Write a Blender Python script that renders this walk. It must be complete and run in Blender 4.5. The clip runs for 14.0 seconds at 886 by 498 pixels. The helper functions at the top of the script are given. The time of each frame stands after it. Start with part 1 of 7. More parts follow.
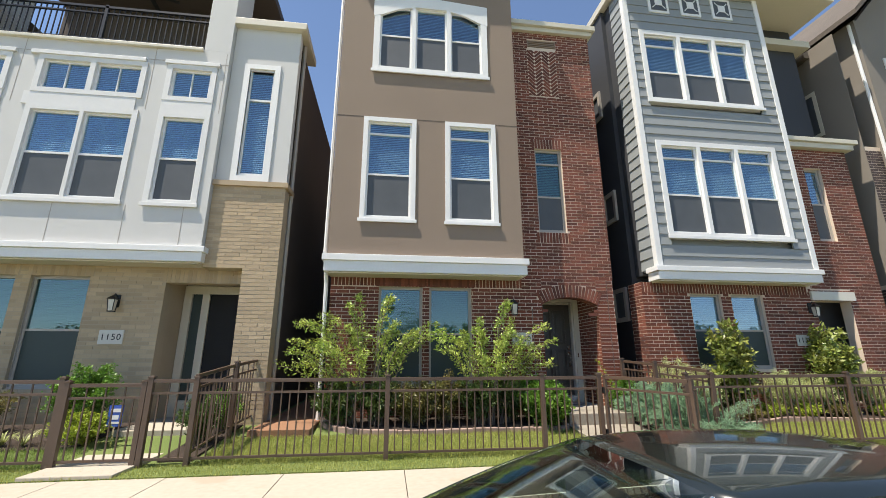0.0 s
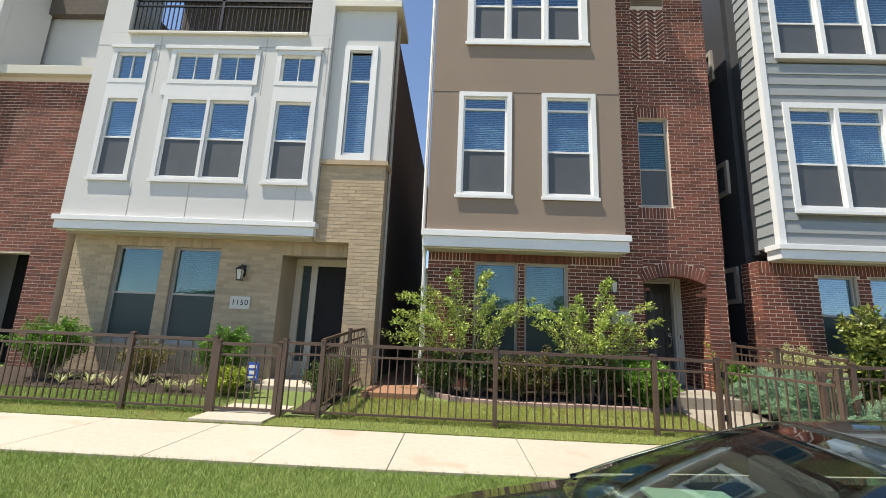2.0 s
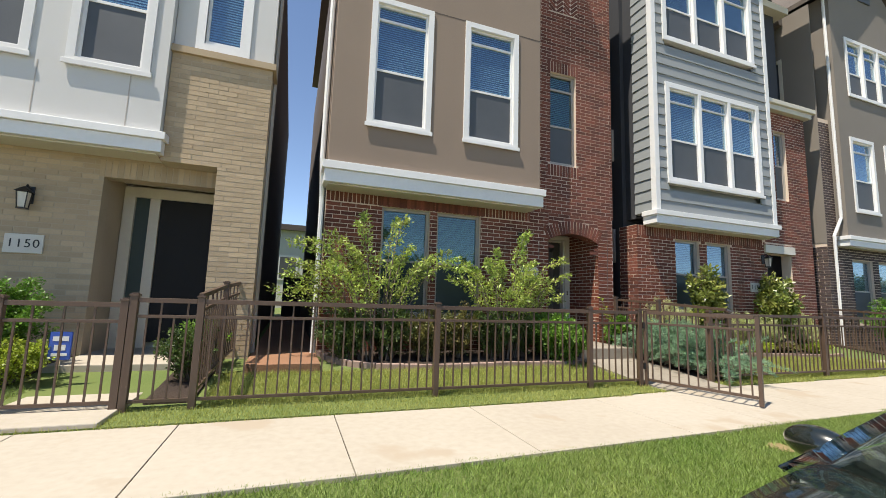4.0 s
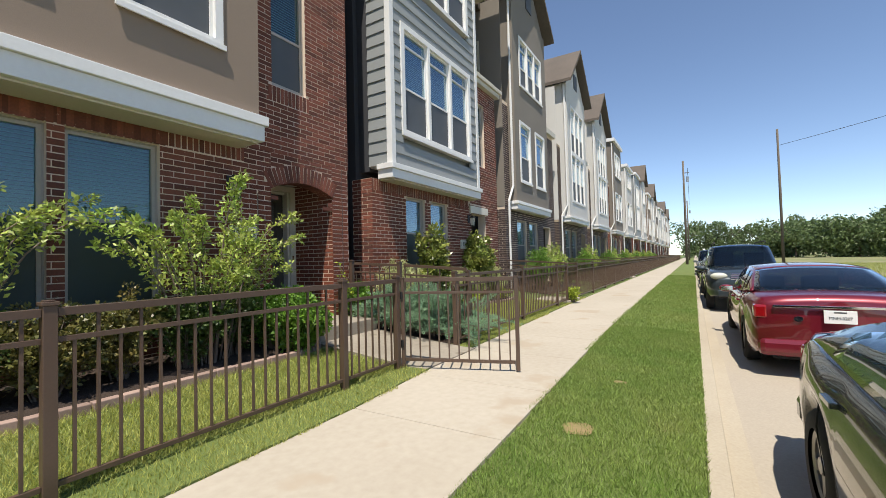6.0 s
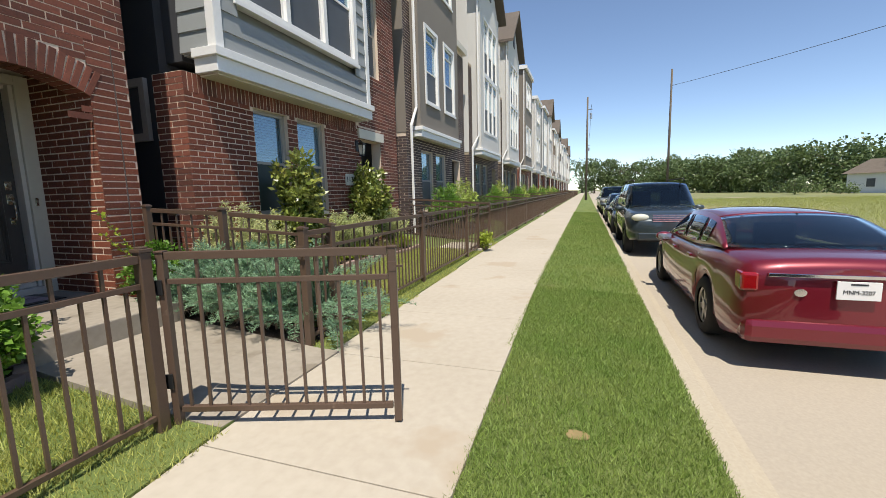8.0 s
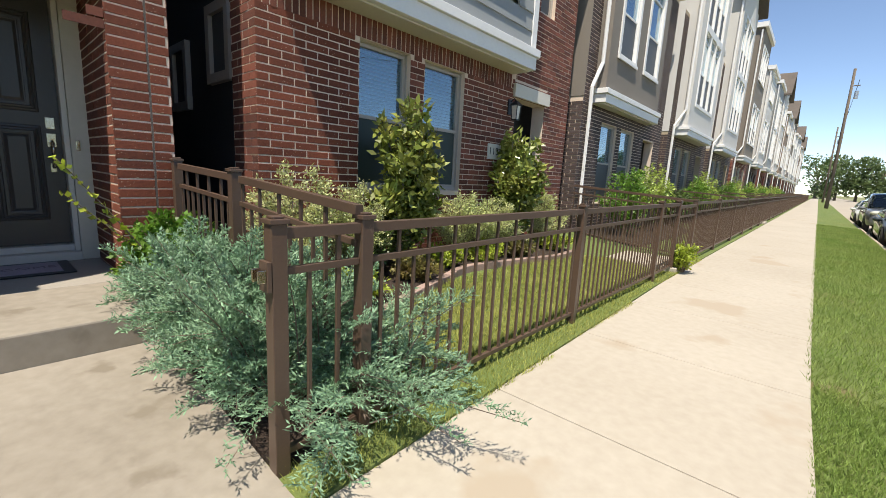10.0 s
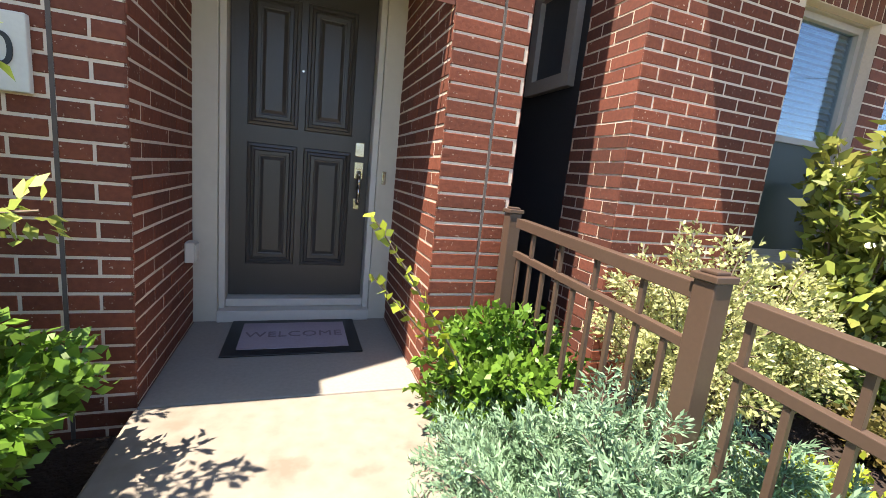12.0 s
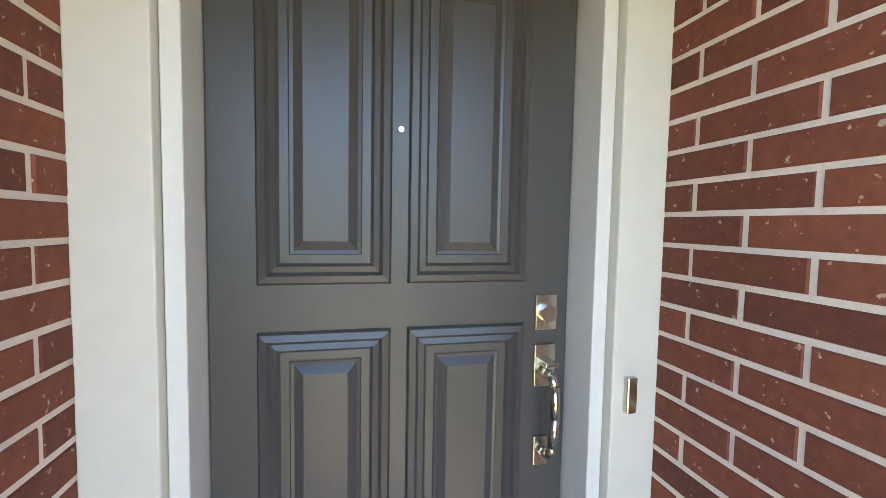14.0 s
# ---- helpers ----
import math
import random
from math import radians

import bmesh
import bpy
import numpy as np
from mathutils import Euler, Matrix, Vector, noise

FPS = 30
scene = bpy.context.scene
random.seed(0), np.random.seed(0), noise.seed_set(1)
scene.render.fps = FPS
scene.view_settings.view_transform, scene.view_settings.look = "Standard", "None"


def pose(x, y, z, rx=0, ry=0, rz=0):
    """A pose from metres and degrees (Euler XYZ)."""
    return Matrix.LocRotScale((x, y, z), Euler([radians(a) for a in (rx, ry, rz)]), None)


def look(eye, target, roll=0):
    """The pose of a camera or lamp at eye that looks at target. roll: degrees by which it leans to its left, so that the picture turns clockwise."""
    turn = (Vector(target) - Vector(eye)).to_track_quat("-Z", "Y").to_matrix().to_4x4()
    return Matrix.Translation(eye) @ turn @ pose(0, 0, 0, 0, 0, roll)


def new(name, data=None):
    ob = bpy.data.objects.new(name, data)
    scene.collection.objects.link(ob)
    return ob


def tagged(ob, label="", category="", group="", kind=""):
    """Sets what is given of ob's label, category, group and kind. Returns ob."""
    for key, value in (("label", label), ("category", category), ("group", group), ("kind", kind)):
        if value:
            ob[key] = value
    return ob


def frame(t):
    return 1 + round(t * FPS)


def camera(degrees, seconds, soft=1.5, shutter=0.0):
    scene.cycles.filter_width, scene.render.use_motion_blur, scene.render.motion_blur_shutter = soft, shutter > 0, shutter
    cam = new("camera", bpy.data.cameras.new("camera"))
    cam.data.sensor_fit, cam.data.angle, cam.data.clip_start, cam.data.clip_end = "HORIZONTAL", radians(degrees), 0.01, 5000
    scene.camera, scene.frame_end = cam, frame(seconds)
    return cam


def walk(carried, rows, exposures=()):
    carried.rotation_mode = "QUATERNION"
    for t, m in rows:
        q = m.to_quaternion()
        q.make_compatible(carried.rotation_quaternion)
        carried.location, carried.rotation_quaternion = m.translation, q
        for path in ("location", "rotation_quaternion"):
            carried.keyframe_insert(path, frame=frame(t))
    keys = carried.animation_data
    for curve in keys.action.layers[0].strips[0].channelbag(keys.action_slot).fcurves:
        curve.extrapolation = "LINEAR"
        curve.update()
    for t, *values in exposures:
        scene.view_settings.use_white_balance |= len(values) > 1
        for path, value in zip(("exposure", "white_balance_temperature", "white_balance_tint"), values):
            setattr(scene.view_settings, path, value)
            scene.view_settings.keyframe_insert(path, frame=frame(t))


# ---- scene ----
cam = camera(93.7, 14.0, 0.8)
PATH = [
    (0, (1.485, 0.635, 1.322), (1.73, 2.553, 1.831), -0.1),
    (0.5, (1.487, 0.606, 1.315), (1.661, 2.54, 1.795), 0.1),
    (1, (1.401, 0.582, 1.304), (1.486, 2.532, 1.739), 0.7),
    (1.5, (1.165, 0.549, 1.303), (1.153, 2.508, 1.708), 1.4),
    (2, (0.911, 0.595, 1.305), (0.835, 2.556, 1.692), 2.4),
    (2.2, (0.8, 0.678, 1.289), (0.715, 2.638, 1.682), 2.8),
    (3.2, (-0.13, 1.32, 1.20), (0.22, 3.26, 1.54), 2.0),
    (4.3, (-0.197, 2.296, 1.126), (0.644, 4.098, 1.334), 1.4),
    (4.5, (-0.21, 2.5, 1.154), (0.771, 4.232, 1.35), 0.8),
    (5, (-0.04, 2.93, 1.152), (1.258, 4.444, 1.308), -0.1),
    (5.5, (0.219, 3.329, 1.17), (1.776, 4.576, 1.308), -0.5),
    (6, (0.658, 3.713, 1.27), (2.37, 4.745, 1.325), -1.5),
    (6.5, (1.24, 3.954, 1.316), (3.059, 4.778, 1.203), -2.5),
    (7, (1.79, 4.135, 1.34), (3.66, 4.803, 1.104), -1.6),
    (7.2, (1.991, 4.204, 1.37), (3.879, 4.813, 1.123), -1.0),
    (9.3, (4.531, 4.786, 1.287), (6.258, 5.736, 0.951), -1.0),
    (9.5, (4.721, 4.903, 1.269), (6.394, 5.946, 0.932), 0.1),
    (10, (5.238, 5.219, 1.296), (6.714, 6.521, 0.945), 3.0),
    (10.5, (5.419, 5.674, 1.391), (6.573, 7.265, 1.025), 7.4),
    (11, (5.483, 6.151, 1.422), (6.487, 7.844, 1.066), 8.0),
    (11.5, (5.44, 6.685, 1.442), (6.240, 8.475, 1.047), 6.5),
    (12, (5.335, 7.27, 1.445), (5.998, 9.12, 1.098), 5.8),
    (12.5, (5.385, 7.80, 1.484), (5.981, 9.695, 1.256), 3.4),
    (13, (5.35, 8.365, 1.605), (5.677, 10.337, 1.525), 4.2),
    (13.5, (5.245, 8.854, 1.757), (5.596, 10.82, 1.663), 1.6),
    (14, (5.208, 9.298, 1.795), (5.66, 11.246, 1.673), 1.0),
]
EXPOSURES = [(t, e, k, tint) for t, e, k, tint in (
    (0, 0.72, 7000, 10), (2, 0.72, 7000, 10), (5, 0.48, 6950, 10), (7, 0.35, 6850, 10), (10, 0.52, 7000, 10), (11, 1.05, 7050, 11), (11.5, 1.35, 7200, 12),
    (12, 1.55, 7300, 15), (12.5, 2.05, 7800, 17), (13, 2.5, 7900, 17), (13.5, 2.95, 7500, 12), (14, 3.5, 7050, 10))]
walk(cam, [(t, look(eye, target, roll)) for t, eye, target, roll in PATH], EXPOSURES)

# ---- world, sun, exposure ----
SUN_DIR = Vector((0.40, 0.175, -1.0)).normalized()
world = bpy.data.worlds.new("sky")
scene.world = world
world.use_nodes = True
wn = world.node_tree.nodes
sky = wn.new("ShaderNodeTexSky")
sky.sky_type, sky.sun_disc = "NISHITA", False
sky.sun_elevation = math.asin(-SUN_DIR.z)
sky.sun_rotation = math.atan2(-SUN_DIR.x, -SUN_DIR.y)
sky.air_density, sky.dust_density, sky.ozone_density = 0.95, 0.0, 2.0
sky.altitude = 2500
world.node_tree.links.new(sky.outputs[0], wn["Background"].inputs[0])
wn["Background"].inputs[1].default_value = 0.15
sun = new("sun", bpy.data.lights.new("sun", "SUN"))
sun.data.energy, sun.data.angle, sun.data.color = 4.9, radians(0.53), (1.0, 0.955, 0.88)
sun.matrix_world = look((0, 0, 30), Vector((0, 0, 30)) + SUN_DIR)


# ---- materials ----
def mat(name, c1, c2=None, rough=0.6, scale=30.0, big=1.2, bump=0.15, dist=0.004, metal=0.0, vary="", amount=0.25,
        coat=0.0, spec=0.5, stretch=(1, 1, 1), spots=None, detail=6.0, trans=0.0):
    """Two-scale noise colour, fine relief and, with vary, a shift of value per object or per island."""
    m = bpy.data.materials.new(name)
    m.use_nodes = True
    n, l = m.node_tree.nodes, m.node_tree.links
    b = n["Principled BSDF"]
    tc, mp = n.new("ShaderNodeTexCoord"), n.new("ShaderNodeMapping")
    geo = n.new("ShaderNodeNewGeometry")
    mp.inputs["Scale"].default_value = stretch
    l.new(geo.outputs["Position"], mp.inputs[0])
    fine, wide = n.new("ShaderNodeTexNoise"), n.new("ShaderNodeTexNoise")
    fine.inputs["Scale"].default_value, fine.inputs["Detail"].default_value = scale, detail
    wide.inputs["Scale"].default_value, wide.inputs["Detail"].default_value = big, 4.0
    l.new(mp.outputs[0], fine.inputs[0]), l.new(mp.outputs[0], wide.inputs[0])
    c2 = c2 or tuple(v * 0.8 for v in c1)
    mix = n.new("ShaderNodeMix")
    mix.data_type = "RGBA"
    mix.inputs[6].default_value, mix.inputs[7].default_value = (*c1, 1), (*c2, 1)
    add = n.new("ShaderNodeMath")
    add.operation = "MULTIPLY_ADD"
    add.inputs[1].default_value = 0.55
    half = n.new("ShaderNodeMath")
    half.operation = "MULTIPLY"
    half.inputs[1].default_value = 0.55
    l.new(wide.outputs[0], half.inputs[0]), l.new(fine.outputs[0], add.inputs[0]), l.new(half.outputs[0], add.inputs[2])
    ramp = n.new("ShaderNodeMapRange")
    ramp.inputs[1].default_value, ramp.inputs[2].default_value = 0.35, 0.75
    l.new(add.outputs[0], ramp.inputs[0]), l.new(ramp.outputs[0], mix.inputs[0])
    colour = mix.outputs[2]
    if spots:
        sp, sr, sm = n.new("ShaderNodeTexNoise"), n.new("ShaderNodeMapRange"), n.new("ShaderNodeMix")
        sp.inputs["Scale"].default_value, sp.inputs["Detail"].default_value = spots[1], 5.0
        sr.inputs[1].default_value, sr.inputs[2].default_value = spots[2], spots[2] + 0.06
        sm.data_type = "RGBA"
        sm.inputs[7].default_value = (*spots[0], 1)
        l.new(geo.outputs["Position"], sp.inputs[0]), l.new(sp.outputs[0], sr.inputs[0])
        l.new(sr.outputs[0], sm.inputs[0]), l.new(colour, sm.inputs[6])
        colour = sm.outputs[2]
    if vary:
        src = n.new("ShaderNodeObjectInfo").outputs["Random"] if vary == "object" else geo.outputs["Random Per Island"]
        hsv, mr = n.new("ShaderNodeHueSaturation"), n.new("ShaderNodeMapRange")
        mr.inputs[3].default_value, mr.inputs[4].default_value = 1 - amount, 1 + amount
        l.new(src, mr.inputs[0]), l.new(mr.outputs[0], hsv.inputs["Value"]), l.new(colour, hsv.inputs["Color"])
        colour = hsv.outputs[0]
    l.new(colour, b.inputs["Base Color"])
    b.inputs["Roughness"].default_value, b.inputs["Metallic"].default_value = rough, metal
    b.inputs["Coat Weight"].default_value, b.inputs["Coat Roughness"].default_value = coat, 0.03
    b.inputs["Specular IOR Level"].default_value = spec
    if bump:
        bp = n.new("ShaderNodeBump")
        bp.inputs["Strength"].default_value, bp.inputs["Distance"].default_value = bump, dist
        l.new(fine.outputs[0], bp.inputs["Height"]), l.new(bp.outputs[0], b.inputs["Normal"])
    if trans:
        tr, ms = n.new("ShaderNodeBsdfTranslucent"), n.new("ShaderNodeMixShader")
        ms.inputs[0].default_value = trans
        l.new(colour, tr.inputs[0]), l.new(b.outputs[0], ms.inputs[1]), l.new(tr.outputs[0], ms.inputs[2])
        l.new(ms.outputs[0], n["Material Output"].inputs[0])
    return m


def glass_mat(name, tint, base):
    """Clear sheet that mirrors more at a slant; tint is what one face lets through."""
    m = bpy.data.materials.new(name)
    m.use_nodes = True
    n, l = m.node_tree.nodes, m.node_tree.links
    n.remove(n["Principled BSDF"])
    lw, tr, gl, ms = (n.new("ShaderNode" + k) for k in ("LayerWeight", "BsdfTransparent", "BsdfGlossy", "MixShader"))
    pw, ad = n.new("ShaderNodeMath"), n.new("ShaderNodeMath")
    lw.inputs[0].default_value = 0.5
    pw.operation, pw.inputs[1].default_value = "POWER", 4.0
    ad.operation, ad.inputs[1].default_value, ad.inputs[2].default_value = "MULTIPLY_ADD", 1 - base, base
    tr.inputs[0].default_value, gl.inputs["Roughness"].default_value = (*tint, 1), 0.01
    gl.inputs[0].default_value = (0.9, 0.96, 1.0, 1)
    l.new(lw.outputs["Facing"], pw.inputs[0]), l.new(pw.outputs[0], ad.inputs[0]), l.new(ad.outputs[0], ms.inputs[0])
    l.new(tr.outputs[0], ms.inputs[1]), l.new(gl.outputs[0], ms.inputs[2])
    l.new(ms.outputs[0], n["Material Output"].inputs[0])
    return m


M_GLASS = glass_mat("window_glass", (0.56, 0.74, 0.83), 0.16)
M_GLASSG = glass_mat("ground_window_glass", (0.58, 0.76, 0.76), 0.08)
M_CARGLASS = glass_mat("car_glass", (0.40, 0.45, 0.43), 0.06)
M_CLEARGLASS = glass_mat("windshield_glass", (0.80, 0.90, 0.85), 0.05)
M_CONC = mat("concrete", (0.44, 0.395, 0.325), (0.365, 0.32, 0.255), 0.85, 14, 0.6, 0.12, 0.002, spots=((0.37, 0.31, 0.235), 1.1, 0.60))
# Path concrete toned below the pavement to offset the raised doorway exposure.
M_PATH = mat("darkened_path_concrete", (0.31, 0.275, 0.225), (0.225, 0.195, 0.155), 0.88, 16, 1.3, 0.2, 0.002, spots=((0.20, 0.17, 0.13), 2.6, 0.62))
M_SLAB = mat("porch_concrete", (0.34, 0.31, 0.265), (0.27, 0.245, 0.21), 0.8, 50, 1.5, 0.2, 0.002)
M_KERB = mat("kerb_concrete", (0.42, 0.37, 0.285), (0.34, 0.29, 0.22), 0.88, 50, 1.0, 0.25)
M_ROAD = mat("road_concrete", (0.40, 0.35, 0.28), (0.32, 0.28, 0.225), 0.9, 45, 0.35, 0.3, 0.003, spots=((0.26, 0.22, 0.17), 0.7, 0.72))
M_LAWN = mat("lawn_soil", (0.09, 0.14, 0.03), (0.15, 0.18, 0.05), 0.95, 70, 0.9, 0.6, 0.02, spots=((0.17, 0.14, 0.06), 1.3, 0.66))
M_FIELD = mat("field_grass", (0.12, 0.16, 0.045), (0.24, 0.22, 0.11), 0.95, 2.5, 0.12, 0.5, 0.05, spots=((0.30, 0.26, 0.17), 0.08, 0.6))
M_GRASS = mat("grass_blades", (0.165, 0.27, 0.05), (0.28, 0.34, 0.095), 0.6, 2.2, 0.8, 0.0, vary="island", amount=0.35, trans=0.3)
M_GRASSY = mat("yard_grass_blades", (0.29, 0.33, 0.07), (0.42, 0.42, 0.12), 0.6, 3, 0.7, 0.0, vary="island", amount=0.35, trans=0.3)
M_MULCH = mat("mulch", (0.055, 0.035, 0.024), (0.03, 0.02, 0.015), 0.95, 60, 3, 0.9, 0.03)
M_SOIL = mat("bare_soil", (0.30, 0.15, 0.08), (0.22, 0.12, 0.07), 0.95, 30, 2, 0.5, 0.02)
M_PATCH = mat("sandy_patch", (0.30, 0.20, 0.10), (0.17, 0.16, 0.06), 0.95, 30, 5, 0.5, 0.01)
M_EDGE = mat("edging_stone", (0.33, 0.23, 0.19), (0.26, 0.18, 0.15), 0.9, 50, 3, 0.4, vary="object")
M_BRICK = mat("red_brick", (0.205, 0.060, 0.034), (0.105, 0.036, 0.024), 0.85, 45, 1.6, 0.45, 0.004, vary="island", amount=0.38, spots=((0.34, 0.22, 0.17), 38, 0.69))
M_BRICKO = mat("red_brick_single", (0.200, 0.053, 0.025), (0.115, 0.029, 0.014), 0.85, 45, 1.6, 0.5, 0.005, vary="object", amount=0.25, spots=((0.42, 0.29, 0.22), 55, 0.655))
M_BRICKD = mat("dark_brick", (0.085, 0.055, 0.048), (0.055, 0.04, 0.038), 0.85, 45, 1.6, 0.4, vary="island", amount=0.3)
M_BRICKT = mat("tan_brick", (0.47, 0.36, 0.235), (0.40, 0.30, 0.19), 0.85, 45, 1.6, 0.4, vary="island", amount=0.14)
M_MORT = mat("mortar", (0.70, 0.575, 0.46), (0.60, 0.48, 0.38), 0.95, 80, 2, 0.4)
M_MORTT = mat("tan_mortar", (0.46, 0.37, 0.26), (0.38, 0.31, 0.22), 0.95, 80, 2, 0.4)
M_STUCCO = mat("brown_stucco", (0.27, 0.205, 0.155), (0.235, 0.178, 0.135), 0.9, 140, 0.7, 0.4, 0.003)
M_STUCCOD = mat("taupe_stucco", (0.22, 0.195, 0.165), (0.195, 0.17, 0.145), 0.9, 140, 0.7, 0.4, 0.003)
M_WSTUC = mat("white_stucco", (0.60, 0.59, 0.565), (0.55, 0.54, 0.52), 0.85, 140, 0.6, 0.3, 0.002)
M_TRIM = mat("white_trim", (0.77, 0.765, 0.745), (0.72, 0.71, 0.69), 0.5, 20, 0.8, 0.05)
M_TRIMW = mat("soft_white_trim", (0.69, 0.68, 0.655), (0.65, 0.64, 0.62), 0.5, 20, 0.8, 0.05)
M_TRIMC = mat("cream_trim", (0.60, 0.56, 0.46), (0.55, 0.51, 0.42), 0.5, 20, 0.8, 0.05)
M_FRAME = mat("almond_frame", (0.42, 0.38, 0.33), (0.38, 0.34, 0.30), 0.45, 30, 1, 0.03)
M_JAMB = mat("grey_jamb", (0.62, 0.59, 0.52), (0.57, 0.54, 0.48), 0.5, 30, 1, 0.03)
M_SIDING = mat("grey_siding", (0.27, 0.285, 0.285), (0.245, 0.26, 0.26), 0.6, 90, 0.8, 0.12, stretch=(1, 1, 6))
# Dark siding between the houses; the gap's shade deepens its colour too.
M_DARKW = mat("dark_wall_with_gap_shade", (0.040, 0.042, 0.048), (0.034, 0.036, 0.042), 0.7, 60, 0.8, 0.15)
# Stucco brown darkened for shaded walls; also serves dark joints and window backing.
M_SHADEW = mat("shade_toned_brown", (0.12, 0.095, 0.080), (0.10, 0.08, 0.07), 0.9, 100, 0.8, 0.3)
M_DOOR = mat("grey_painted_door", (0.060, 0.055, 0.050), (0.050, 0.046, 0.042), 0.36, 25, 1.5, 0.06, 0.001, stretch=(6, 6, 0.6))
# Black door paint; it also paints the shade on porch back walls.
M_BLKDOOR_SHADE = mat("black_door_and_porch_shade", (0.008, 0.008, 0.009), None, 0.75, 25, 1.5, 0.05)
M_BLIND = mat("window_blind", (0.74, 0.75, 0.74), (0.68, 0.69, 0.68), 0.6, 20, 1, 0)
M_BLINDG = mat("green_blind", (0.30, 0.40, 0.34), (0.27, 0.36, 0.31), 0.6, 20, 1, 0)
M_SCREEN = mat("insect_screen", (0.085, 0.092, 0.10), None, 0.55, 600, 3, 0.3, 0.001)
M_SCREENG = mat("green_screen", (0.035, 0.055, 0.05), None, 0.5, 600, 3, 0.3, 0.001)
M_ROOF = mat("shingle_roof", (0.13, 0.105, 0.085), (0.09, 0.075, 0.062), 0.95, 12, 1, 0.5, 0.02)
M_FENCE = mat("bronze_fence_paint", (0.105, 0.066, 0.046), (0.085, 0.055, 0.040), 0.38, 90, 2.5, 0.06, 0.001, spots=((0.17, 0.12, 0.09), 9, 0.70))
M_METAL = mat("brushed_nickel", (0.62, 0.58, 0.48), (0.55, 0.51, 0.42), 0.22, 60, 4, 0.02, metal=1.0)
M_BLACK = mat("black_metal", (0.015, 0.015, 0.016), None, 0.4, 40, 2, 0.03)
M_LAMP = mat("lantern_glass", (0.75, 0.70, 0.60), None, 0.2, 20, 2, 0)
M_PLATE = mat("stone_number_plate", (0.66, 0.63, 0.56), (0.60, 0.57, 0.50), 0.8, 60, 3, 0.2)
M_INK = mat("number_paint", (0.025, 0.028, 0.03), None, 0.6, 40, 3, 0)
M_WIRE = mat("weathered_cable", (0.03, 0.03, 0.03), None, 0.7, 10, 1, 0)
M_POLE = mat("weathered_pole_wood", (0.16, 0.13, 0.10), (0.10, 0.08, 0.06), 0.9, 14, 2, 0.5, 0.01, stretch=(1, 1, 0.1))
M_BARK = mat("shrub_bark", (0.20, 0.15, 0.11), (0.13, 0.10, 0.075), 0.9, 60, 5, 0.3)


def leafy(name, c1, c2, amount=0.4, trans=0.3, rough=0.45):
    return mat(name, c1, c2, rough, 6, 1.5, 0.0, vary="island", amount=amount, trans=trans)


L_SPRAY = leafy("light_green_leaves", (0.23, 0.36, 0.06), (0.46, 0.50, 0.12), 0.5)
L_DARK = leafy("deep_green_leaves", (0.045, 0.095, 0.020), (0.10, 0.14, 0.03))
L_BOX = leafy("boxwood_leaves", (0.10, 0.22, 0.025), (0.17, 0.30, 0.04))
L_JUN = leafy("juniper_needles", (0.16, 0.30, 0.17), (0.29, 0.43, 0.27), 0.35, 0.2, 0.6)
L_PALE = leafy("variegated_leaves", (0.40, 0.46, 0.17), (0.56, 0.55, 0.28))
L_MAG = leafy("magnolia_leaves", (0.15, 0.23, 0.045), (0.28, 0.27, 0.07), 0.45, 0.2, 0.25)
L_YEL = leafy("yellow_green_leaves", (0.28, 0.36, 0.03), (0.36, 0.42, 0.06))
L_RUST = leafy("rusty_green_leaves", (0.20, 0.15, 0.045), (0.13, 0.15, 0.04))
# Leaf green lightened: distance haze is put into the colour.
L_TREE = leafy("hazy_tree_leaves", (0.085, 0.135, 0.045), (0.15, 0.20, 0.075), 0.3)


# ---- mesh helpers ----
def box(bm, x0, x1, y0, y1, z0, z1, m=None):
    vs = [bm.verts.new(p) for p in ((x0, y0, z0), (x1, y0, z0), (x1, y1, z0), (x0, y1, z0), (x0, y0, z1), (x1, y0, z1), (x1, y1, z1), (x0, y1, z1))]
    if m is not None:
        for v in vs:
            v.co = m @ v.co
    for f in ((3, 2, 1, 0), (4, 5, 6, 7), (0, 1, 5, 4), (1, 2, 6, 5), (2, 3, 7, 6), (3, 0, 4, 7)):
        bm.faces.new([vs[i] for i in f])
    return vs


def prism(bm, pts, axis, a, b):
    """A polygon given in the other two axes, drawn out along axis from a to b."""
    def place(p, v):
        q = list(p)
        q.insert("xyz".index(axis), v)
        return q
    lo, hi = [bm.verts.new(place(p, a)) for p in pts], [bm.verts.new(place(p, b)) for p in pts]
    bm.faces.new(lo), bm.faces.new(hi[::-1])
    for i in range(len(pts)):
        j = (i + 1) % len(pts)
        bm.faces.new((lo[j], lo[i], hi[i], hi[j]))


def tube(bm, pts, r0, r1=None, sides=8, cap=True):
    r1 = r0 if r1 is None else r1
    rings, n = [], len(pts)
    pts = [Vector(p) for p in pts]
    for i, p in enumerate(pts):
        d = (pts[min(i + 1, n - 1)] - pts[max(i - 1, 0)]).normalized()
        q = d.to_track_quat("Z", "Y")
        r = r0 + (r1 - r0) * i / max(n - 1, 1)
        rings.append([bm.verts.new(p + q @ Vector((r * math.cos(a), r * math.sin(a), 0))) for a in [2 * math.pi * k / sides for k in range(sides)]])
    for a, b in zip(rings, rings[1:]):
        for k in range(sides):
            bm.faces.new((a[k], a[(k + 1) % sides], b[(k + 1) % sides], b[k]))
    if cap:
        bm.faces.new(rings[0][::-1]), bm.faces.new(rings[-1])


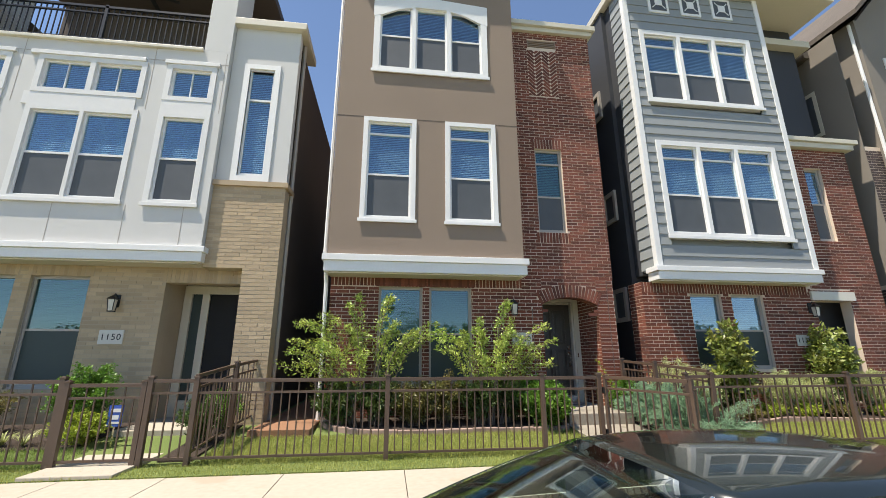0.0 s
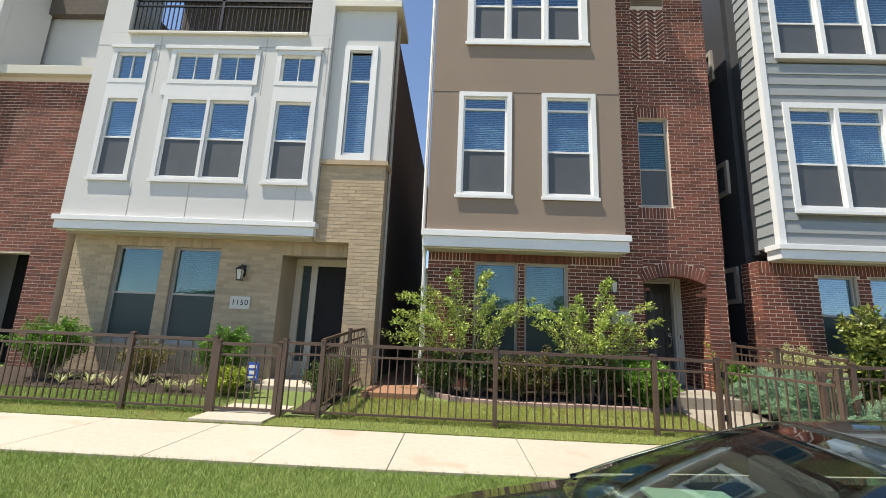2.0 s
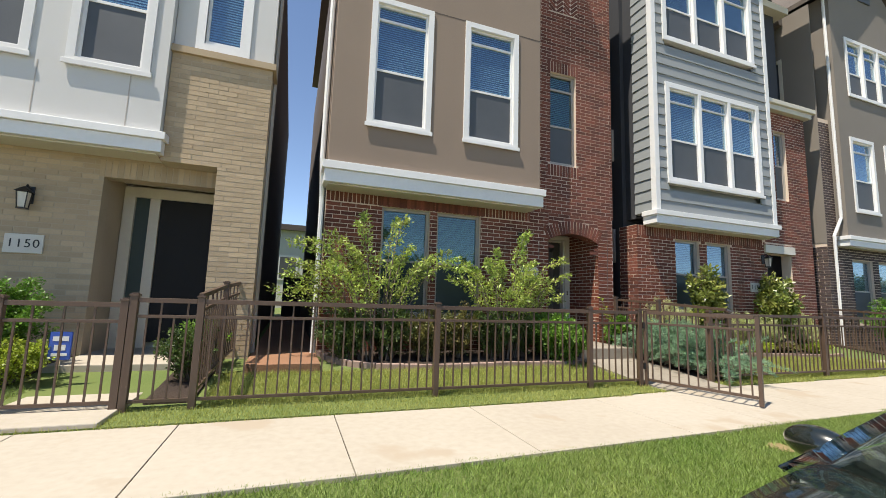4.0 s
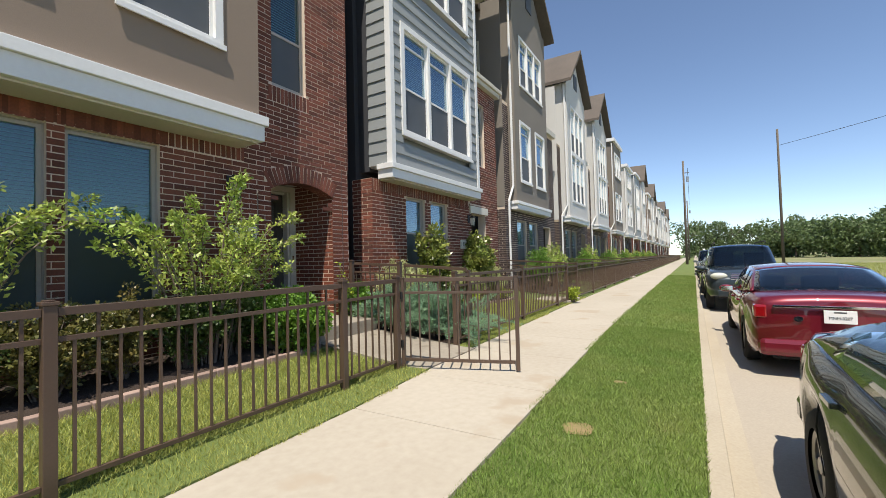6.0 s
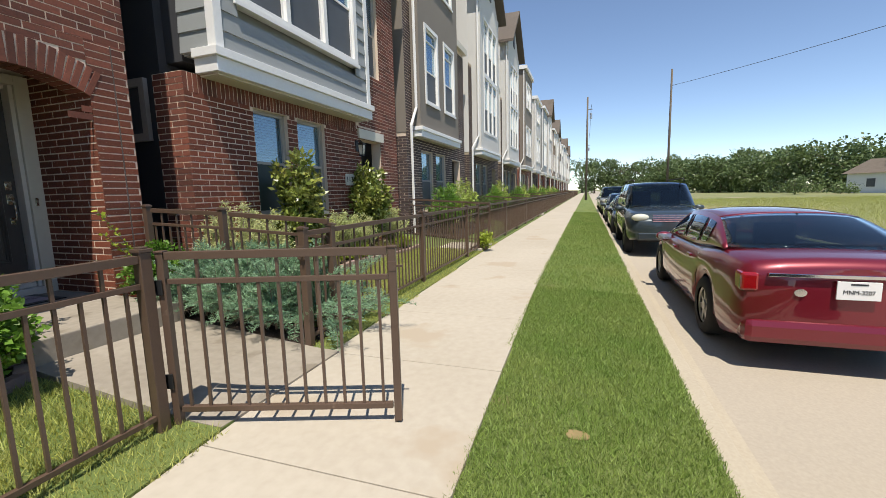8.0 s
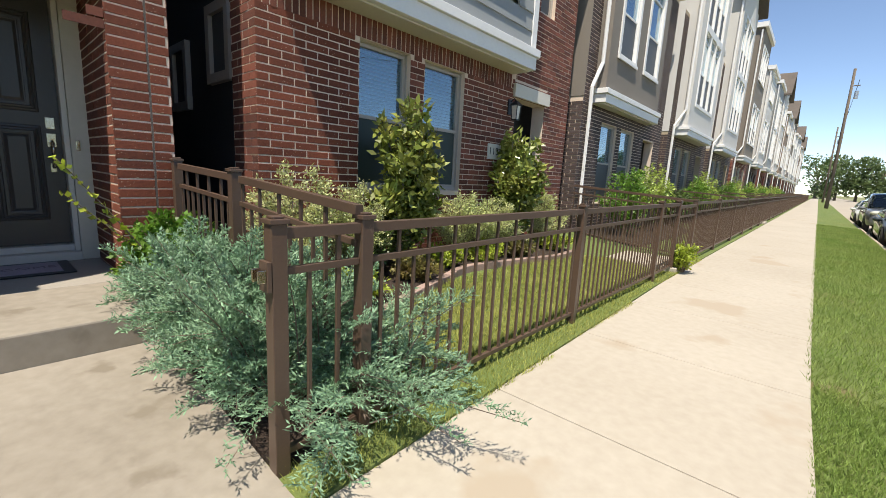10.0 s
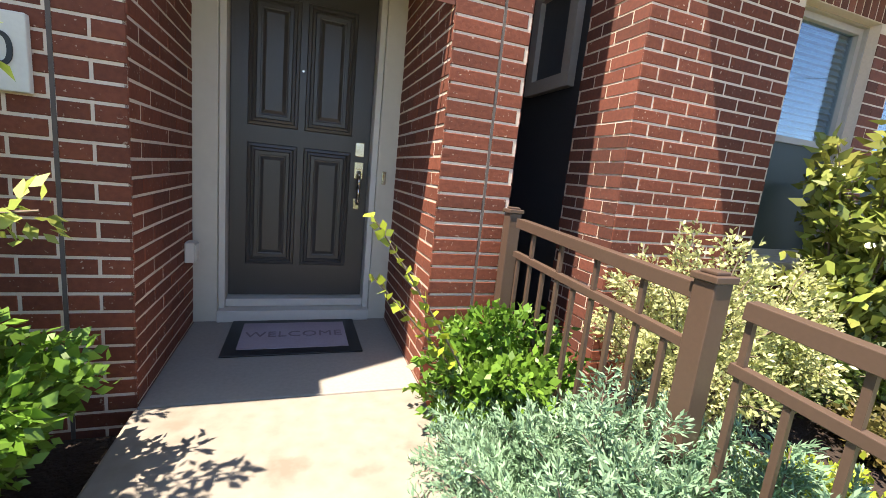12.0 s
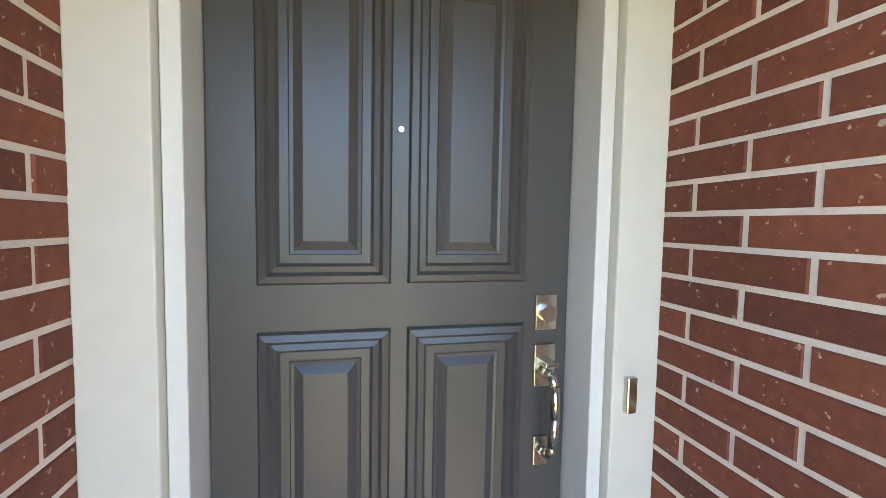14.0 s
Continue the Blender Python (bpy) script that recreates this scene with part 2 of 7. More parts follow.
def done(name, bm, material, parent=None, label="", bevel=0.0, smooth=False):
    me = bpy.data.meshes.new(name)
    if bevel:
        bmesh.ops.bevel(bm, geom=bm.edges[:], offset=bevel, segments=2, affect="EDGES", profile=0.5)
    bmesh.ops.recalc_face_normals(bm, faces=bm.faces[:])
    bm.to_mesh(me)
    bm.free()
    for one in (material if isinstance(material, (list, tuple)) else [material]):
        me.materials.append(one)
    if smooth:
        me.polygons.foreach_set("use_smooth", [True] * len(me.polygons))
    ob = new(name, me)
    ob.parent = parent
    return tagged(ob, label)


APART = ("brick_joint", "side_wall", "bay_side", "terrace_pier", "door_surround", "corner_board", "porch_side_wall", "window_backing", "tower_back", "control_joint", "edging_block", "handle_plate", "door_pier", "roof", "belt", "panel_joint", "rail_bar")


def boxes(name, rows, material, parent=None, label="", bevel=0.0):
    if name in APART and len(rows) > 1:
        return [boxes(name, [r], material, parent, label, bevel) for r in rows][0]
    bm = bmesh.new()
    for r in rows:
        box(bm, *r)
    if name == "window":
        bmesh.ops.remove_doubles(bm, verts=bm.verts[:], dist=0.0005)
    return done(name, bm, material, parent, label, bevel)


def thing(name, label, category, at=(0, 0, 0), group="", kind=""):
    ob = new(name)
    ob.location = at
    return tagged(ob, label, category, group, kind)


def ngons(name, verts, faces, material, parent=None, label="", smooth=False):
    me = bpy.data.meshes.new(name)
    me.from_pydata(verts, [], faces)
    me.materials.append(material)
    if smooth:
        me.polygons.foreach_set("use_smooth", [True] * len(me.polygons))
    ob = new(name, me)
    ob.parent = parent
    return tagged(ob, label)


# ---- brickwork ----
COURSE, BLEN, JOINT, PROUD = 0.0733, 0.243, 0.012, 0.004


def brick_rects(w, h, holes=(), keep=None, v0=0.0):
    out, row, v = [], 0, v0
    while v < h - 0.02:
        u = -(BLEN + JOINT) / 2 if row % 2 else 0.0
        while u < w:
            a, b, top = max(u, 0), min(u + BLEN, w), min(v + COURSE - JOINT, h)
            spans = [(a, b)]
            for h0, h1, k0, k1 in holes:
                if k0 < top - 0.01 and k1 > v + 0.01:
                    nxt = []
                    for s, e in spans:
                        if h1 <= s or h0 >= e:
                            nxt.append((s, e))
                        else:
                            nxt += [(s, h0)] * (h0 - s > 0.02) + [(h1, e)] * (e - h1 > 0.02)
                    spans = nxt
            out += [(s, e, v, top) for s, e in spans if e - s > 0.02 and (keep is None or keep((s + e) / 2, (v + top) / 2))]
            u += BLEN + JOINT
        v += COURSE
        row += 1
    return out


def lay_bricks(name, rects, origin, u, n, parent, material, single=None, single_mat=None, depth=PROUD):
    """Bricks that stand proud of a mortar face: whole ones near by are objects, the rest one joined part."""
    origin, u, n, up = Vector(origin), Vector(u), Vector(n), Vector((0, 0, 1))
    verts, faces, count, shared = [], [], 0, {}
    rng = random.Random(len(rects))
    for a, b, c, d in rects:
        if single and count < 300 and single((a + b) / 2, (c + d) / 2):
            key = (round(b - a, 2), round(d - c, 3))
            if key not in shared:
                bm = bmesh.new()
                w2, h2, e = (b - a) / 2, (d - c) / 2, 0.003
                rings = [[(-w2, -h2), (w2, -h2), (w2, h2), (-w2, h2)], [(-w2 + e, -h2 + e), (w2 - e, -h2 + e), (w2 - e, h2 - e), (-w2 + e, h2 - e)]]
                lay = [[bm.verts.new(u * s + up * t + n * o) for s, t in rings[i]] for i, o in ((0, -0.01), (0, depth - e), (1, depth))]
                for p, q in zip(lay, lay[1:]):
                    for k in range(4):
                        bm.faces.new((p[k], p[(k + 1) % 4], q[(k + 1) % 4], q[k]))
                bm.faces.new(lay[2])
                bmesh.ops.recalc_face_normals(bm, faces=bm.faces[:])
                me = bpy.data.meshes.new("brick")
                bm.to_mesh(me), bm.free()
                me.materials.append(single_mat or material)
                shared[key] = me
            ob = new("brick", shared[key])
            ob.parent = parent
            ob.location = origin + u * ((a + b) / 2) + up * ((c + d) / 2) + n * rng.uniform(-0.002, 0.0015)
            count += 1
            continue
        o, k = depth + rng.uniform(-0.002, 0.002), len(verts)
        for s, t, q in ((a, c, 0), (b, c, 0), (b, d, 0), (a, d, 0), (a, c, o), (b, c, o), (b, d, o), (a, d, o)):
            verts.append(origin + u * s + up * t + n * q)
        faces += [(k + 4, k + 5, k + 6, k + 7), (k, k + 1, k + 5, k + 4), (k + 1, k + 2, k + 6, k + 5), (k + 2, k + 3, k + 7, k + 6), (k + 3, k, k + 4, k + 7)]
    if faces:
        ob = ngons(name, verts, faces, material, parent)
        ob["kind"] = "stuff"


def soldier_row(rects_at, w, z, height=BLEN):
    """Upright bricks side by side."""
    out, x = [], 0.0
    while rects_at + x < w - 0.03:
        out.append((rects_at + x, min(rects_at + x + 0.0600, w), z, z + height))
        x += 0.0733
    return out


def sheet(bm, x0, x1, z0, z1, ya, yb, holes):
    """One connected upright slab from ya to yb with openings through it."""
    xs = sorted({x0, x1, *[v for h in holes for v in h[:2] if x0 < v < x1]})
    zs = sorted({z0, z1, *[v for h in holes for v in h[2:] if z0 < v < z1]})
    solid = lambda i, j: 0 <= i < len(xs) - 1 and 0 <= j < len(zs) - 1 and not any(
        h[0] < (xs[i] + xs[i + 1]) / 2 < h[1] and h[2] < (zs[j] + zs[j + 1]) / 2 < h[3] for h in holes)
    made = {}

    def v(i, j, y):
        if (i, j, y) not in made:
            made[i, j, y] = bm.verts.new((xs[i], y, zs[j]))
        return made[i, j, y]
    for i in range(len(xs) - 1):
        for j in range(len(zs) - 1):
            if not solid(i, j):
                continue
            bm.faces.new((v(i, j, ya), v(i + 1, j, ya), v(i + 1, j + 1, ya), v(i, j + 1, ya)))
            bm.faces.new((v(i, j + 1, yb), v(i + 1, j + 1, yb), v(i + 1, j, yb), v(i, j, yb)))
            for (a, c), (p, q) in (((-1, 0), ((i, j), (i, j + 1))), ((1, 0), ((i + 1, j + 1), (i + 1, j))), ((0, -1), ((i + 1, j), (i, j))), ((0, 1), ((i, j + 1), (i + 1, j + 1)))):
                if not solid(i + a, j + c):
                    bm.faces.new((v(*p, ya), v(*q, ya), v(*q, yb), v(*p, yb)))


def wall_sheet(name, x0, x1, z0, z1, y, t, holes, material, parent, label=""):
    """An upright wall facing the street, from y to y + t, with openings that go through it."""
    bm = bmesh.new()
    sheet(bm, x0, x1, z0, z1, y, y + t, holes)
    return done(name, bm, material, parent, label)


# ---- windows ----
def window(parent, x0, x1, z0, z1, y, n=1, trim=0.10, trim_m=None, frame_m=None, blind_m=None, screen_m=None,
           transom=0.0, split=0.5, sill=True, proud=0.03, label="", mullion=0.09, muntin=0, arch=0.0):
    """A window whose outer trim fills x0..x1, z0..z1 of a wall face at y."""
    trim_m, frame_m = trim_m or M_TRIM, frame_m or M_TRIM
    bm = bmesh.new()
    if trim:
        ix0, ix1, iz0, iz1 = x0 + trim, x1 - trim, z0 + trim, z1 - trim
    else:
        ix0, ix1, iz0, iz1 = x0 + 0.012, x1 - 0.012, z0 + 0.04, z1 - 0.012
    cell = (ix1 - ix0 - mullion * (n - 1)) / n
    cells = [(ix0 + i * (cell + mullion), ix0 + i * (cell + mullion) + cell) for i in range(n)]
    front = y - proud if trim else y + 0.005
    sheet(bm, x0, x1, z0, z1, front, y + 0.12, [(a, b, iz0, iz1) for a, b in cells])
    bmesh.ops.remove_doubles(bm, verts=bm.verts[:], dist=0.0005)
    win = done("window", bm, trim_m, parent, label)
    if sill and trim:
        boxes("window_sill", [(x0 - 0.03, x1 + 0.03, y - proud - 0.025, y - proud - 0.001, z0 - 0.02, z0 + 0.05)], trim_m, win, "", 0.004)
    f = 0.04
    zt = iz1 - transom
    mid = iz0 + (zt - iz0) * split
    for a, b in cells:
        fr, blind = bmesh.new(), bmesh.new()
        rows = [(iz0 + f, mid - f / 2), (mid + f / 2, zt - f / 2 if transom else iz1 - f)] + ([(zt + f / 2, iz1 - f)] if transom else [])
        cols = [a + f + (b - a - 2 * f) * k / (muntin + 1) for k in range(muntin + 2)]
        gaps = [(c + (0.008 if k else 0), d - (0.008 if k < muntin else 0)) for k, (c, d) in enumerate(zip(cols, cols[1:]))]
        if split > 0.1:
            gaps = [(a + f, b - f)]
        sheet(fr, a, b, iz0, iz1, y + 0.03, y + 0.09, [(c, d, p, q) for c, d in gaps for p, q in rows if q - p > 0.02])
        done("frame", fr, frame_m, win)
        p = boxes("pane", [(a + 0.02, b - 0.02, y + 0.060, y + 0.066, iz0 + 0.02, iz1 - 0.02)], M_GLASSG if blind_m is M_BLINDG else M_GLASS, win, "reflective low-emission window glass")
        p.visible_shadow = False
        if split > 0.1:
            boxes("insect_screen", [(a + f, b - f, y + 0.045, y + 0.049, iz0 + f, mid - f / 2)], screen_m or M_SCREEN, win, "dark mesh screen on the lower sash")
        z = iz0 + 0.06
        while z < iz1 - 0.05:
            m = Matrix.Translation((0, y + 0.098, z)) @ Matrix.Rotation(radians(47), 4, "X")
            box(blind, a + 0.02, b - 0.02, -0.027, 0.027, -0.0015, 0.0015, m)
            z += 0.042
        ob = done("blind", blind, blind_m or M_BLIND, win, "pale horizontal slat blind")
        ob["kind"] = "stuff"
    return win


# ---- plants ----
def leaf_mesh(name, pts, dirs, length, width, material, parent, seed=0, droop=0.2, jitter=0.8):
    """Many small bent leaves: a point, a heading and a random twist each."""
    rng = np.random.RandomState(seed)
    n = len(pts)
    d = dirs + rng.normal(0, jitter, (n, 3))
    d[:, 2] -= droop * 0.3
    d /= np.linalg.norm(d, axis=1)[:, None] + 1e-9
    s = np.cross(d, rng.normal(0, 1, (n, 3)))
    s /= np.linalg.norm(s, axis=1)[:, None] + 1e-9
    k = rng.uniform(0.6, 1.3, (n, 1))
    L, W = length * k, width * k
    up = np.cross(s, d)
    v = np.stack([pts, pts + d * L * 0.45 + s * W / 2 + up * L * 0.06, pts + d * L - up * L * 0.05, pts + d * L * 0.45 - s * W / 2 + up * L * 0.06], 1).reshape(-1, 3)
    me = bpy.data.meshes.new(name)
    me.vertices.add(4 * n), me.loops.add(4 * n), me.polygons.add(n)
    me.vertices.foreach_set("co", v.astype(np.float32).ravel())
    me.loops.foreach_set("vertex_index", np.arange(4 * n, dtype=np.int32))
    me.polygons.foreach_set("loop_start", np.arange(0, 4 * n, 4, dtype=np.int32))
    me.update(calc_edges=True)
    me.materials.append(material)
    ob = new(name, me)
    ob.parent = parent
    return ob


def shrub(name, label, category, at, height, spread, stems, per, length, width, material, seed, bare=0.25, arch=0.5,
          scatter=0.08, lean=(0, 0), stem_r=0.008, align=0.8, group="", twigs=3, bark=None, flat=1.0):
    """Arching stems from one root, each with twigs and leaves in tufts."""
    rng = np.random.RandomState(seed)
    root = thing(name, label, category, at, group)
    bm = bmesh.new()
    P, D = [], []
    for i in range(stems):
        a = rng.uniform(0, 2 * math.pi)
        r = spread * math.sqrt(rng.uniform(0.02, 1.0))
        h = height * rng.uniform(0.55, 1.0) * (1 - 0.35 * (r / spread) ** 2)
        tip = np.array([math.cos(a) * r + lean[0], math.sin(a) * r * flat + lean[1], h])
        start = np.array([math.cos(a) * r * 0.18, math.sin(a) * r * 0.18 * flat, 0.0])
        ctrl = np.array([start[0] + (tip[0] - start[0]) * 0.3, start[1] + (tip[1] - start[1]) * 0.3, h * (0.7 + 0.5 * arch)])
        ts = np.linspace(0, 1, 7)[:, None]
        path = (1 - ts) ** 2 * start + 2 * ts * (1 - ts) * ctrl + ts ** 2 * tip
        tube(bm, path.tolist(), stem_r, stem_r * 0.3, 4, False)
        for k in range(per):
            t = bare + (1 - bare) * rng.uniform(0, 1) ** 0.8
            q = (1 - t) ** 2 * start + 2 * t * (1 - t) * ctrl + t ** 2 * tip
            g = 2 * (1 - t) * (ctrl - start) + 2 * t * (tip - ctrl)
            g /= np.linalg.norm(g) + 1e-9
            off = rng.normal(0, 1, 3)
            off /= np.linalg.norm(off)
            reach = scatter * (1.3 - 0.6 * t)
            for w in range(twigs):
                e = q + off * reach * (w + 1) / twigs
                P.append(e + rng.normal(0, length * 0.25, 3))
                D.append(g * align + off * 0.8)
    P, D = np.array(P), np.array(D)
    P[:, 2] = np.maximum(P[:, 2], 0.02)
    done("stem", bm, bark or M_BARK, root, "thin woody stems")
    leaf_mesh("foliage", P, D, length, width, material, root, seed + 1)
    return root


BARE = ((3.90, 4.52, 0.11), (5.3, 4.42, 0.06))


def blades(name, label, x0, x1, y0, y1, z, density, h, material, seed, zfun=None):
    rng = np.random.RandomState(seed)
    n = int((x1 - x0) * (y1 - y0) * density)
    p = np.stack([rng.uniform(x0, x1, n), rng.uniform(y0, y1, n), np.full(n, z)], 1)
    for bx, by, br in BARE:
        p = p[np.hypot(p[:, 0] - bx, p[:, 1] - by) > br * rng.uniform(0.5, 1.2, len(p))]
    n = len(p)
    if zfun:
        p[:, 2] = zfun(p[:, 1])
    a = rng.uniform(0, 2 * math.pi, n)
    s = np.stack([np.cos(a), np.sin(a), np.zeros(n)], 1) * 0.0032
    tip = p + np.stack([rng.normal(0, h * 0.45, n), rng.normal(0, h * 0.45, n), h * rng.uniform(0.5, 1.25, n)], 1)
    v = np.stack([p - s, p + s, tip], 1).reshape(-1, 3)
    me = bpy.data.meshes.new(name)
    me.vertices.add(3 * n), me.loops.add(3 * n), me.polygons.add(n)
    me.vertices.foreach_set("co", v.astype(np.float32).ravel())
    me.loops.foreach_set("vertex_index", np.arange(3 * n, dtype=np.int32))
    me.polygons.foreach_set("loop_start", np.arange(0, 3 * n, 3, dtype=np.int32))
    me.update(calc_edges=True)
    me.materials.append(material)
    return tagged(new(name, me), label, "grass", kind="stuff")


# ---- ground ----
FAR = 1500
KERB_Y, GRASS_Y, WALK_Y, FENCE_Y, BRICK_Y, ROAD_Z = 3.56, 4.94, 6.46, 6.74, 9.2, -0.28


def structure(name, rows, material, label, bevel=0.0):
    ob = boxes(name, rows, material, None, label, bevel)
    return tagged(ob, kind="structure")


structure("ground", [(-FAR, FAR, -FAR, FAR, -1.0, -0.42)], M_FIELD, "wide field of dry green and tan grass")
def edge_at(x):
    """The pavement runs a little askew of the kerb."""
    return 4.82 + 0.24 * min(max(x / 9.0, 0.0), 1.0)


def north_at(x):
    """The pavement's edge on the house side."""
    rows = ((1.7, 6.27), (3.4, 6.30), (4.55, 6.40), (5.95, 6.49), (12.0, 6.64))
    return float(np.interp(x, [q[0] for q in rows], [q[1] for q in rows]))


structure("road", [(-120, 400, -3.35, KERB_Y - 0.16, -0.6, ROAD_Z)], M_ROAD, "pale concrete street with worn joints")
structure("gutter", [(-120, 400, KERB_Y - 0.156, KERB_Y, -0.6, ROAD_Z + 0.03)], M_KERB, "pale concrete gutter apron")
structure("kerb", [(-120, 400, KERB_Y + 0.004, KERB_Y + 0.13, -0.6, -0.085)], M_KERB, "pale concrete kerb", 0.012)
structure("kerb_far", [(-120, 400, -3.5, -3.354, -0.6, -0.16)], M_KERB, "pale concrete kerb across the street", 0.012)
bm = bmesh.new()
prism(bm, [(KERB_Y + 0.134, -0.6), (5.11, -0.6), (5.11, -0.02), (KERB_Y + 0.134, -0.075)], "x", -120, 400)
tagged(done("verge", bm, M_LAWN, None, "strip of mown grass beside the pavement"), kind="structure")
structure("field", [(-FAR, FAR, -FAR, -3.51, -0.9, -0.20)], M_FIELD, "open field of dry grass across the street")
joints = [-9.6, -8.1, -6.6, -5.1, -3.6, -2.1, -1.0, 0.30, 1.72, 3.38, 4.55, 5.95] + [7.3 + 1.4 * k for k in range(30)]
pav = bmesh.new()
xs = [-120] + joints + [400]
for a, b in zip(xs, xs[1:]):
    ends = [(a + 0.004, edge_at(a)), (b - 0.004, edge_at(b)), (b - 0.004, north_at(b)), (a + 0.004, north_at(a))]
    prism(pav, ends, "z", -0.4, 0.0)
tagged(done("pavement", pav, M_CONC, None, "pale concrete pavement with tooled joints", 0.004), kind="structure")
structure("pavement_bed", [(-120, 400, 5.12, 6.26, -0.6, -0.012)], M_MULCH, "dirt below the pavement joints")
bm = bmesh.new()
prism(bm, [(x, north_at(x) + 0.004) for x in (-120, 1.7, 3.38, 4.55, 5.95, 12.0, 400)] + [(400, 60), (-120, 60)], "z", -0.6, 0.012)
tagged(done("front_yards", bm, M_LAWN, None, "front yards of thin grass"), kind="structure")

def yard_z(y):
    return 0.012 + np.clip((y - 6.9) / 2.2, 0, 1) * 0.2


bm = bmesh.new()
prism(bm, [(6.9, 0.0), (9.1, 0.212), (60, 0.22), (60, -0.4), (6.9, -0.4)], "x", -30, 200)
tagged(done("yard_bank", bm, M_LAWN, None, "lawn that rises towards the house fronts"), kind="structure")


# ---- house shells ----
def house(label, x0, x1, height, back, side_m, y=BRICK_Y + 0.26, roof=True, eave=0.25):
    root = thing("townhouse", label, "house", ((x0 + x1) / 2, BRICK_Y, 0), "row of townhouses")
    root["origin_x"] = 0.0
    return root


def under(root, obs):
    """Hang parts, built in world places, under a thing that stands at its own base."""
    for ob in obs:
        ob.location = ob.location - root.location


WX, WZ = 1.04, 1.035


def west(x):
    """Plan stretch that holds for everything west of the porch."""
    return 5.8 - (5.8 - x) * WX if x < 4.4 else x


def settle(root):
    root.scale = (WX, 1, WZ)
    root.location.x = 5.8 - (5.8 - root.location.x) * WX


class Build:
    """Collects top parts made with parent None and hangs them under the thing at the end."""

    def __init__(self, root):
        self.root, self.before = root, set(scene.objects)

    def close(self):
        for ob in list(scene.objects):
            if ob not in self.before and ob is not self.root and ob.parent is None:
                ob.parent = self.root
                ob.location = ob.location - self.root.location


def band(x0, x1, yf, z0, z1, back, material=None):
    """A stepped white belt below a bay, returned on both sides, with its soffit."""
    material = material or M_TRIM
    boxes("belt", [(x0 - 0.05, x1 + 0.05, yf - 0.05, back, z0, z0 + (z1 - z0) * 0.62),
                   (x0 - 0.09, x1 + 0.09, yf - 0.09, back, z0 + (z1 - z0) * 0.62 + 0.002, z1)], material, None, "painted belt moulding", 0.006)
    boxes("soffit", [(x0 + 0.02, x1 - 0.02, yf + 0.02, back, z0 - 0.025, z0 - 0.003)], M_TRIMC, None, "cream soffit under the bay")


def lantern(x, y, z, label="black wall lantern with seeded glass"):
    root = thing("wall_lantern", label, "lamp", (x, y, z), "wall lanterns")
    boxes("backplate", [(-0.05, 0.05, -0.02, 0, 0.02, 0.26)], M_BLACK, root, "", 0.004)
    bm = bmesh.new()
    tube(bm, [(0, -0.02, 0.22), (0, -0.09, 0.27), (0, -0.13, 0.22)], 0.009, sides=6)
    done("arm", bm, M_BLACK, root)
    bm = bmesh.new()
    for a in (-1, 1):
        for b in (-1, 1):
            tube(bm, [(a * 0.06, -0.13 + b * 0.06, 0.16), (a * 0.042, -0.13 + b * 0.042, -0.06)], 0.007, sides=4)
    box(bm, -0.05, 0.05, -0.18, -0.08, -0.075, -0.06)
    done("cage", bm, M_BLACK, root)
    bm = bmesh.new()
    bmesh.ops.create_cone(bm, cap_ends=True, segments=4, radius1=0.115, radius2=0.02, depth=0.07, matrix=Matrix.Translation((0, -0.13, 0.195)) @ Matrix.Rotation(radians(45), 4, "Z"))
    done("cap", bm, M_BLACK, root)
    bm = bmesh.new()
    bmesh.ops.create_cone(bm, cap_ends=True, segments=4, radius1=0.052, radius2=0.072, depth=0.2, matrix=Matrix.Translation((0, -0.13, 0.05)) @ Matrix.Rotation(radians(45), 4, "Z"))
    done("lantern_glass", bm, M_LAMP, root, "frosted lantern glass")
    return root


def text(name, words, size, m, material, parent, depth=0.003, spacing=1.0):
    cu = bpy.data.curves.new(name, "FONT")
    cu.body, cu.size, cu.extrude, cu.align_x, cu.align_y, cu.space_character = words, size, depth, "CENTER", "CENTER", spacing
    ob = new(name + "_src", cu)
    me = bpy.data.meshes.new_from_object(ob.evaluated_get(bpy.context.evaluated_depsgraph_get()))
    bpy.data.objects.remove(ob)
    me.materials.append(material)
    out = new(name, me)
    out.parent, out.matrix_local = parent, m
    return out


def number_plate(x, y, z, words, w=0.42, h=0.26):
    root = thing("house_number_plate", "white cast stone plate with house number " + words + " set in the brick", "sign", (x, y, z), "house number plates")
    boxes("plate", [(-w / 2, w / 2, -0.03, 0.0, -h / 2, h / 2)], M_PLATE, root, "", 0.005)
    text("numerals", words, 0.16, Matrix.Translation((0, -0.033, 0)) @ Matrix.Rotation(radians(90), 4, "X"), M_INK, root, 0.002, 1.15)


def downspout(name, pts, material, label):
    bm = bmesh.new()
    tube(bm, pts, 0.042, sides=8)
    return done(name, bm, material, None, label)


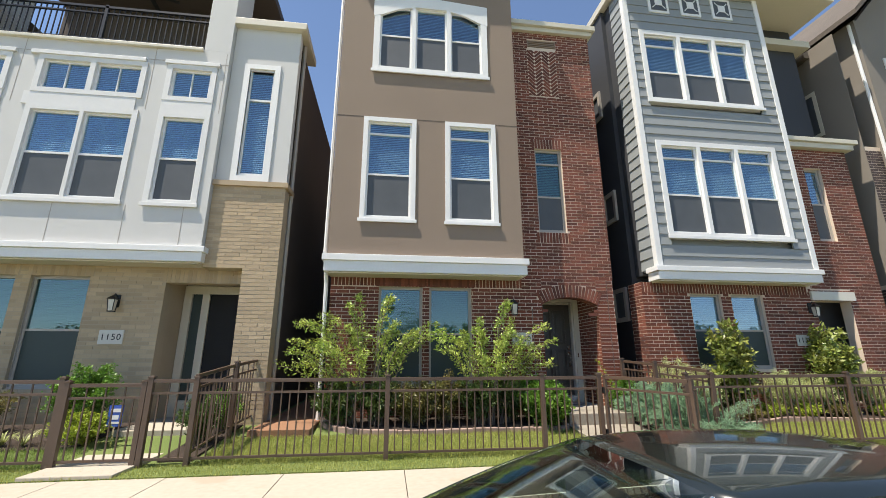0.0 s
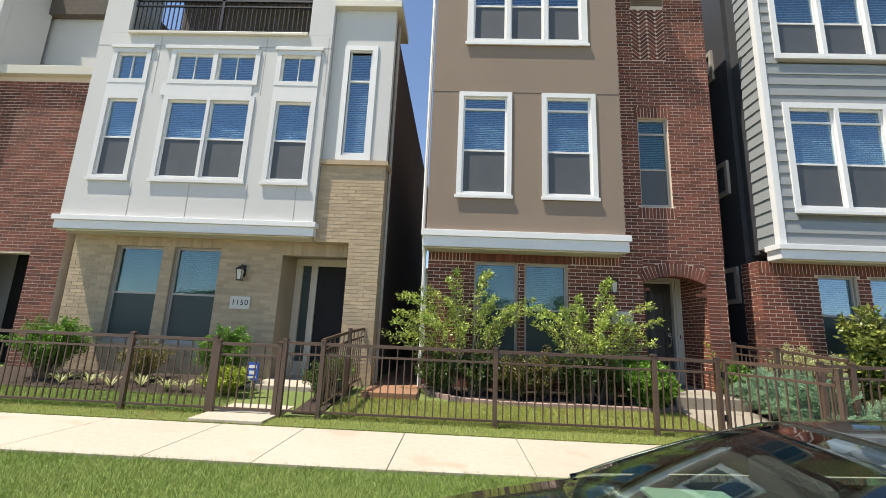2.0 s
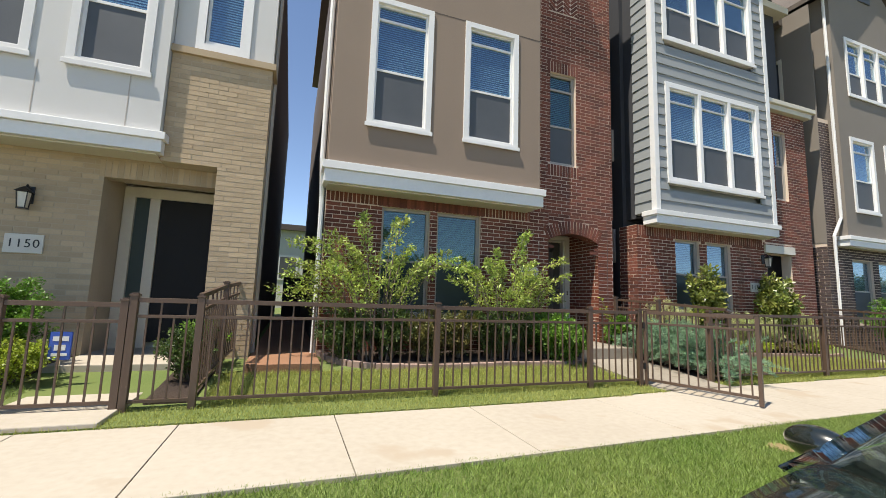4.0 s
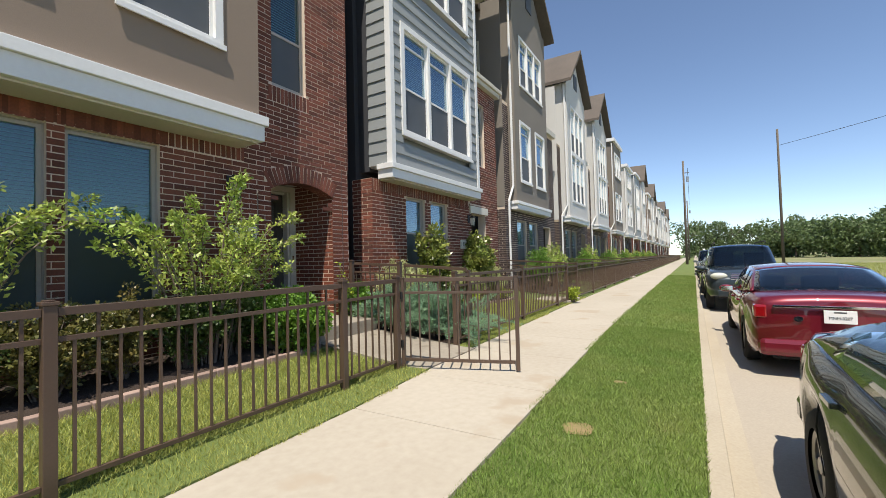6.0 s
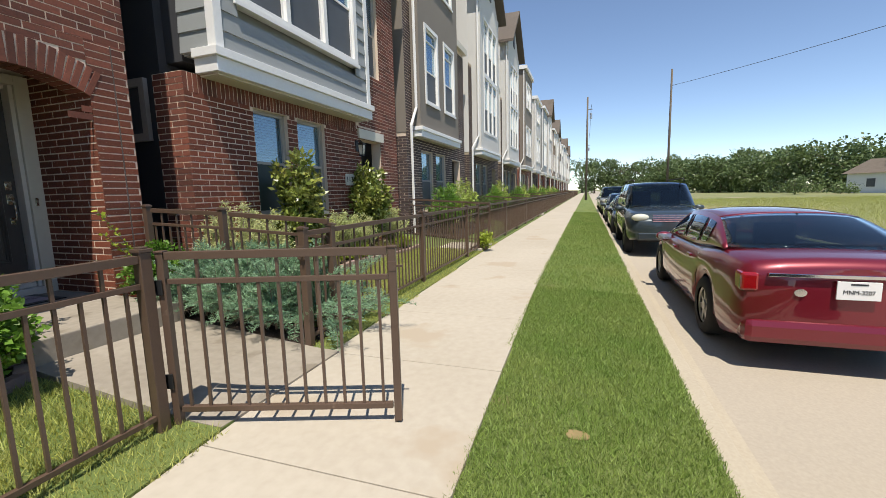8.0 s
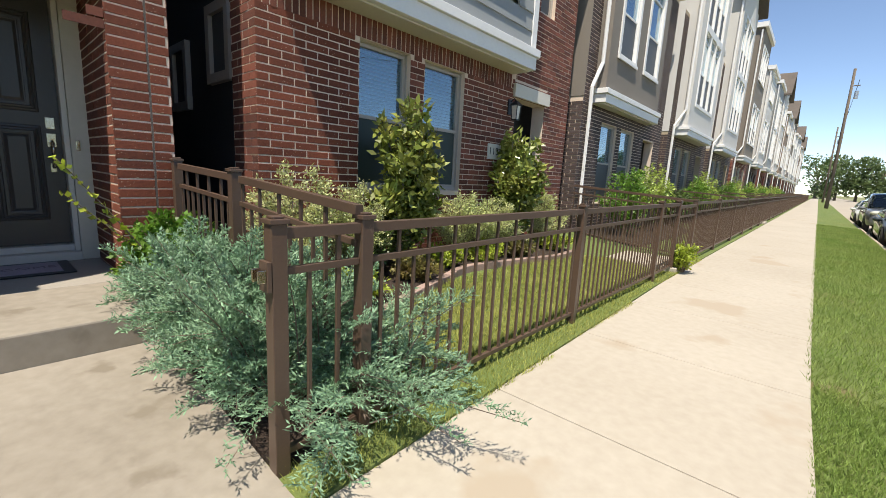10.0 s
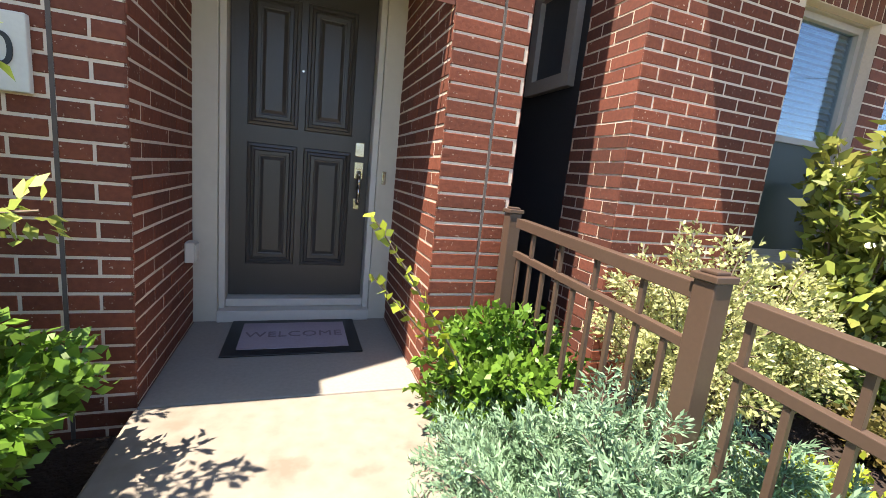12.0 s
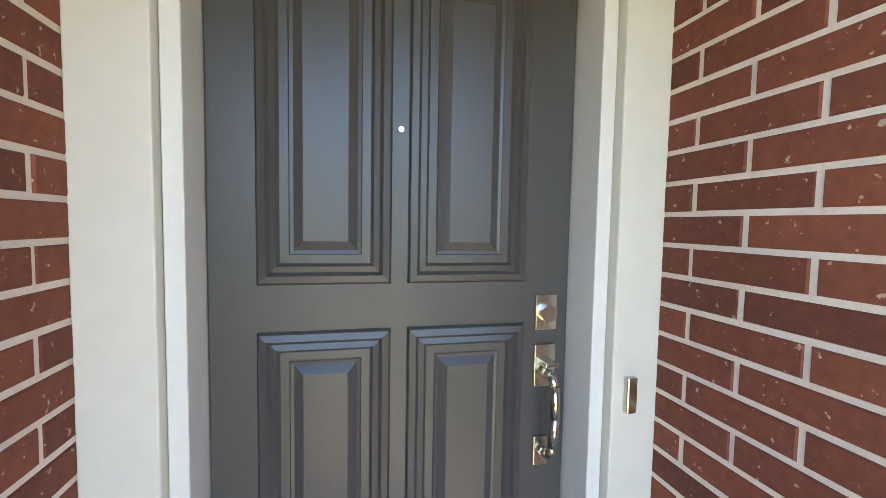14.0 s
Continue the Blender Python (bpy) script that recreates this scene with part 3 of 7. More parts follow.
# ---- brown house with arched porch ----
def brown_house():
    root = house("three storey townhouse, brown stucco bay, red brick stair tower, arched porch", 0.4, 6.4, 10, 12, None)
    bld = Build(root)
    bx0, bx1, byf = 0.24, 4.21, 8.74
    R_, CZ = 1.32, 1.28
    # first storey wall
    gw = [(1.25, 2.15, 0.82, 2.76), (2.29, 3.18, 0.82, 2.76)]
    wl = wall_sheet("wall", 0.28, 4.72, -0.1, 3.0, BRICK_Y, 0.25, gw, M_MORT, None, "red brick ground storey wall")
    hl = [(g[0] - 0.28, g[1] - 0.28, g[2] + 0.1, g[3] + 0.1) for g in gw]
    hl += [(g[0] - 0.34, g[1] - 0.22, g[3] + 0.1, g[3] + 0.1 + BLEN) for g in gw] + [(0, 4.0, 2.86, 3.1), (4.205, 4.222, 0, 2.45)]
    def over_arch(x, zz):
        return zz > 2.2 and math.hypot(x - 5.34, zz - CZ) < R_ + 0.265 and abs(x - 5.34) < (zz - CZ) * 0.553 - 0.02

    def arch_clear(u, v, off=0.28, z=-0.1):
        x, zz = u + off, v + z
        return not over_arch(x, zz)
    lay_bricks("brickwork", brick_rects(4.44, 3.1, hl, arch_clear), (0.28, BRICK_Y, -0.1), (1, 0, 0), (0, -1, 0), wl, M_BRICK,
               lambda u, v: u > 3.6 and 0.35 < v < 2.6, M_BRICKO)
    sold = [r for g in gw for r in soldier_row(g[0] - 0.34, g[1] - 0.22, g[3] + 0.1)] + soldier_row(0.0, 4.0, 2.87)
    lay_bricks("soldier_bricks", sold, (0.28, BRICK_Y, -0.1), (1, 0, 0), (0, -1, 0), wl, M_BRICK)
    for g in gw:
        window(None, g[0], g[1], g[2], g[3], BRICK_Y + 0.06, trim=0.0, frame_m=M_FRAME, trim_m=M_FRAME, blind_m=M_BLINDG, screen_m=M_SCREENG, split=0.5,
               label="almond framed ground storey window with pale blinds")
    # stair tower: front with arch opening
    tz1 = 9.42
    tw = [(4.76, 5.42, 4.06, 6.13), (4.74, 5.50, 8.98, 9.20)]
    arch_n = 20
    half = math.asin(0.635 / R_) * 0.998
    prof = [(5.34 + R_ * math.sin(-half + 2 * half * k / arch_n), CZ + R_ * math.cos(-half + 2 * half * k / arch_n)) for k in range(arch_n + 1)]
    bm = bmesh.new()
    for (xa, za), (xb, zb) in zip(prof, prof[1:]):
        vs = [bm.verts.new(p) for p in ((xa, BRICK_Y, za), (xb, BRICK_Y, zb), (xb, BRICK_Y, 3.0), (xa, BRICK_Y, 3.0), (xa, BRICK_Y + 0.25, za), (xb, BRICK_Y + 0.25, zb), (xb, BRICK_Y + 0.25, 3.0), (xa, BRICK_Y + 0.25, 3.0))]
        for f in ((0, 1, 2, 3), (7, 6, 5, 4), (0, 4, 5, 1), (1, 5, 6, 2), (2, 6, 7, 3), (3, 7, 4, 0)):
            bm.faces.new([vs[i] for i in f])
    bmesh.ops.remove_doubles(bm, verts=bm.verts[:], dist=0.0005)
    aw = done("arch_wall", bm, M_MORT, None, "brick wall over the porch arch")
    lay_bricks("brickwork", brick_rects(1.24, 0.80, (), lambda u, v: not over_arch(u + 4.725, v + 2.20)), (4.725, BRICK_Y, 2.20), (1, 0, 0), (0, -1, 0), aw, M_BRICK)
    bm = bmesh.new()
    for k in range(20):
        a = -half * 1.0 + 2.0 * half * (k + 0.5) / 20
        m = Matrix.Translation((5.34 + math.sin(a) * (R_ + 0.13), BRICK_Y - 0.004, CZ + math.cos(a) * (R_ + 0.13))) @ Matrix.Rotation(a, 4, "Y")
        box(bm, -0.029, 0.029, -0.006, 0.25, -0.136, 0.136, m)
    done("voussoir_bricks", bm, M_BRICK, aw, "arch of upright red bricks", 0.003)["kind"] = "stuff"
    up = wall_sheet("tower_wall", 4.28, 6.38, 3.0, tz1, BRICK_Y, 0.25, tw, M_MORT, None, "red brick stair tower")
    th = [(t[0] - 4.28, t[1] - 4.28, t[2] - 3.0, t[3] - 3.0) for t in tw] + [(0.42, 1.20, 3.13, 3.13 + BLEN), (0.44, 1.20, 4.55, 5.90), (0.42, 1.20, 0.80, 1.06)]
    lay_bricks("brickwork", brick_rects(2.10, 6.42, th), (4.28, BRICK_Y, 3.0), (1, 0, 0), (0, -1, 0), up, M_BRICK)
    lay_bricks("soldier_bricks", soldier_row(0.42, 1.20, 3.13) + soldier_row(0.42, 1.20, 0.81, 0.24), (4.28, BRICK_Y, 3.0), (1, 0, 0), (0, -1, 0), up, M_BRICK)
    bm = bmesh.new()
    for i in range(-1, 14):
        for j in range(4):
            m = Matrix.Translation((4.72 + 0.095 + j * 0.19, BRICK_Y + 0.004, 7.64 + i * 0.104)) @ Matrix.Rotation(radians(-45 if j % 2 else 45), 4, "Y")
            box(bm, -0.121, 0.121, -0.01, 0.01, -0.030, 0.030, m)
    for z, up_ in ((7.565, -1), (8.885, 1)):
        bmesh.ops.bisect_plane(bm, geom=bm.verts[:] + bm.edges[:] + bm.faces[:], plane_co=(0, 0, z), plane_no=(0, 0, up_), clear_outer=True)
    done("herringbone_bricks", bm, M_BRICK, up, "herringbone panel of red brick")["kind"] = "stuff"
    window(None, 4.76, 5.42, 4.06, 6.13, BRICK_Y + 0.05, trim=0.0, frame_m=M_FRAME, trim_m=M_FRAME, blind_m=M_BLINDG, transom=0.35, label="narrow almond stair window")
    boxes("louvre", [(4.74, 5.50, BRICK_Y + 0.02, BRICK_Y + 0.1, 8.98, 9.20)] + [(4.77, 5.47, BRICK_Y - 0.01, BRICK_Y + 0.018, 9.00 + k * 0.05, 9.02 + k * 0.05) for k in range(4)], M_STUCCO, None, "brown slatted vent")
    # pier and recess
    pier = boxes("porch_pier", [(5.97, 6.36, BRICK_Y, 10.60, -0.1, 3.0)], M_MORT, None, "red brick porch pier")
    pr = [(0.0, 0.24, c, d) for c, d in sorted({q[2:] for q in brick_rects(0.39, 3.1)})] + [(0.256 + q[0], 0.256 + q[1], q[2], q[3]) for q in brick_rects(0.134, 3.1)]
    near = lambda u, v: 0.3 < v < 2.6
    pr = [q for q in pr if not over_arch(5.97 + (q[0] + q[1]) / 2, (q[2] + q[3]) / 2 - 0.1)]
    lay_bricks("brickwork", pr, (5.97, BRICK_Y, -0.1), (1, 0, 0), (0, -1, 0), pier, M_BRICK, near, M_BRICKO)
    lay_bricks("brickwork", brick_rects(1.09, 2.9, v0=0.0), (5.97, BRICK_Y, 0.0), (0, 1, 0), (-1, 0, 0), pier, M_BRICK, lambda u, v: 0.35 < v < 2.6, M_BRICKO)
    lay_bricks("brickwork", brick_rects(0.4, 9.6), (6.36, BRICK_Y, -0.1), (0, 1, 0), (1, 0, 0), pier, M_BRICK)
    boxes("brick_joint", [(4.486, 4.501, BRICK_Y - 0.002, BRICK_Y + 0.02, -0.1, 2.34), (6.2115, 6.2245, BRICK_Y - 0.002, BRICK_Y + 0.02, -0.1, 2.99)], M_SHADEW, None, "dark movement joint in the brickwork")
    jl = boxes("porch_side_wall", [(4.50, 4.72, BRICK_Y + 0.252, 10.60, -0.1, 3.0)], M_MORT, None, "red brick porch side wall")
    lay_bricks("brickwork", brick_rects(1.09, 2.9), (4.72, BRICK_Y, 0.0), (0, 1, 0), (1, 0, 0), jl, M_BRICK, lambda u, v: 0.35 < v < 2.6, M_BRICKO)
    boxes("porch_ceiling", [(4.725, 5.965, BRICK_Y + 0.252, 10.6, 2.74, 2.80)], M_TRIMC, None, "cream porch ceiling")
    # entry door
    dz, dt, dy = 0.50, 2.58, 10.30
    boxes("door_surround", [(4.722, 4.86, dy - 0.13, dy + 0.1, 0.36, 2.72), (5.84, 5.968, dy - 0.13, dy + 0.1, 0.36, 2.72), (4.86, 5.84, dy - 0.13, dy + 0.1, dt + 0.04, 2.72)], M_TRIMC, None, "cream painted door casing", 0.004)
    boxes("door_jamb", [(4.862, 4.90, dy - 0.10, dy + 0.1, 0.44, dt + 0.038), (5.80, 5.838, dy - 0.10, dy + 0.1, 0.44, dt + 0.038), (4.90, 5.80, dy - 0.035, dy + 0.1, dt, dt + 0.038)], M_JAMB, None, "weathered grey door jamb", 0.003)
    boxes("threshold", [(4.862, 5.838, dy - 0.16, dy + 0.1, 0.362, 0.44), (4.90, 5.80, dy - 0.07, dy + 0.05, 0.442, 0.495)], M_JAMB, None, "grey painted threshold", 0.004)
    door = boxes("entry_door", [(4.903, 5.797, dy + 0.02, dy + 0.065, dz, dt - 0.004)], M_DOOR, None, "closed dark grey panelled entry door", 0.002)
    for px0, px1 in ((5.005, 5.315), (5.355, 5.670)):
        for pz0, pz1 in ((0.72, 1.535), (1.645, 2.44)):
            bm = bmesh.new()
            prev = None
            steps = ((0.0, 0.0), (0.006, -0.010), (0.022, -0.014), (0.030, -0.004), (0.044, -0.008), (0.052, 0.002), (0.066, 0.006), (0.074, -0.002), (0.082, 0.0), (0.100, -0.010), (0.104, -0.012))
            for inset, rise in steps:
                ring = [bm.verts.new(p) for p in ((px0 + inset, dy + 0.019 + rise, pz0 + inset), (px1 - inset, dy + 0.019 + rise, pz0 + inset), (px1 - inset, dy + 0.019 + rise, pz1 - inset), (px0 + inset, dy + 0.019 + rise, pz1 - inset))]
                if prev:
                    for k in range(4):
                        bm.faces.new((prev[k], prev[(k + 1) % 4], ring[(k + 1) % 4], ring[k]))
                prev = ring
            bm.faces.new(prev)
            done("raised_panel", bm, M_DOOR, door)
    bm = bmesh.new()
    bmesh.ops.create_cone(bm, cap_ends=True, segments=20, radius1=0.008, radius2=0.007, depth=0.012, matrix=Matrix.Translation((5.335, dy + 0.016, 2.02)) @ Matrix.Rotation(radians(90), 4, "X"))
    done("peephole", bm, M_METAL, door, "small metal peephole")
    lock = boxes("deadbolt", [(5.70, 5.76, dy + 0.008, dy + 0.02, 1.515, 1.61)], M_METAL, door, "square nickel deadbolt plate", 0.002)
    bm = bmesh.new()
    bmesh.ops.create_cone(bm, cap_ends=True, segments=24, radius1=0.024, radius2=0.022, depth=0.022, matrix=Matrix.Translation((5.73, dy + 0.0, 1.562)) @ Matrix.Rotation(radians(90), 4, "X"))
    box(bm, 5.728, 5.732, dy - 0.0125, dy - 0.01, 1.552, 1.572)
    done("lock_cylinder", bm, M_METAL, lock)
    boxes("handle_plate", [(5.70, 5.76, dy + 0.008, dy + 0.02, 1.36, 1.475), (5.705, 5.745, dy + 0.008, dy + 0.02, 1.14, 1.22)], M_METAL, door, "square nickel handle plates", 0.002)
    bm = bmesh.new()
    pts = [(5.73, dy + 0.01, 1.40), (5.73, dy - 0.03, 1.405), (5.73, dy - 0.052, 1.38), (5.73, dy - 0.058, 1.30), (5.73, dy - 0.05, 1.22), (5.73, dy - 0.02, 1.185), (5.73, dy + 0.01, 1.18)]
    for (a, b) in zip(pts, pts[1:]):
        tube(bm, [a, b], 0.013, sides=6)
    done("door_handle", bm, M_METAL, door, "curved nickel pull handle", smooth=True)
    boxes("thumb_latch", [(5.712, 5.748, dy - 0.035, dy + 0.01, 1.425, 1.436)], M_METAL, door, "nickel thumb latch", 0.002)
    # bay
    sw = [(0.81, 1.94, 4.01, 6.38), (2.57, 3.70, 4.01, 6.38), (0.93, 3.58, 7.54, 9.50)]
    hol = [(a + 0.06, b - 0.06, c + 0.06, d - 0.06) for a, b, c, d in sw]
    wall_sheet("bay_wall", bx0, bx1, 3.32, 11.1, byf, 0.18, hol, M_STUCCO, None, "brown stucco bay front")
    boxes("bay_side", [(bx0, bx0 + 0.18, byf + 0.182, 10.0, 3.32, 11.1), (bx1 - 0.18, bx1, byf + 0.182, 10.0, 3.32, 11.1)], M_STUCCO, None, "brown stucco bay return")
    boxes("control_joint", [(bx0 - 0.004, 0.81, byf - 0.004, byf + 0.01, 6.38, 6.395), (1.94, 2.57, byf - 0.004, byf + 0.01, 6.38, 6.395), (3.70, bx1 + 0.004, byf - 0.004, byf + 0.01, 6.38, 6.395)], M_SHADEW, None, "thin groove in the stucco")
    band(bx0, bx1, byf, 2.96, 3.30, BRICK_Y - 0.01)
    for s in sw[:2]:
        window(None, *s, byf, transom=0.28, label="white trimmed sash window with closed blinds")
    window(None, *sw[2], byf, n=3, trim=0.14, split=0.52, label="white trimmed triple window under the eaves")
    bm = bmesh.new()
    for s in (-1, 1):
        c = 2.255
        prism(bm, [(c + s * 1.345, 9.02), (c + s * 1.345, 9.56), (c, 9.66), (c, 9.37), (c + s * 0.38, 9.36), (c + s * 0.8, 9.25), (c + s * 1.12, 9.09)], "y", byf - 0.034, byf + 0.02)
    done("arched_head_trim", bm, M_TRIM, None, "low arched white head trim")
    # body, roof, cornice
    # Side and rear walls carry shade in their colour, darker than the bay.
    boxes("wall", [(0.28, 6.36, 10.602, 22, -0.1, 9.7)], M_SHADEW, None, "brown stucco side and rear walls, shade put into the colour")
    # Added dark blocks: their colour gives the unlit rooms behind the glass.
    boxes("tower_back", [(4.5, 6.14, BRICK_Y + 0.7, 10.60, 3.0, 9.7), (0.51, 4.3, BRICK_Y + 0.7, 10.60, 0.3, 9.7)], M_SHADEW, None, "added dark backing behind the windows")
    boxes("side_wall", [(0.28, 0.50, BRICK_Y + 0.252, 10.602, -0.1, 9.7), (6.15, 6.35, BRICK_Y + 0.252, 10.602, 3.0, 9.7)], M_SHADEW, None, "brown stucco side wall, shade put into the colour")
    boxes("cornice", [(4.30, 6.46, BRICK_Y - 0.10, 10.5, 9.40, 9.52), (4.30, 6.54, BRICK_Y - 0.17, 10.5, 9.522, 9.66)], M_TRIMC, None, "cream eave cornice", 0.01)
    boxes("roof", [(0.1, 4.5, byf - 0.35, 22, 11.1, 11.3), (4.5, 6.5, 10.5, 22, 9.93, 10.1)], M_ROOF, None, "roof over the brown house")
    downspout("downspout", [(0.16, 8.98, 11.0), (0.16, 8.98, 3.4), (0.20, 9.12, 2.8), (0.22, 9.12, 0.1)], M_TRIM, "white downspout at the corner")
    bld.close()
    lantern(4.06, BRICK_Y - PROUD, 2.26)
    number_plate(4.235, BRICK_Y - PROUD, 1.71, "1140")
    bell = thing("doorbell", "small metal doorbell on the door casing", "doorbell", (5.885, dy - 0.13, 1.385))
    boxes("bell_body", [(-0.014, 0.014, -0.018, 0, -0.045, 0.045)], M_METAL, bell, "", 0.004)
    out = thing("outlet_box", "grey weatherproof outlet box on the porch brick", "outlet", (4.727, 10.0, 0.86))
    boxes("outlet_cover", [(0.0, 0.05, -0.05, 0.05, -0.06, 0.06)], M_JAMB, out, "", 0.008)
    boxes("outlet_flap", [(0.05, 0.06, -0.04, 0.04, -0.05, 0.05)], M_JAMB, out, "", 0.004)
    mt = thing("door_mat", "black bordered pale door mat lettered welcome before the door", "door mat", (5.345, 9.88, 0.363))
    boxes("mat_border", [(-0.385, 0.385, -0.275, 0.275, 0, 0.009)], M_BLACK, mt, "black rubber border", 0.003)
    boxes("mat_field", [(-0.31, 0.31, -0.20, 0.20, 0.009, 0.013)], mat("mat_fibre", (0.42, 0.36, 0.40), (0.33, 0.28, 0.32), 0.95, 90, 6, 0.6), mt, "pale mauve woven field")
    text("mat_lettering", "WELCOME", 0.115, Matrix.Translation((0, -0.0, 0.0145)), mat("mat_letters", (0.25, 0.20, 0.23), None, 0.95, 60, 3, 0.2), mt, 0.001, 1.05)


brown_house()


# ---- grey lap-sided house ----
def lap_siding(x0, x1, z0, z1, yf, holes, ret0, ret1):
    """Boards that lap down the front and left side of a bay."""
    bm = bmesh.new()
    z, e = z0, 0.245
    while z < z1:
        top = min(z + e, z1)
        spans = [(x0, x1)]
        for h in holes:
            if h[2] < top - 0.02 and h[3] > z + 0.02:
                spans = [q for s, t in spans for q in (((s, t),) if h[1] <= s or h[0] >= t else ((s, h[0]), (h[1], t)))]
        for s, t in spans:
            prism(bm, [(yf - 0.024, z), (yf - 0.002, top), (yf + 0.02, top), (yf + 0.02, z)], "x", s, t)
        for xs_, sg in ((x0, 1), (x1, -1)):
            prism(bm, [(xs_ - sg * 0.024, z), (xs_ - sg * 0.002, top), (xs_ + sg * 0.02, top), (xs_ + sg * 0.02, z)], "y", ret0, ret1)
        z += e
    return done("lap_board", bm, M_SIDING, None, "grey lap boards")


def grey_house():
    root = house("three storey townhouse, grey lap sided bay over red brick", 7.1, 13.4, 10, 12, None)
    bld = Build(root)
    gw = [(8.27, 9.04, 1.05, 2.66), (9.29, 10.10, 1.05, 2.66), (11.45, 12.42, 0.36, 2.55)]
    wall_sheet("upper_tower_wall", 11.29, 13.35, 2.9, 6.4, BRICK_Y, 0.25, [(12.0, 12.5, 4.0, 5.9)], M_MORT, None, "red brick stair tower wall")
    wl = wall_sheet("wall", 7.12, 13.35, -0.1, 2.9, BRICK_Y, 0.25, gw, M_MORT, None, "red brick front wall")
    hl = [(g[0] - 7.12, g[1] - 7.12, g[2] + 0.1, g[3] + 0.1) for g in gw] + [(g[0] - 7.18, g[1] - 7.06, g[3] + 0.1, g[3] + 0.1 + BLEN) for g in gw]
    hl += [(4.88, 5.38, 4.1, 6.0), (0, 4.3, 2.97, 6.5), (0, 4.18, 2.79, 3.01)]
    lay_bricks("brickwork", brick_rects(6.23, 6.5, hl), (7.12, BRICK_Y, -0.1), (1, 0, 0), (0, -1, 0), wl, M_BRICK, lambda u, v: u < 1.6 and 0.4 < v < 3.0, M_BRICKO)
    lay_bricks("soldier_bricks", soldier_row(0.0, 4.18, 2.765, 0.232) + soldier_row(gw[2][0] - 7.18, gw[2][1] - 7.06, gw[2][3] + 0.1), (7.12, BRICK_Y, -0.1), (1, 0, 0), (0, -1, 0), wl, M_BRICK)
    sd = boxes("pier_return", [(7.12, 7.34, BRICK_Y + 0.252, 9.72, -0.1, 2.9)], M_MORT, None, "brick return of the front wall")
    lay_bricks("brickwork", brick_rects(0.52, 3.0), (7.12, BRICK_Y, -0.1), (0, 1, 0), (-1, 0, 0), sd, M_BRICK)
    for g in gw[:2]:
        window(None, *g, BRICK_Y + 0.06, trim=0.0, frame_m=M_FRAME, trim_m=M_FRAME, blind_m=M_BLIND, screen_m=M_SCREENG, label="almond framed ground storey window with white blinds")
    window(None, 12.0, 12.5, 4.0, 5.9, BRICK_Y + 0.06, trim=0.0, frame_m=M_FRAME, trim_m=M_FRAME, label="narrow almond stair window")
    # Recess backed in black: its shade is painted, no door behind.
    boxes("porch_shade_sheet", [(11.2, 12.6, BRICK_Y + 0.6, BRICK_Y + 0.7, 0, 3.0)], M_BLKDOOR_SHADE, None, "porch back wall with its shade painted black")
    boxes("porch_lintel", [(11.35, 12.52, BRICK_Y - 0.05, BRICK_Y + 0.24, 2.56, 2.76)], M_PLATE, None, "cast stone porch lintel")
    x0, x1, yf = 7.36, 11.30, 8.86
    sw = [(7.70, 10.86, 3.83, 6.19), (7.68, 10.82, 7.21, 9.27)]
    boxes("bay_wall", [(x0 + 0.03, x1 - 0.03, yf + 0.13, 9.449, 3.16, 10.6)], M_SIDING, None, "bay core")
    lap_siding(x0, x1, 3.18, 10.6, yf, [(s[0] + 0.05, s[1] - 0.05, s[2] + 0.05, s[3] - 0.05) for s in sw], yf + 0.02, 9.45)
    boxes("corner_board", [(x0 - 0.03, x0 + 0.10, yf - 0.035, yf + 0.10, 3.17, 10.6), (x1 - 0.10, x1 + 0.03, yf - 0.035, yf + 0.10, 3.17, 10.6)], M_TRIM, None, "white corner board", 0.004)
    band(x0, x1, yf, 2.90, 3.19, BRICK_Y - 0.01)
    for s in sw:
        window(None, *s, yf - 0.02, n=3, trim=0.12, transom=0.30, label="white trimmed triple window with blinds")
    for k in range(3):
        cx = 8.35 + k * 0.92
        wn_ = boxes("window", [(cx - 0.29, cx + 0.29, yf - 0.04, yf, 9.86, 10.50)], M_TRIM, None, "small square lattice window", 0.004)
        boxes("pane", [(cx - 0.22, cx + 0.22, yf - 0.045, yf - 0.041, 9.93, 10.43)], M_SCREEN, wn_)
        bm = bmesh.new()
        for a in (45, -45):
            box(bm, -0.26, 0.26, yf - 0.055, yf - 0.046, -0.012, 0.012, Matrix.Translation((cx, 0, 10.18)) @ Matrix.Rotation(radians(a), 4, "Y"))
        box(bm, cx - 0.1, cx + 0.1, yf - 0.058, yf - 0.047, 10.08, 10.28)
        done("lattice", bm, M_TRIM, wn_)
    # Side wall colour includes the shade of the narrow gap.
    boxes("side_wall", [(7.26, 13.3, 9.75, 22, -0.1, 10.6), (7.37, 11.2, 9.452, 9.748, 3.1, 10.6)], M_DARKW, None, "dark blue grey side wall with gap shade in its colour")
    for y0, y1, z0, z1 in ((10.0, 10.62, 2.12, 2.92), (11.3, 11.9, 1.9, 2.7), (10.2, 10.8, 7.6, 8.4), (10.0, 10.6, 4.6, 5.4)):
        w = boxes("window", [(7.20, 7.262, y0, y1, z0, z0 + 0.1), (7.20, 7.262, y0, y1, z1 - 0.1, z1), (7.20, 7.262, y0, y0 + 0.1, z0 + 0.1, z1 - 0.1), (7.20, 7.262, y1 - 0.1, y1, z0 + 0.1, z1 - 0.1)], M_FRAME, None, "small framed side window")
        boxes("pane", [(7.245, 7.255, y0 + 0.1, y1 - 0.1, z0 + 0.1, z1 - 0.1)], M_SCREEN, w)
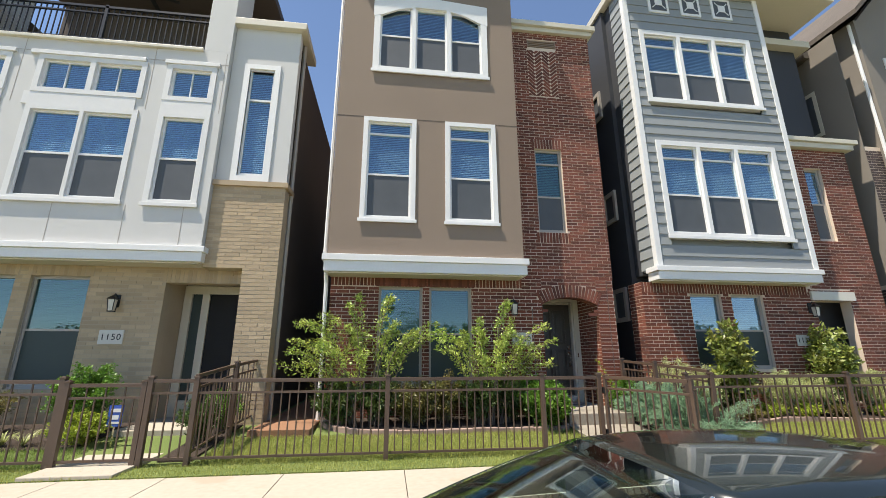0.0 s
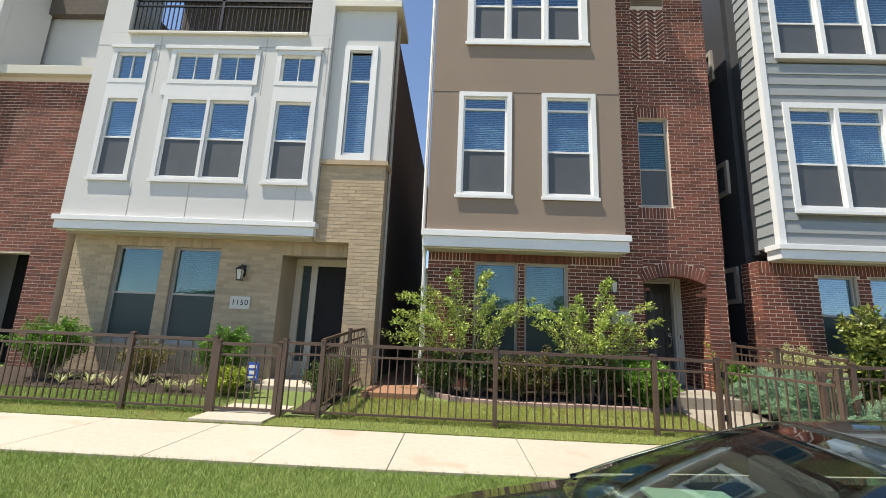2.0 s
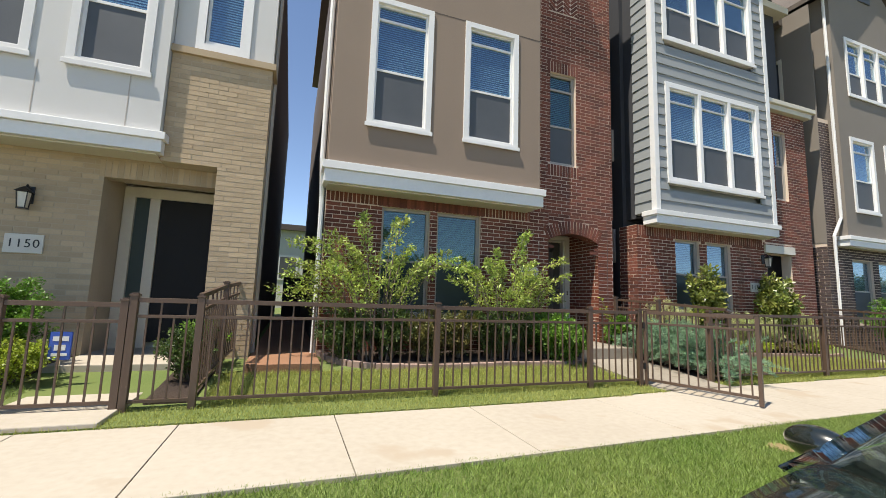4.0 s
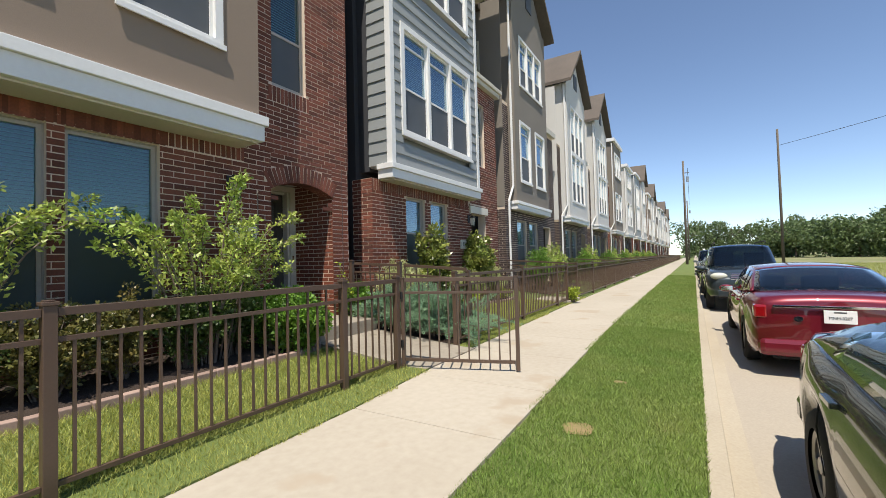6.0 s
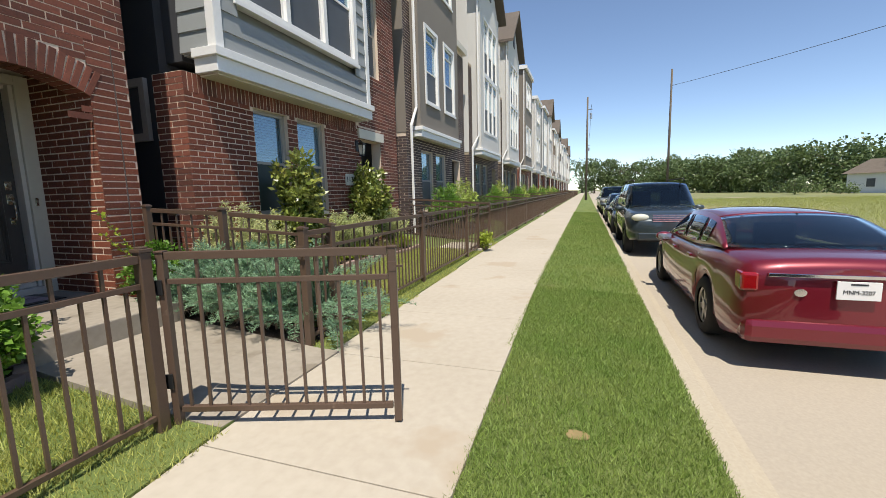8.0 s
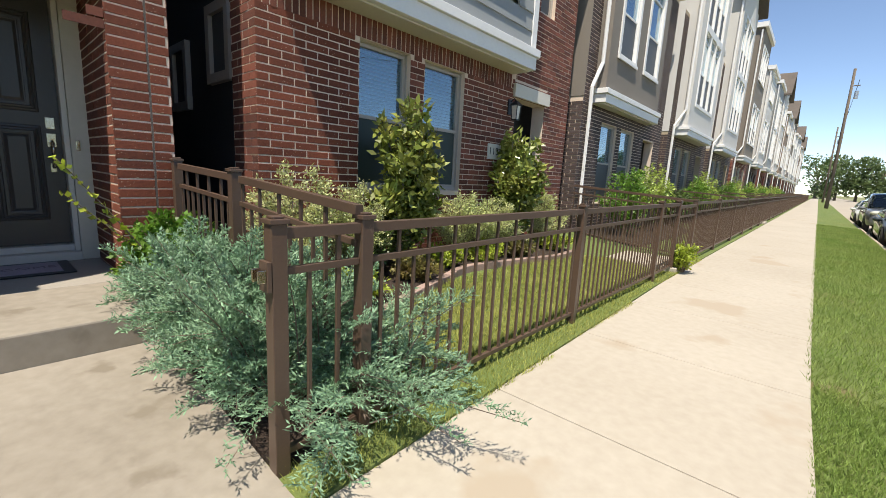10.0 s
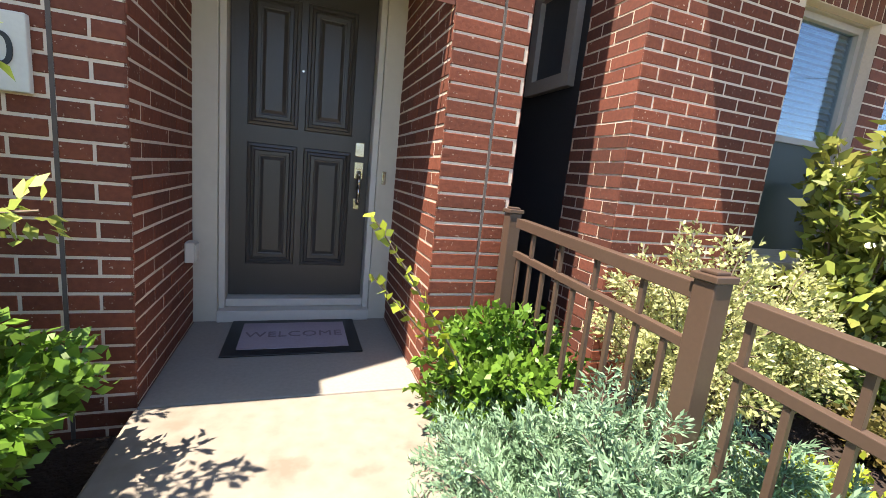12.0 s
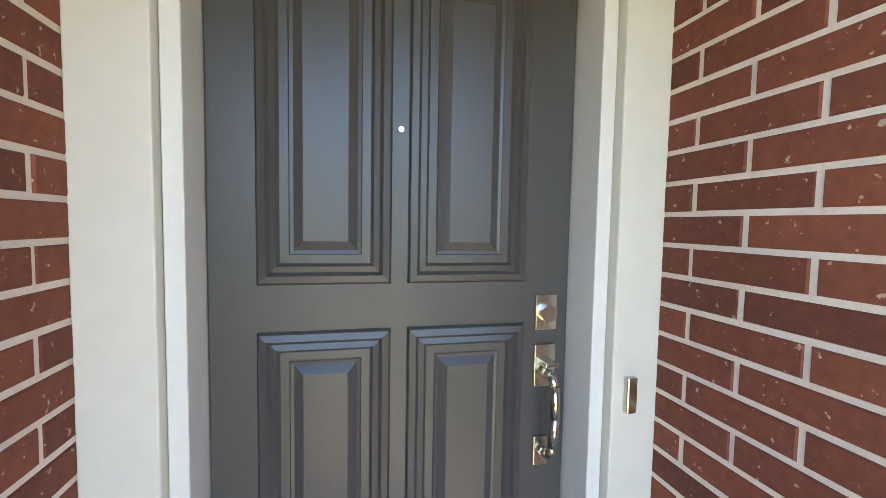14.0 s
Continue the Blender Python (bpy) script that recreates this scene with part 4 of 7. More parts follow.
    boxes("cornice", [(11.2, 13.5, BRICK_Y - 0.14, 10, 6.42, 6.56), (11.2, 13.6, BRICK_Y - 0.2, 10, 6.562, 6.68)], M_TRIMC, None, "cream cornice over the stair tower", 0.01)
    boxes("upper_wall", [(11.3, 13.3, 10.2, 10.4, 6.6, 9.9)], M_SIDING, None, "grey upper side")
    boxes("roof", [(7.2, 13.5, yf - 0.3, 22, 10.6, 10.8), (11.3, 13.6, 9.5, 22, 9.9, 10.1)], M_TRIMC, None, "roof edge")
    bld.close()
    root.scale, root.location.x = (1, 1, 1.025), root.location.x - 0.07
    lantern(11.2, BRICK_Y - PROUD, 2.30)
    number_plate(10.85, BRICK_Y - PROUD, 1.70, "1136", 0.36, 0.24)


grey_house()


# ---- white house ----
def white_house():
    root = house("three storey townhouse, white panelled bay over tan brick, roof terrace", -6.95, -0.4, 8, 12, None)
    bld = Build(root)
    gw = [(-6.02, -5.02, 0.78, 2.75), (-4.78, -3.80, 0.78, 2.75), (-2.50, -1.08, -0.1, 2.66)]
    wl = wall_sheet("wall", -6.95, -0.50, -0.1, 3.0, BRICK_Y, 0.25, gw, M_MORTT, None, "tan brick ground storey wall")
    hl = [(g[0] + 6.95, g[1] + 6.95, g[2] + 0.1, g[3] + 0.1) for g in gw] + [(g[0] + 6.89, g[1] + 7.01, g[3] + 0.1, g[3] + 0.1 + BLEN) for g in gw]
    lay_bricks("brickwork", brick_rects(6.45, 3.1, hl), (-6.95, BRICK_Y, -0.1), (1, 0, 0), (0, -1, 0), wl, M_BRICKT)
    lay_bricks("soldier_bricks", [r for g in gw for r in soldier_row(g[0] + 6.89, g[1] + 7.01, g[3] + 0.1)], (-6.95, BRICK_Y, -0.1), (1, 0, 0), (0, -1, 0), wl, M_BRICKT)
    for g in gw[:2]:
        window(None, *g, BRICK_Y + 0.06, trim=0.0, frame_m=M_FRAME, trim_m=M_FRAME, blind_m=M_BLINDG, screen_m=M_SCREENG, label="almond framed ground storey window with green tinted blinds")
    # stair tower
    ty = 8.86
    tw = boxes("tower_wall", [(-1.78, -0.45, ty, 9.19, 2.9, 4.52)], M_MORTT, None, "tan brick stair tower")
    lay_bricks("brickwork", brick_rects(1.33, 1.62), (-1.78, ty, 2.9), (1, 0, 0), (0, -1, 0), tw, M_BRICKT)
    lay_bricks("brickwork", brick_rects(0.62, 2.9), (-1.07, ty, 0.0), (1, 0, 0), (0, -1, 0), boxes("door_pier", [(-1.07, -0.45, ty, 9.19, -0.1, 2.9)], M_MORTT, None, "tan brick pier beside the door"), M_BRICKT)
    boxes("stone_ledge", [(-1.80, -0.40, ty - 0.06, 9.4, 4.52, 4.62)], M_BRICKT, None, "tan stone ledge")
    wall_sheet("tower_upper_wall", -1.78, -0.45, 4.62, 8.2, ty + 0.02, 0.2, [(-1.40, -0.90, 4.75, 7.15)], M_WSTUC, None, "white stucco stair tower")
    window(None, -1.51, -0.79, 4.64, 7.30, ty + 0.02, trim=0.11, transom=0.72, split=0.03, sill=False, label="tall white trimmed stair window")
    boxes("cornice", [(-1.80, -0.32, ty - 0.12, 10, 8.2, 8.36)], M_TRIMC, None, "cream cornice", 0.01)
    # porch
    boxes("porch_back_wall", [(-2.8, -0.7, 10.1, 10.2, -0.1, 2.8)], M_JAMB, None, "porch back wall")
    boxes("porch_side_wall", [(-2.85, -2.50, BRICK_Y + 0.252, 10.1, -0.1, 2.9), (-1.08, -0.95, BRICK_Y + 0.252, 10.1, -0.1, 2.9)], M_MORTT, None, "tan brick porch side")
    boxes("porch_ceiling", [(-2.85, -0.95, BRICK_Y + 0.252, 10.2, 2.76, 2.84)], M_TRIMC, None, "cream porch ceiling")
    boxes("door_surround", [(-2.49, -2.34, 9.98, 10.1, 0.2, 2.56), (-2.14, -2.00, 9.98, 10.1, 0.2, 2.56), (-2.49, -1.09, 9.98, 10.1, 2.56, 2.72), (-2.34, -2.14, 9.98, 10.1, 0.2, 0.5)], M_TRIMC, None, "cream casing with a side light", 0.004)
    boxes("entry_door", [(-2.00, -1.09, 10.02, 10.07, 0.30, 2.56)], M_BLKDOOR_SHADE, None, "closed black entry door", 0.003)
    boxes("side_light", [(-2.34, -2.14, 10.04, 10.05, 0.5, 2.56)], M_SCREENG, None, "glass side light")
    # bay
    x0, x1, yf = -6.95, -1.79, 8.74
    sw = [(-6.55, -5.70, 4.02, 5.95), (-5.24, -3.29, 4.02, 5.95), (-2.92, -1.98, 4.02, 5.95)]
    tz = [(-6.55, -5.70, 6.22, 7.05), (-5.24, -3.29, 6.22, 7.05), (-2.92, -1.98, 6.22, 7.05)]
    wall_sheet("bay_wall", x0, x1, 3.25, 7.45, yf, 0.18, [(a + .06, b - .06, c + .06, d - .06) for a, b, c, d in sw + tz], M_WSTUC, None, "white panelled bay front")
    boxes("bay_side", [(x0, x0 + 0.18, yf + 0.182, 9.6, 3.25, 7.45), (x1 - 0.18, x1, yf + 0.182, 9.6, 3.25, 8.3)], M_WSTUC, None, "white bay return")
    boxes("panel_joint", [(x, x + 0.012, yf - 0.004, yf + 0.01, 3.26, 4.0) for x in (-5.6, -4.4, -3.2, -2.2)] + [(x, x + 0.012, yf - 0.004, yf + 0.01, 6.0, 7.4) for x in (-5.55, -3.2, -1.85)] + [(x0, x1, yf - 0.004, yf + 0.01, 7.13, 7.142)], M_FRAME, None, "joints of the white panels")
    window(None, *sw[0], yf, trim_m=M_TRIMW, label="white trimmed sash window")
    window(None, *sw[1], yf, n=2, mullion=0.07, trim_m=M_TRIMW, label="white trimmed double sash window")
    window(None, *sw[2], yf, trim_m=M_TRIMW, label="white trimmed sash window")
    for s, k in zip(tz, (1, 2, 1)):
        window(None, *s, yf, n=k, mullion=0.1, split=0.02, muntin=1, sill=False, trim_m=M_TRIMW, label="white trimmed transom window")
    band(x0, x1, yf, 2.97, 3.25, BRICK_Y - 0.01)
    for a, b in ((-6.55, -5.70), (-5.34, -3.38), (-2.92, -1.98)):
        boxes("window_apron", [(a, b, yf - 0.022, yf - 0.001, 5.952, 6.218)], M_TRIMW, None, "white panel between stacked windows")
        boxes("window_header", [(a - 0.05, b + 0.05, yf - 0.055, yf - 0.001, 7.052, 7.13)], M_TRIMW, None, "white window header", 0.004)
    boxes("terrace_edge", [(-6.3, -2.3, yf - 0.07, yf + 0.2, 7.40, 7.47)], M_TRIMC, None, "cream terrace edge", 0.01)
    boxes("terrace_pier", [(-2.30, -1.79, yf, 9.6, 7.452, 10.5), (-6.95, -6.35, yf, 9.6, 7.452, 10.5)], M_WSTUC, None, "white terrace corner pier")
    rl = boxes("terrace_rail", [(-6.33, -2.32, yf + 0.05, yf + 0.10, 8.32, 8.37), (-6.33, -2.32, yf + 0.055, yf + 0.095, 8.18, 8.21), (-4.36, -4.30, yf + 0.05, yf + 0.10, 7.40, 8.40), (-6.33, -2.32, yf + 0.05, yf + 0.10, 7.54, 7.58)], M_BLACK, None, "black terrace railing")
    boxes("rail_bar", [(-6.30 + k * 0.105, -6.285 + k * 0.105, yf + 0.065, yf + 0.085, 7.582, 8.318) for k in range(38)], M_BLACK, rl)
    # Terrace wall and ceiling use the same shade-darkened brown.
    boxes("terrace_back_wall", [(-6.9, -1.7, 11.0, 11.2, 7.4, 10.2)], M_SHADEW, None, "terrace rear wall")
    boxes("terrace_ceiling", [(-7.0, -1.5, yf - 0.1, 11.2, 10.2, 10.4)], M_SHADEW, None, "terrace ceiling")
    # Added dark backing imitates unlit rooms behind the panes.
    boxes("window_backing", [(-6.8, -2.9, BRICK_Y + 0.7, 10.4, 0, 7.3), (-2.9, -0.6, 10.3, 10.4, 0, 8.2), (-1.5, -0.6, 9.5, 9.6, 2.95, 8.2)], M_SHADEW, None, "added dark backing behind the windows")
    # Side wall colour is darkened for the shade between the houses.
    boxes("side_wall", [(-6.95, -0.52, 10.42, 22, -0.1, 8.2), (-0.70, -0.52, BRICK_Y + 0.252, 10.42, -0.1, 8.2)], M_SHADEW, None, "taupe stucco side wall, shade put into the colour")
    downspout("downspout", [(-0.44, 9.3, 8.2), (-0.44, 9.3, 0.2)], M_FRAME, "painted downspout at the corner")
    fan = bmesh.new()
    tube(fan, [(-4.4, 10.0, 10.2), (-4.4, 10.0, 9.98)], 0.02, sides=8)
    tube(fan, [(-4.4, 10.0, 9.98), (-4.4, 10.0, 9.86)], 0.10, 0.12, 16)
    fan = done("ceiling_fan", fan, M_BLACK, None, "dark ceiling fan under the terrace roof")
    for k in range(5):
        bm = bmesh.new()
        box(bm, 0.12, 0.66, -0.065, 0.065, -0.004, 0.004, Matrix.Translation((-4.4, 10.0, 9.90)) @ Matrix.Rotation(radians(72 * k + 20), 4, "Z") @ Matrix.Rotation(radians(12), 4, "X"))
        done("fan_blade", bm, M_BLACK, fan)
    bld.close()
    settle(root)
    lantern(-3.63, BRICK_Y - PROUD, 2.24)
    number_plate(-3.61, BRICK_Y - PROUD, 1.71, "1150", 0.42, 0.26)


white_house()


# ---- plainer houses along the row ----
def row_house(x0, w, body, base, base_m, trim, gable, label, seed, bay=(0.5, 4.4), height=9.6, yf=8.8, full=True, tall=False):
    rng = random.Random(seed)
    root = house(label, x0, x0 + w, height, 12, None)
    bld = Build(root)
    gw = [(x0 + bay[0] + 0.6, x0 + bay[0] + 1.6, 0.8, 2.6), (x0 + bay[0] + 1.9, x0 + bay[0] + 2.9, 0.8, 2.6), (x0 + w - 1.7, x0 + w - 0.7, 0.1, 2.5)]
    wl = wall_sheet("wall", x0, x0 + w, -0.1, 6.6, BRICK_Y, 0.25, gw, base if full else base_m, None, "brick front wall")
    hl = [(g[0] - x0, g[1] - x0, g[2] + 0.1, g[3] + 0.1) for g in gw] + [(bay[0], bay[1], 3.0, 6.7)]
    if full:
        lay_bricks("brickwork", brick_rects(w, 6.6, hl), (x0, BRICK_Y, -0.1), (1, 0, 0), (0, -1, 0), wl, base_m)
        lay_bricks("brickwork", brick_rects(0.9, 3.0), (x0 - 0.002, BRICK_Y, -0.1), (0, 1, 0), (-1, 0, 0), wl, base_m)
        if x0 > 0:
            boxes("side_skin", [(x0 - 0.012, x0 + 0.0, BRICK_Y - 0.012, BRICK_Y + 0.9, 3.0, height - 0.3)], body, None, "stucco side above the brick base")
            boxes("brick_return", [(x0 + 0.0, x0 + 0.019, BRICK_Y + 0.252, BRICK_Y + 0.9, -0.1, 3.0)], base, None, "mortar of the brick return")
    for g in gw[:2]:
        window(None, *g, BRICK_Y + 0.05, trim=0.0, trim_m=M_FRAME, frame_m=M_FRAME, label="ground storey window")
    # Black sheet stands in for the shade inside the porch.
    boxes("porch_back_wall", [(x0 + w - 1.8, x0 + w - 0.6, BRICK_Y + 0.8, BRICK_Y + 0.9, 0, 2.7)], M_BLKDOOR_SHADE, None, "porch back wall with its shade painted black")
    a, b = x0 + bay[0], x0 + bay[1]
    c = (a + b) / 2
    sw = [(a + 0.45, c - 0.28, 3.9, 6.1), (c + 0.28, b - 0.45, 3.9, 6.1), (a + 0.6, b - 0.6, 7.35, 9.2)]
    if tall:
        sw = [(a + 0.6, b - 0.6, 3.9, 6.35), (a + 0.6, b - 0.6, 6.352, 8.7)]
    wall_sheet("bay_wall", a, b, 3.2, height, yf, 0.18, [(p + .05, q - .05, r + .05, s - .05) for p, q, r, s in sw], body, None, "bay front")
    boxes("bay_side", [(a, a + 0.18, yf + 0.182, 10, 3.2, height), (b - 0.18, b, yf + 0.182, 10, 3.2, height)], body, None, "bay return")
    band(a, b, yf, 2.92, 3.2, BRICK_Y - 0.01)
    if tall:
        window(None, a + 0.6, b - 0.6, 3.9, 6.35, yf, n=3, transom=0.3, sill=False, label="white trimmed triple window")
        window(None, a + 0.6, b - 0.6, 6.352, 8.7, yf, n=3, transom=0.3, sill=False, label="white trimmed triple window")
    else:
        window(None, *sw[0], yf, transom=0.3, label="white trimmed sash window")
        window(None, *sw[1], yf, transom=0.3, label="white trimmed sash window")
        window(None, *sw[2], yf, n=3, transom=0.3, label="white trimmed triple window")
    boxes("side_wall", [(x0 + 0.02, x0 + w - 0.02, BRICK_Y + 0.9, 22, -0.1, height - 0.3), (x0 + 0.02, x0 + 0.24, BRICK_Y + 0.252, BRICK_Y + 0.9, -0.1, height - 0.3), (x0 + w - 0.24, x0 + w - 0.02, BRICK_Y + 0.252, BRICK_Y + 0.9, -0.1, height - 0.3)], body, None, "side walls")
    for z0, y0 in ((7.4, 10.0), (3.9, 9.9)):
        wz = boxes("window", [(x0 - 0.03, x0 + 0.018, y0, y0 + 0.9, z0, z0 + 0.1), (x0 - 0.03, x0 + 0.018, y0, y0 + 0.9, z0 + 1.3, z0 + 1.4), (x0 - 0.03, x0 + 0.018, y0, y0 + 0.1, z0 + 0.1, z0 + 1.3), (x0 - 0.03, x0 + 0.018, y0 + 0.8, y0 + 0.9, z0 + 0.1, z0 + 1.3)], M_TRIMC, None, "cream trimmed side window")
        boxes("pane", [(x0 + 0.0, x0 + 0.015, y0 + 0.1, y0 + 0.8, z0 + 0.1, z0 + 1.3)], M_SCREEN, wz)
    bm = bmesh.new()
    if gable:
        prism(bm, [(a - 0.35, height - 0.1), (c, height + 2.1), (b + 0.35, height - 0.1), (b + 0.35, height + 0.05), (c, height + 2.28), (a - 0.35, height + 0.05)], "y", yf - 0.35, 14)
        done("roof", bm, M_ROOF, None, "shingled gable roof")
        bm = bmesh.new()
        prism(bm, [(a, height - 0.12), (b, height - 0.12), (c, height + 1.85)], "y", yf + 0.02, yf + 0.2)
        g = done("gable", bm, body, None, "gable wall")
        boxes("gable_vent", [(c - 0.3, c + 0.3, yf - 0.02, yf + 0.018, height + 0.25, height + 1.0)], M_SCREEN, g, "dark gable vent")
    else:
        box(bm, a - 0.15, b + 0.15, yf - 0.15, 14, height, height + 0.25)
        done("roof", bm, trim, None, "flat roof edge")
    bm = bmesh.new()
    prism(bm, [(x0 - 0.2, height - 0.4), (x0 + w * 0.5, height + 1.5), (x0 + w + 0.2, height - 0.4), (x0 + w + 0.2, height - 0.55), (x0 - 0.2, height - 0.55)], "y", 9.9, 22)
    done("rear_roof", bm, M_ROOF, None, "shingled hip roof")
    boxes("cornice", [(b + 0.02, x0 + w + 0.12, BRICK_Y - 0.15, 10, 6.6, 6.82)], M_TRIMC, None, "cream cornice", 0.01)
    downspout("downspout", [(a - 0.06, yf + 0.1, height - 0.1), (a - 0.06, yf + 0.1, 3.7), (a - 0.3, 9.12, 3.2), (a - 0.3, 9.12, 0.1)], M_TRIM, "white downspout")
    bld.close()
    if x0 < 0:
        settle(root)
    else:
        root.scale = (1, 1, 1.03)
    return root


row_house(13.95, 5.9, M_STUCCOD, M_MORT, M_BRICKD, M_TRIMC, True, "three storey taupe stucco townhouse with dark brick base and gable", 3, (0.5, 4.3), 10.4, 8.95)
row_house(20.6, 6.2, M_WSTUC, M_MORTT, M_BRICKD, M_TRIM, True, "three storey white stucco townhouse with gabled bay", 4, (0.6, 4.6), 9.6, tall=True)
looks = ((M_WSTUC, True, "white"), (M_STUCCOD, False, "taupe"), (M_WSTUC, False, "cream white"), (M_SIDING, False, "grey"), (M_WSTUC, True, "white"), (M_STUCCO, False, "brown"))
for k in range(14):
    body_, gab, word = looks[k % 6]
    row_house(27.6 + 7.0 * k, 6.2, body_, (M_MORTT, M_MORT)[k % 2], (M_BRICKD, M_BRICK)[k % 2], M_TRIM, gab, "three storey " + word + " townhouse far along the row", 5 + k, (0.5, 4.5), (9.6, 9.9, 9.2)[k % 3], 8.8, k < 2, k % 3 == 0)
row_house(-13.9, 6.75, M_WSTUC, M_MORT, M_BRICK, M_TRIMC, False, "three storey townhouse of red brick and white stucco", 40, (0.3, 4.3), 9.4, 8.9)
row_house(-21.4, 6.3, M_WSTUC, M_MORT, M_BRICK, M_TRIMC, False, "three storey white stucco townhouse", 41, (0.5, 4.5), 9.4, 8.9)
# house behind, seen through the gap
back = thing("rear_house", "tan two storey house behind the gap with white framed windows", "house", (0, 34, 0))
boxes("wall", [(-8, 12, 0, 8, -0.5, 5.8)], M_WSTUC, back, "pale stucco wall")
boxes("roof", [(-8.4, 12.4, -0.4, 8.4, 5.8, 6.2)], M_ROOF, back, "brown roof")
w = boxes("window", [(-1.2, 0.2, -0.06, -0.002, 2.2, 4.0)], M_TRIM, back, "white framed window")
boxes("pane", [(-1.05, 0.05, -0.07, -0.062, 2.35, 3.85)], M_SCREEN, w)


# ---- paths ----
bm = bmesh.new()
prism(bm, [(6.42, 0.016), (6.60, 0.018), (8.20, 0.17), (8.20, -0.3), (6.42, -0.3)], "x", 4.70, 5.96)
tagged(done("front_path", bm, M_PATH, None, "sloping pale concrete path from the gate"), kind="structure")
structure("front_step", [(4.72, 5.955, 8.205, 9.155, -0.1, 0.362)], M_PATH, "pale concrete step slab", 0.012)
structure("porch_floor", [(4.725, 5.965, 9.165, 10.6, -0.1, 0.36)], M_SLAB, "smooth grey porch slab", 0.008)
structure("front_path", [(-2.57, -1.58, 6.275, 8.3, -0.1, 0.05), (-2.85, -1.40, 8.3, 10.2, -0.1, 0.22)], M_CONC, "pale concrete path", 0.01)
structure("front_path", [(12.2, 13.3, 6.646, 9.2, -0.1, 0.08), (26.2, 27.2, 6.646, 9.2, -0.1, 0.08)], M_CONC, "pale concrete path", 0.01)
structure("side_gap_soil", [(-0.68, 0.27, 8.0, 22, -0.1, 0.225)], M_SOIL, "bare reddish soil between the houses")
structure("side_gap_soil", [(6.45, 7.1, 9.2, 22, -0.1, 0.235)], M_MULCH, "mulch between the houses")
# Dark walls close off both gaps in the gap-shade colour.
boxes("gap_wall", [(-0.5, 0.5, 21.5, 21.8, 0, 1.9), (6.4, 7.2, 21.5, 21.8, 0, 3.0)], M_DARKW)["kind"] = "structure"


# ---- fences ----
def picket_mesh(h):
    bm = bmesh.new()
    box(bm, -0.008, 0.008, -0.008, 0.008, 0, h)
    me = bpy.data.meshes.new("picket")
    bm.to_mesh(me), bm.free()
    me.materials.append(M_FENCE)
    return me


PK = {}


def fence(posts, label, zs=None, joined=False, h=1.02, close=0.108, posts_at_ends=(True, True), rise=0.0, group="bronze metal fences"):
    """Panels between posts (x, y, z of the ground)."""
    root = thing("fence", label, "fence", posts[0], group)
    o = Vector(posts[0])
    for i, p in enumerate(posts):
        if (i == 0 and not posts_at_ends[0]) or (i == len(posts) - 1 and not posts_at_ends[1]):
            continue
        q = Vector(p) - o
        post = boxes("post", [(q.x - 0.032, q.x + 0.032, q.y - 0.032, q.y + 0.032, q.z - 0.15, q.z + h + 0.04)], M_FENCE, root, "", 0.003)
        boxes("post_cap", [(q.x - 0.04, q.x + 0.04, q.y - 0.04, q.y + 0.04, q.z + h + 0.041, q.z + h + 0.06), (q.x - 0.025, q.x + 0.025, q.y - 0.025, q.y + 0.025, q.z + h + 0.06, q.z + h + 0.07)], M_FENCE, post, "", 0.003)
    pick = bmesh.new()
    for a, b in zip(posts, posts[1:]):
        a, b = Vector(a) - o, Vector(b) - o
        d = b - a
        L = math.hypot(d.x, d.y)
        ang = math.atan2(d.y, d.x)
        slope = math.atan2(d.z, L)
        for z0, z1, w in ((h - 0.02, h + 0.025, 0.022), (h - 0.165, h - 0.135, 0.014), (0.07, 0.10, 0.014)):
            bm = bmesh.new()
            m = Matrix.Translation(a) @ Matrix.Rotation(ang, 4, "Z") @ Matrix.Rotation(-slope, 4, "Y")
            box(bm, 0.034, L / math.cos(slope) - 0.034, -w, w, z0, z1, m)
            done("rail", bm, M_FENCE, root, "", 0.002)
        n = int(L / close)
        for k in range(1, n):
            s = k / n
            tall = k % 2 == 0
            q = a + d * s
            hh = (h - 0.02 if tall else h - 0.165) - 0.10
            if joined:
                box(pick, q.x - 0.008, q.x + 0.008, q.y - 0.008, q.y + 0.008, q.z + 0.10, q.z + 0.10 + hh)
            else:
                if hh not in PK:
                    PK[hh] = picket_mesh(hh)
                ob = new("picket", PK[hh])
                ob.parent, ob.location = root, q + Vector((0, 0, 0.10))
                ob.rotation_euler = (0, 0, ang)
    if joined:
        done("picket", pick, M_FENCE, root)["kind"] = "stuff"
    else:
        pick.free()
    return root


F = FENCE_Y
fence([(-1.0, F, 0.02), (1.49, F, 0.02), (3.71, F, 0.02), (4.58, F, 0.02)], "bronze painted metal picket fence before the brown house yard")
fence([(5.99, F, 0.02), (6.41, F, 0.02)], "short bronze fence panel beside the open gate")
fence([(6.41, F, 0.02), (8.80, F, 0.02), (11.30, F, 0.02), (12.25, F, 0.02)], "bronze painted metal picket fence before the grey house yard", posts_at_ends=(False, True))
fence([(6.38, F + 0.035, 0.10), (6.36, 8.03, 0.185), (6.35, 9.12, 0.235)], "bronze metal side fence that climbs to the brick pier", posts_at_ends=(False, True))
fence([(-1.0, F + 0.035, 0.08), (-0.96, 8.05, 0.20), (-0.88, 9.1, 0.28)], "bronze metal side fence between two yards", posts_at_ends=(False, True))
fence([(-1.56, F, 0.02), (-1.0, F, 0.02)], "short bronze fence panel beside the closed gate", posts_at_ends=(True, False))
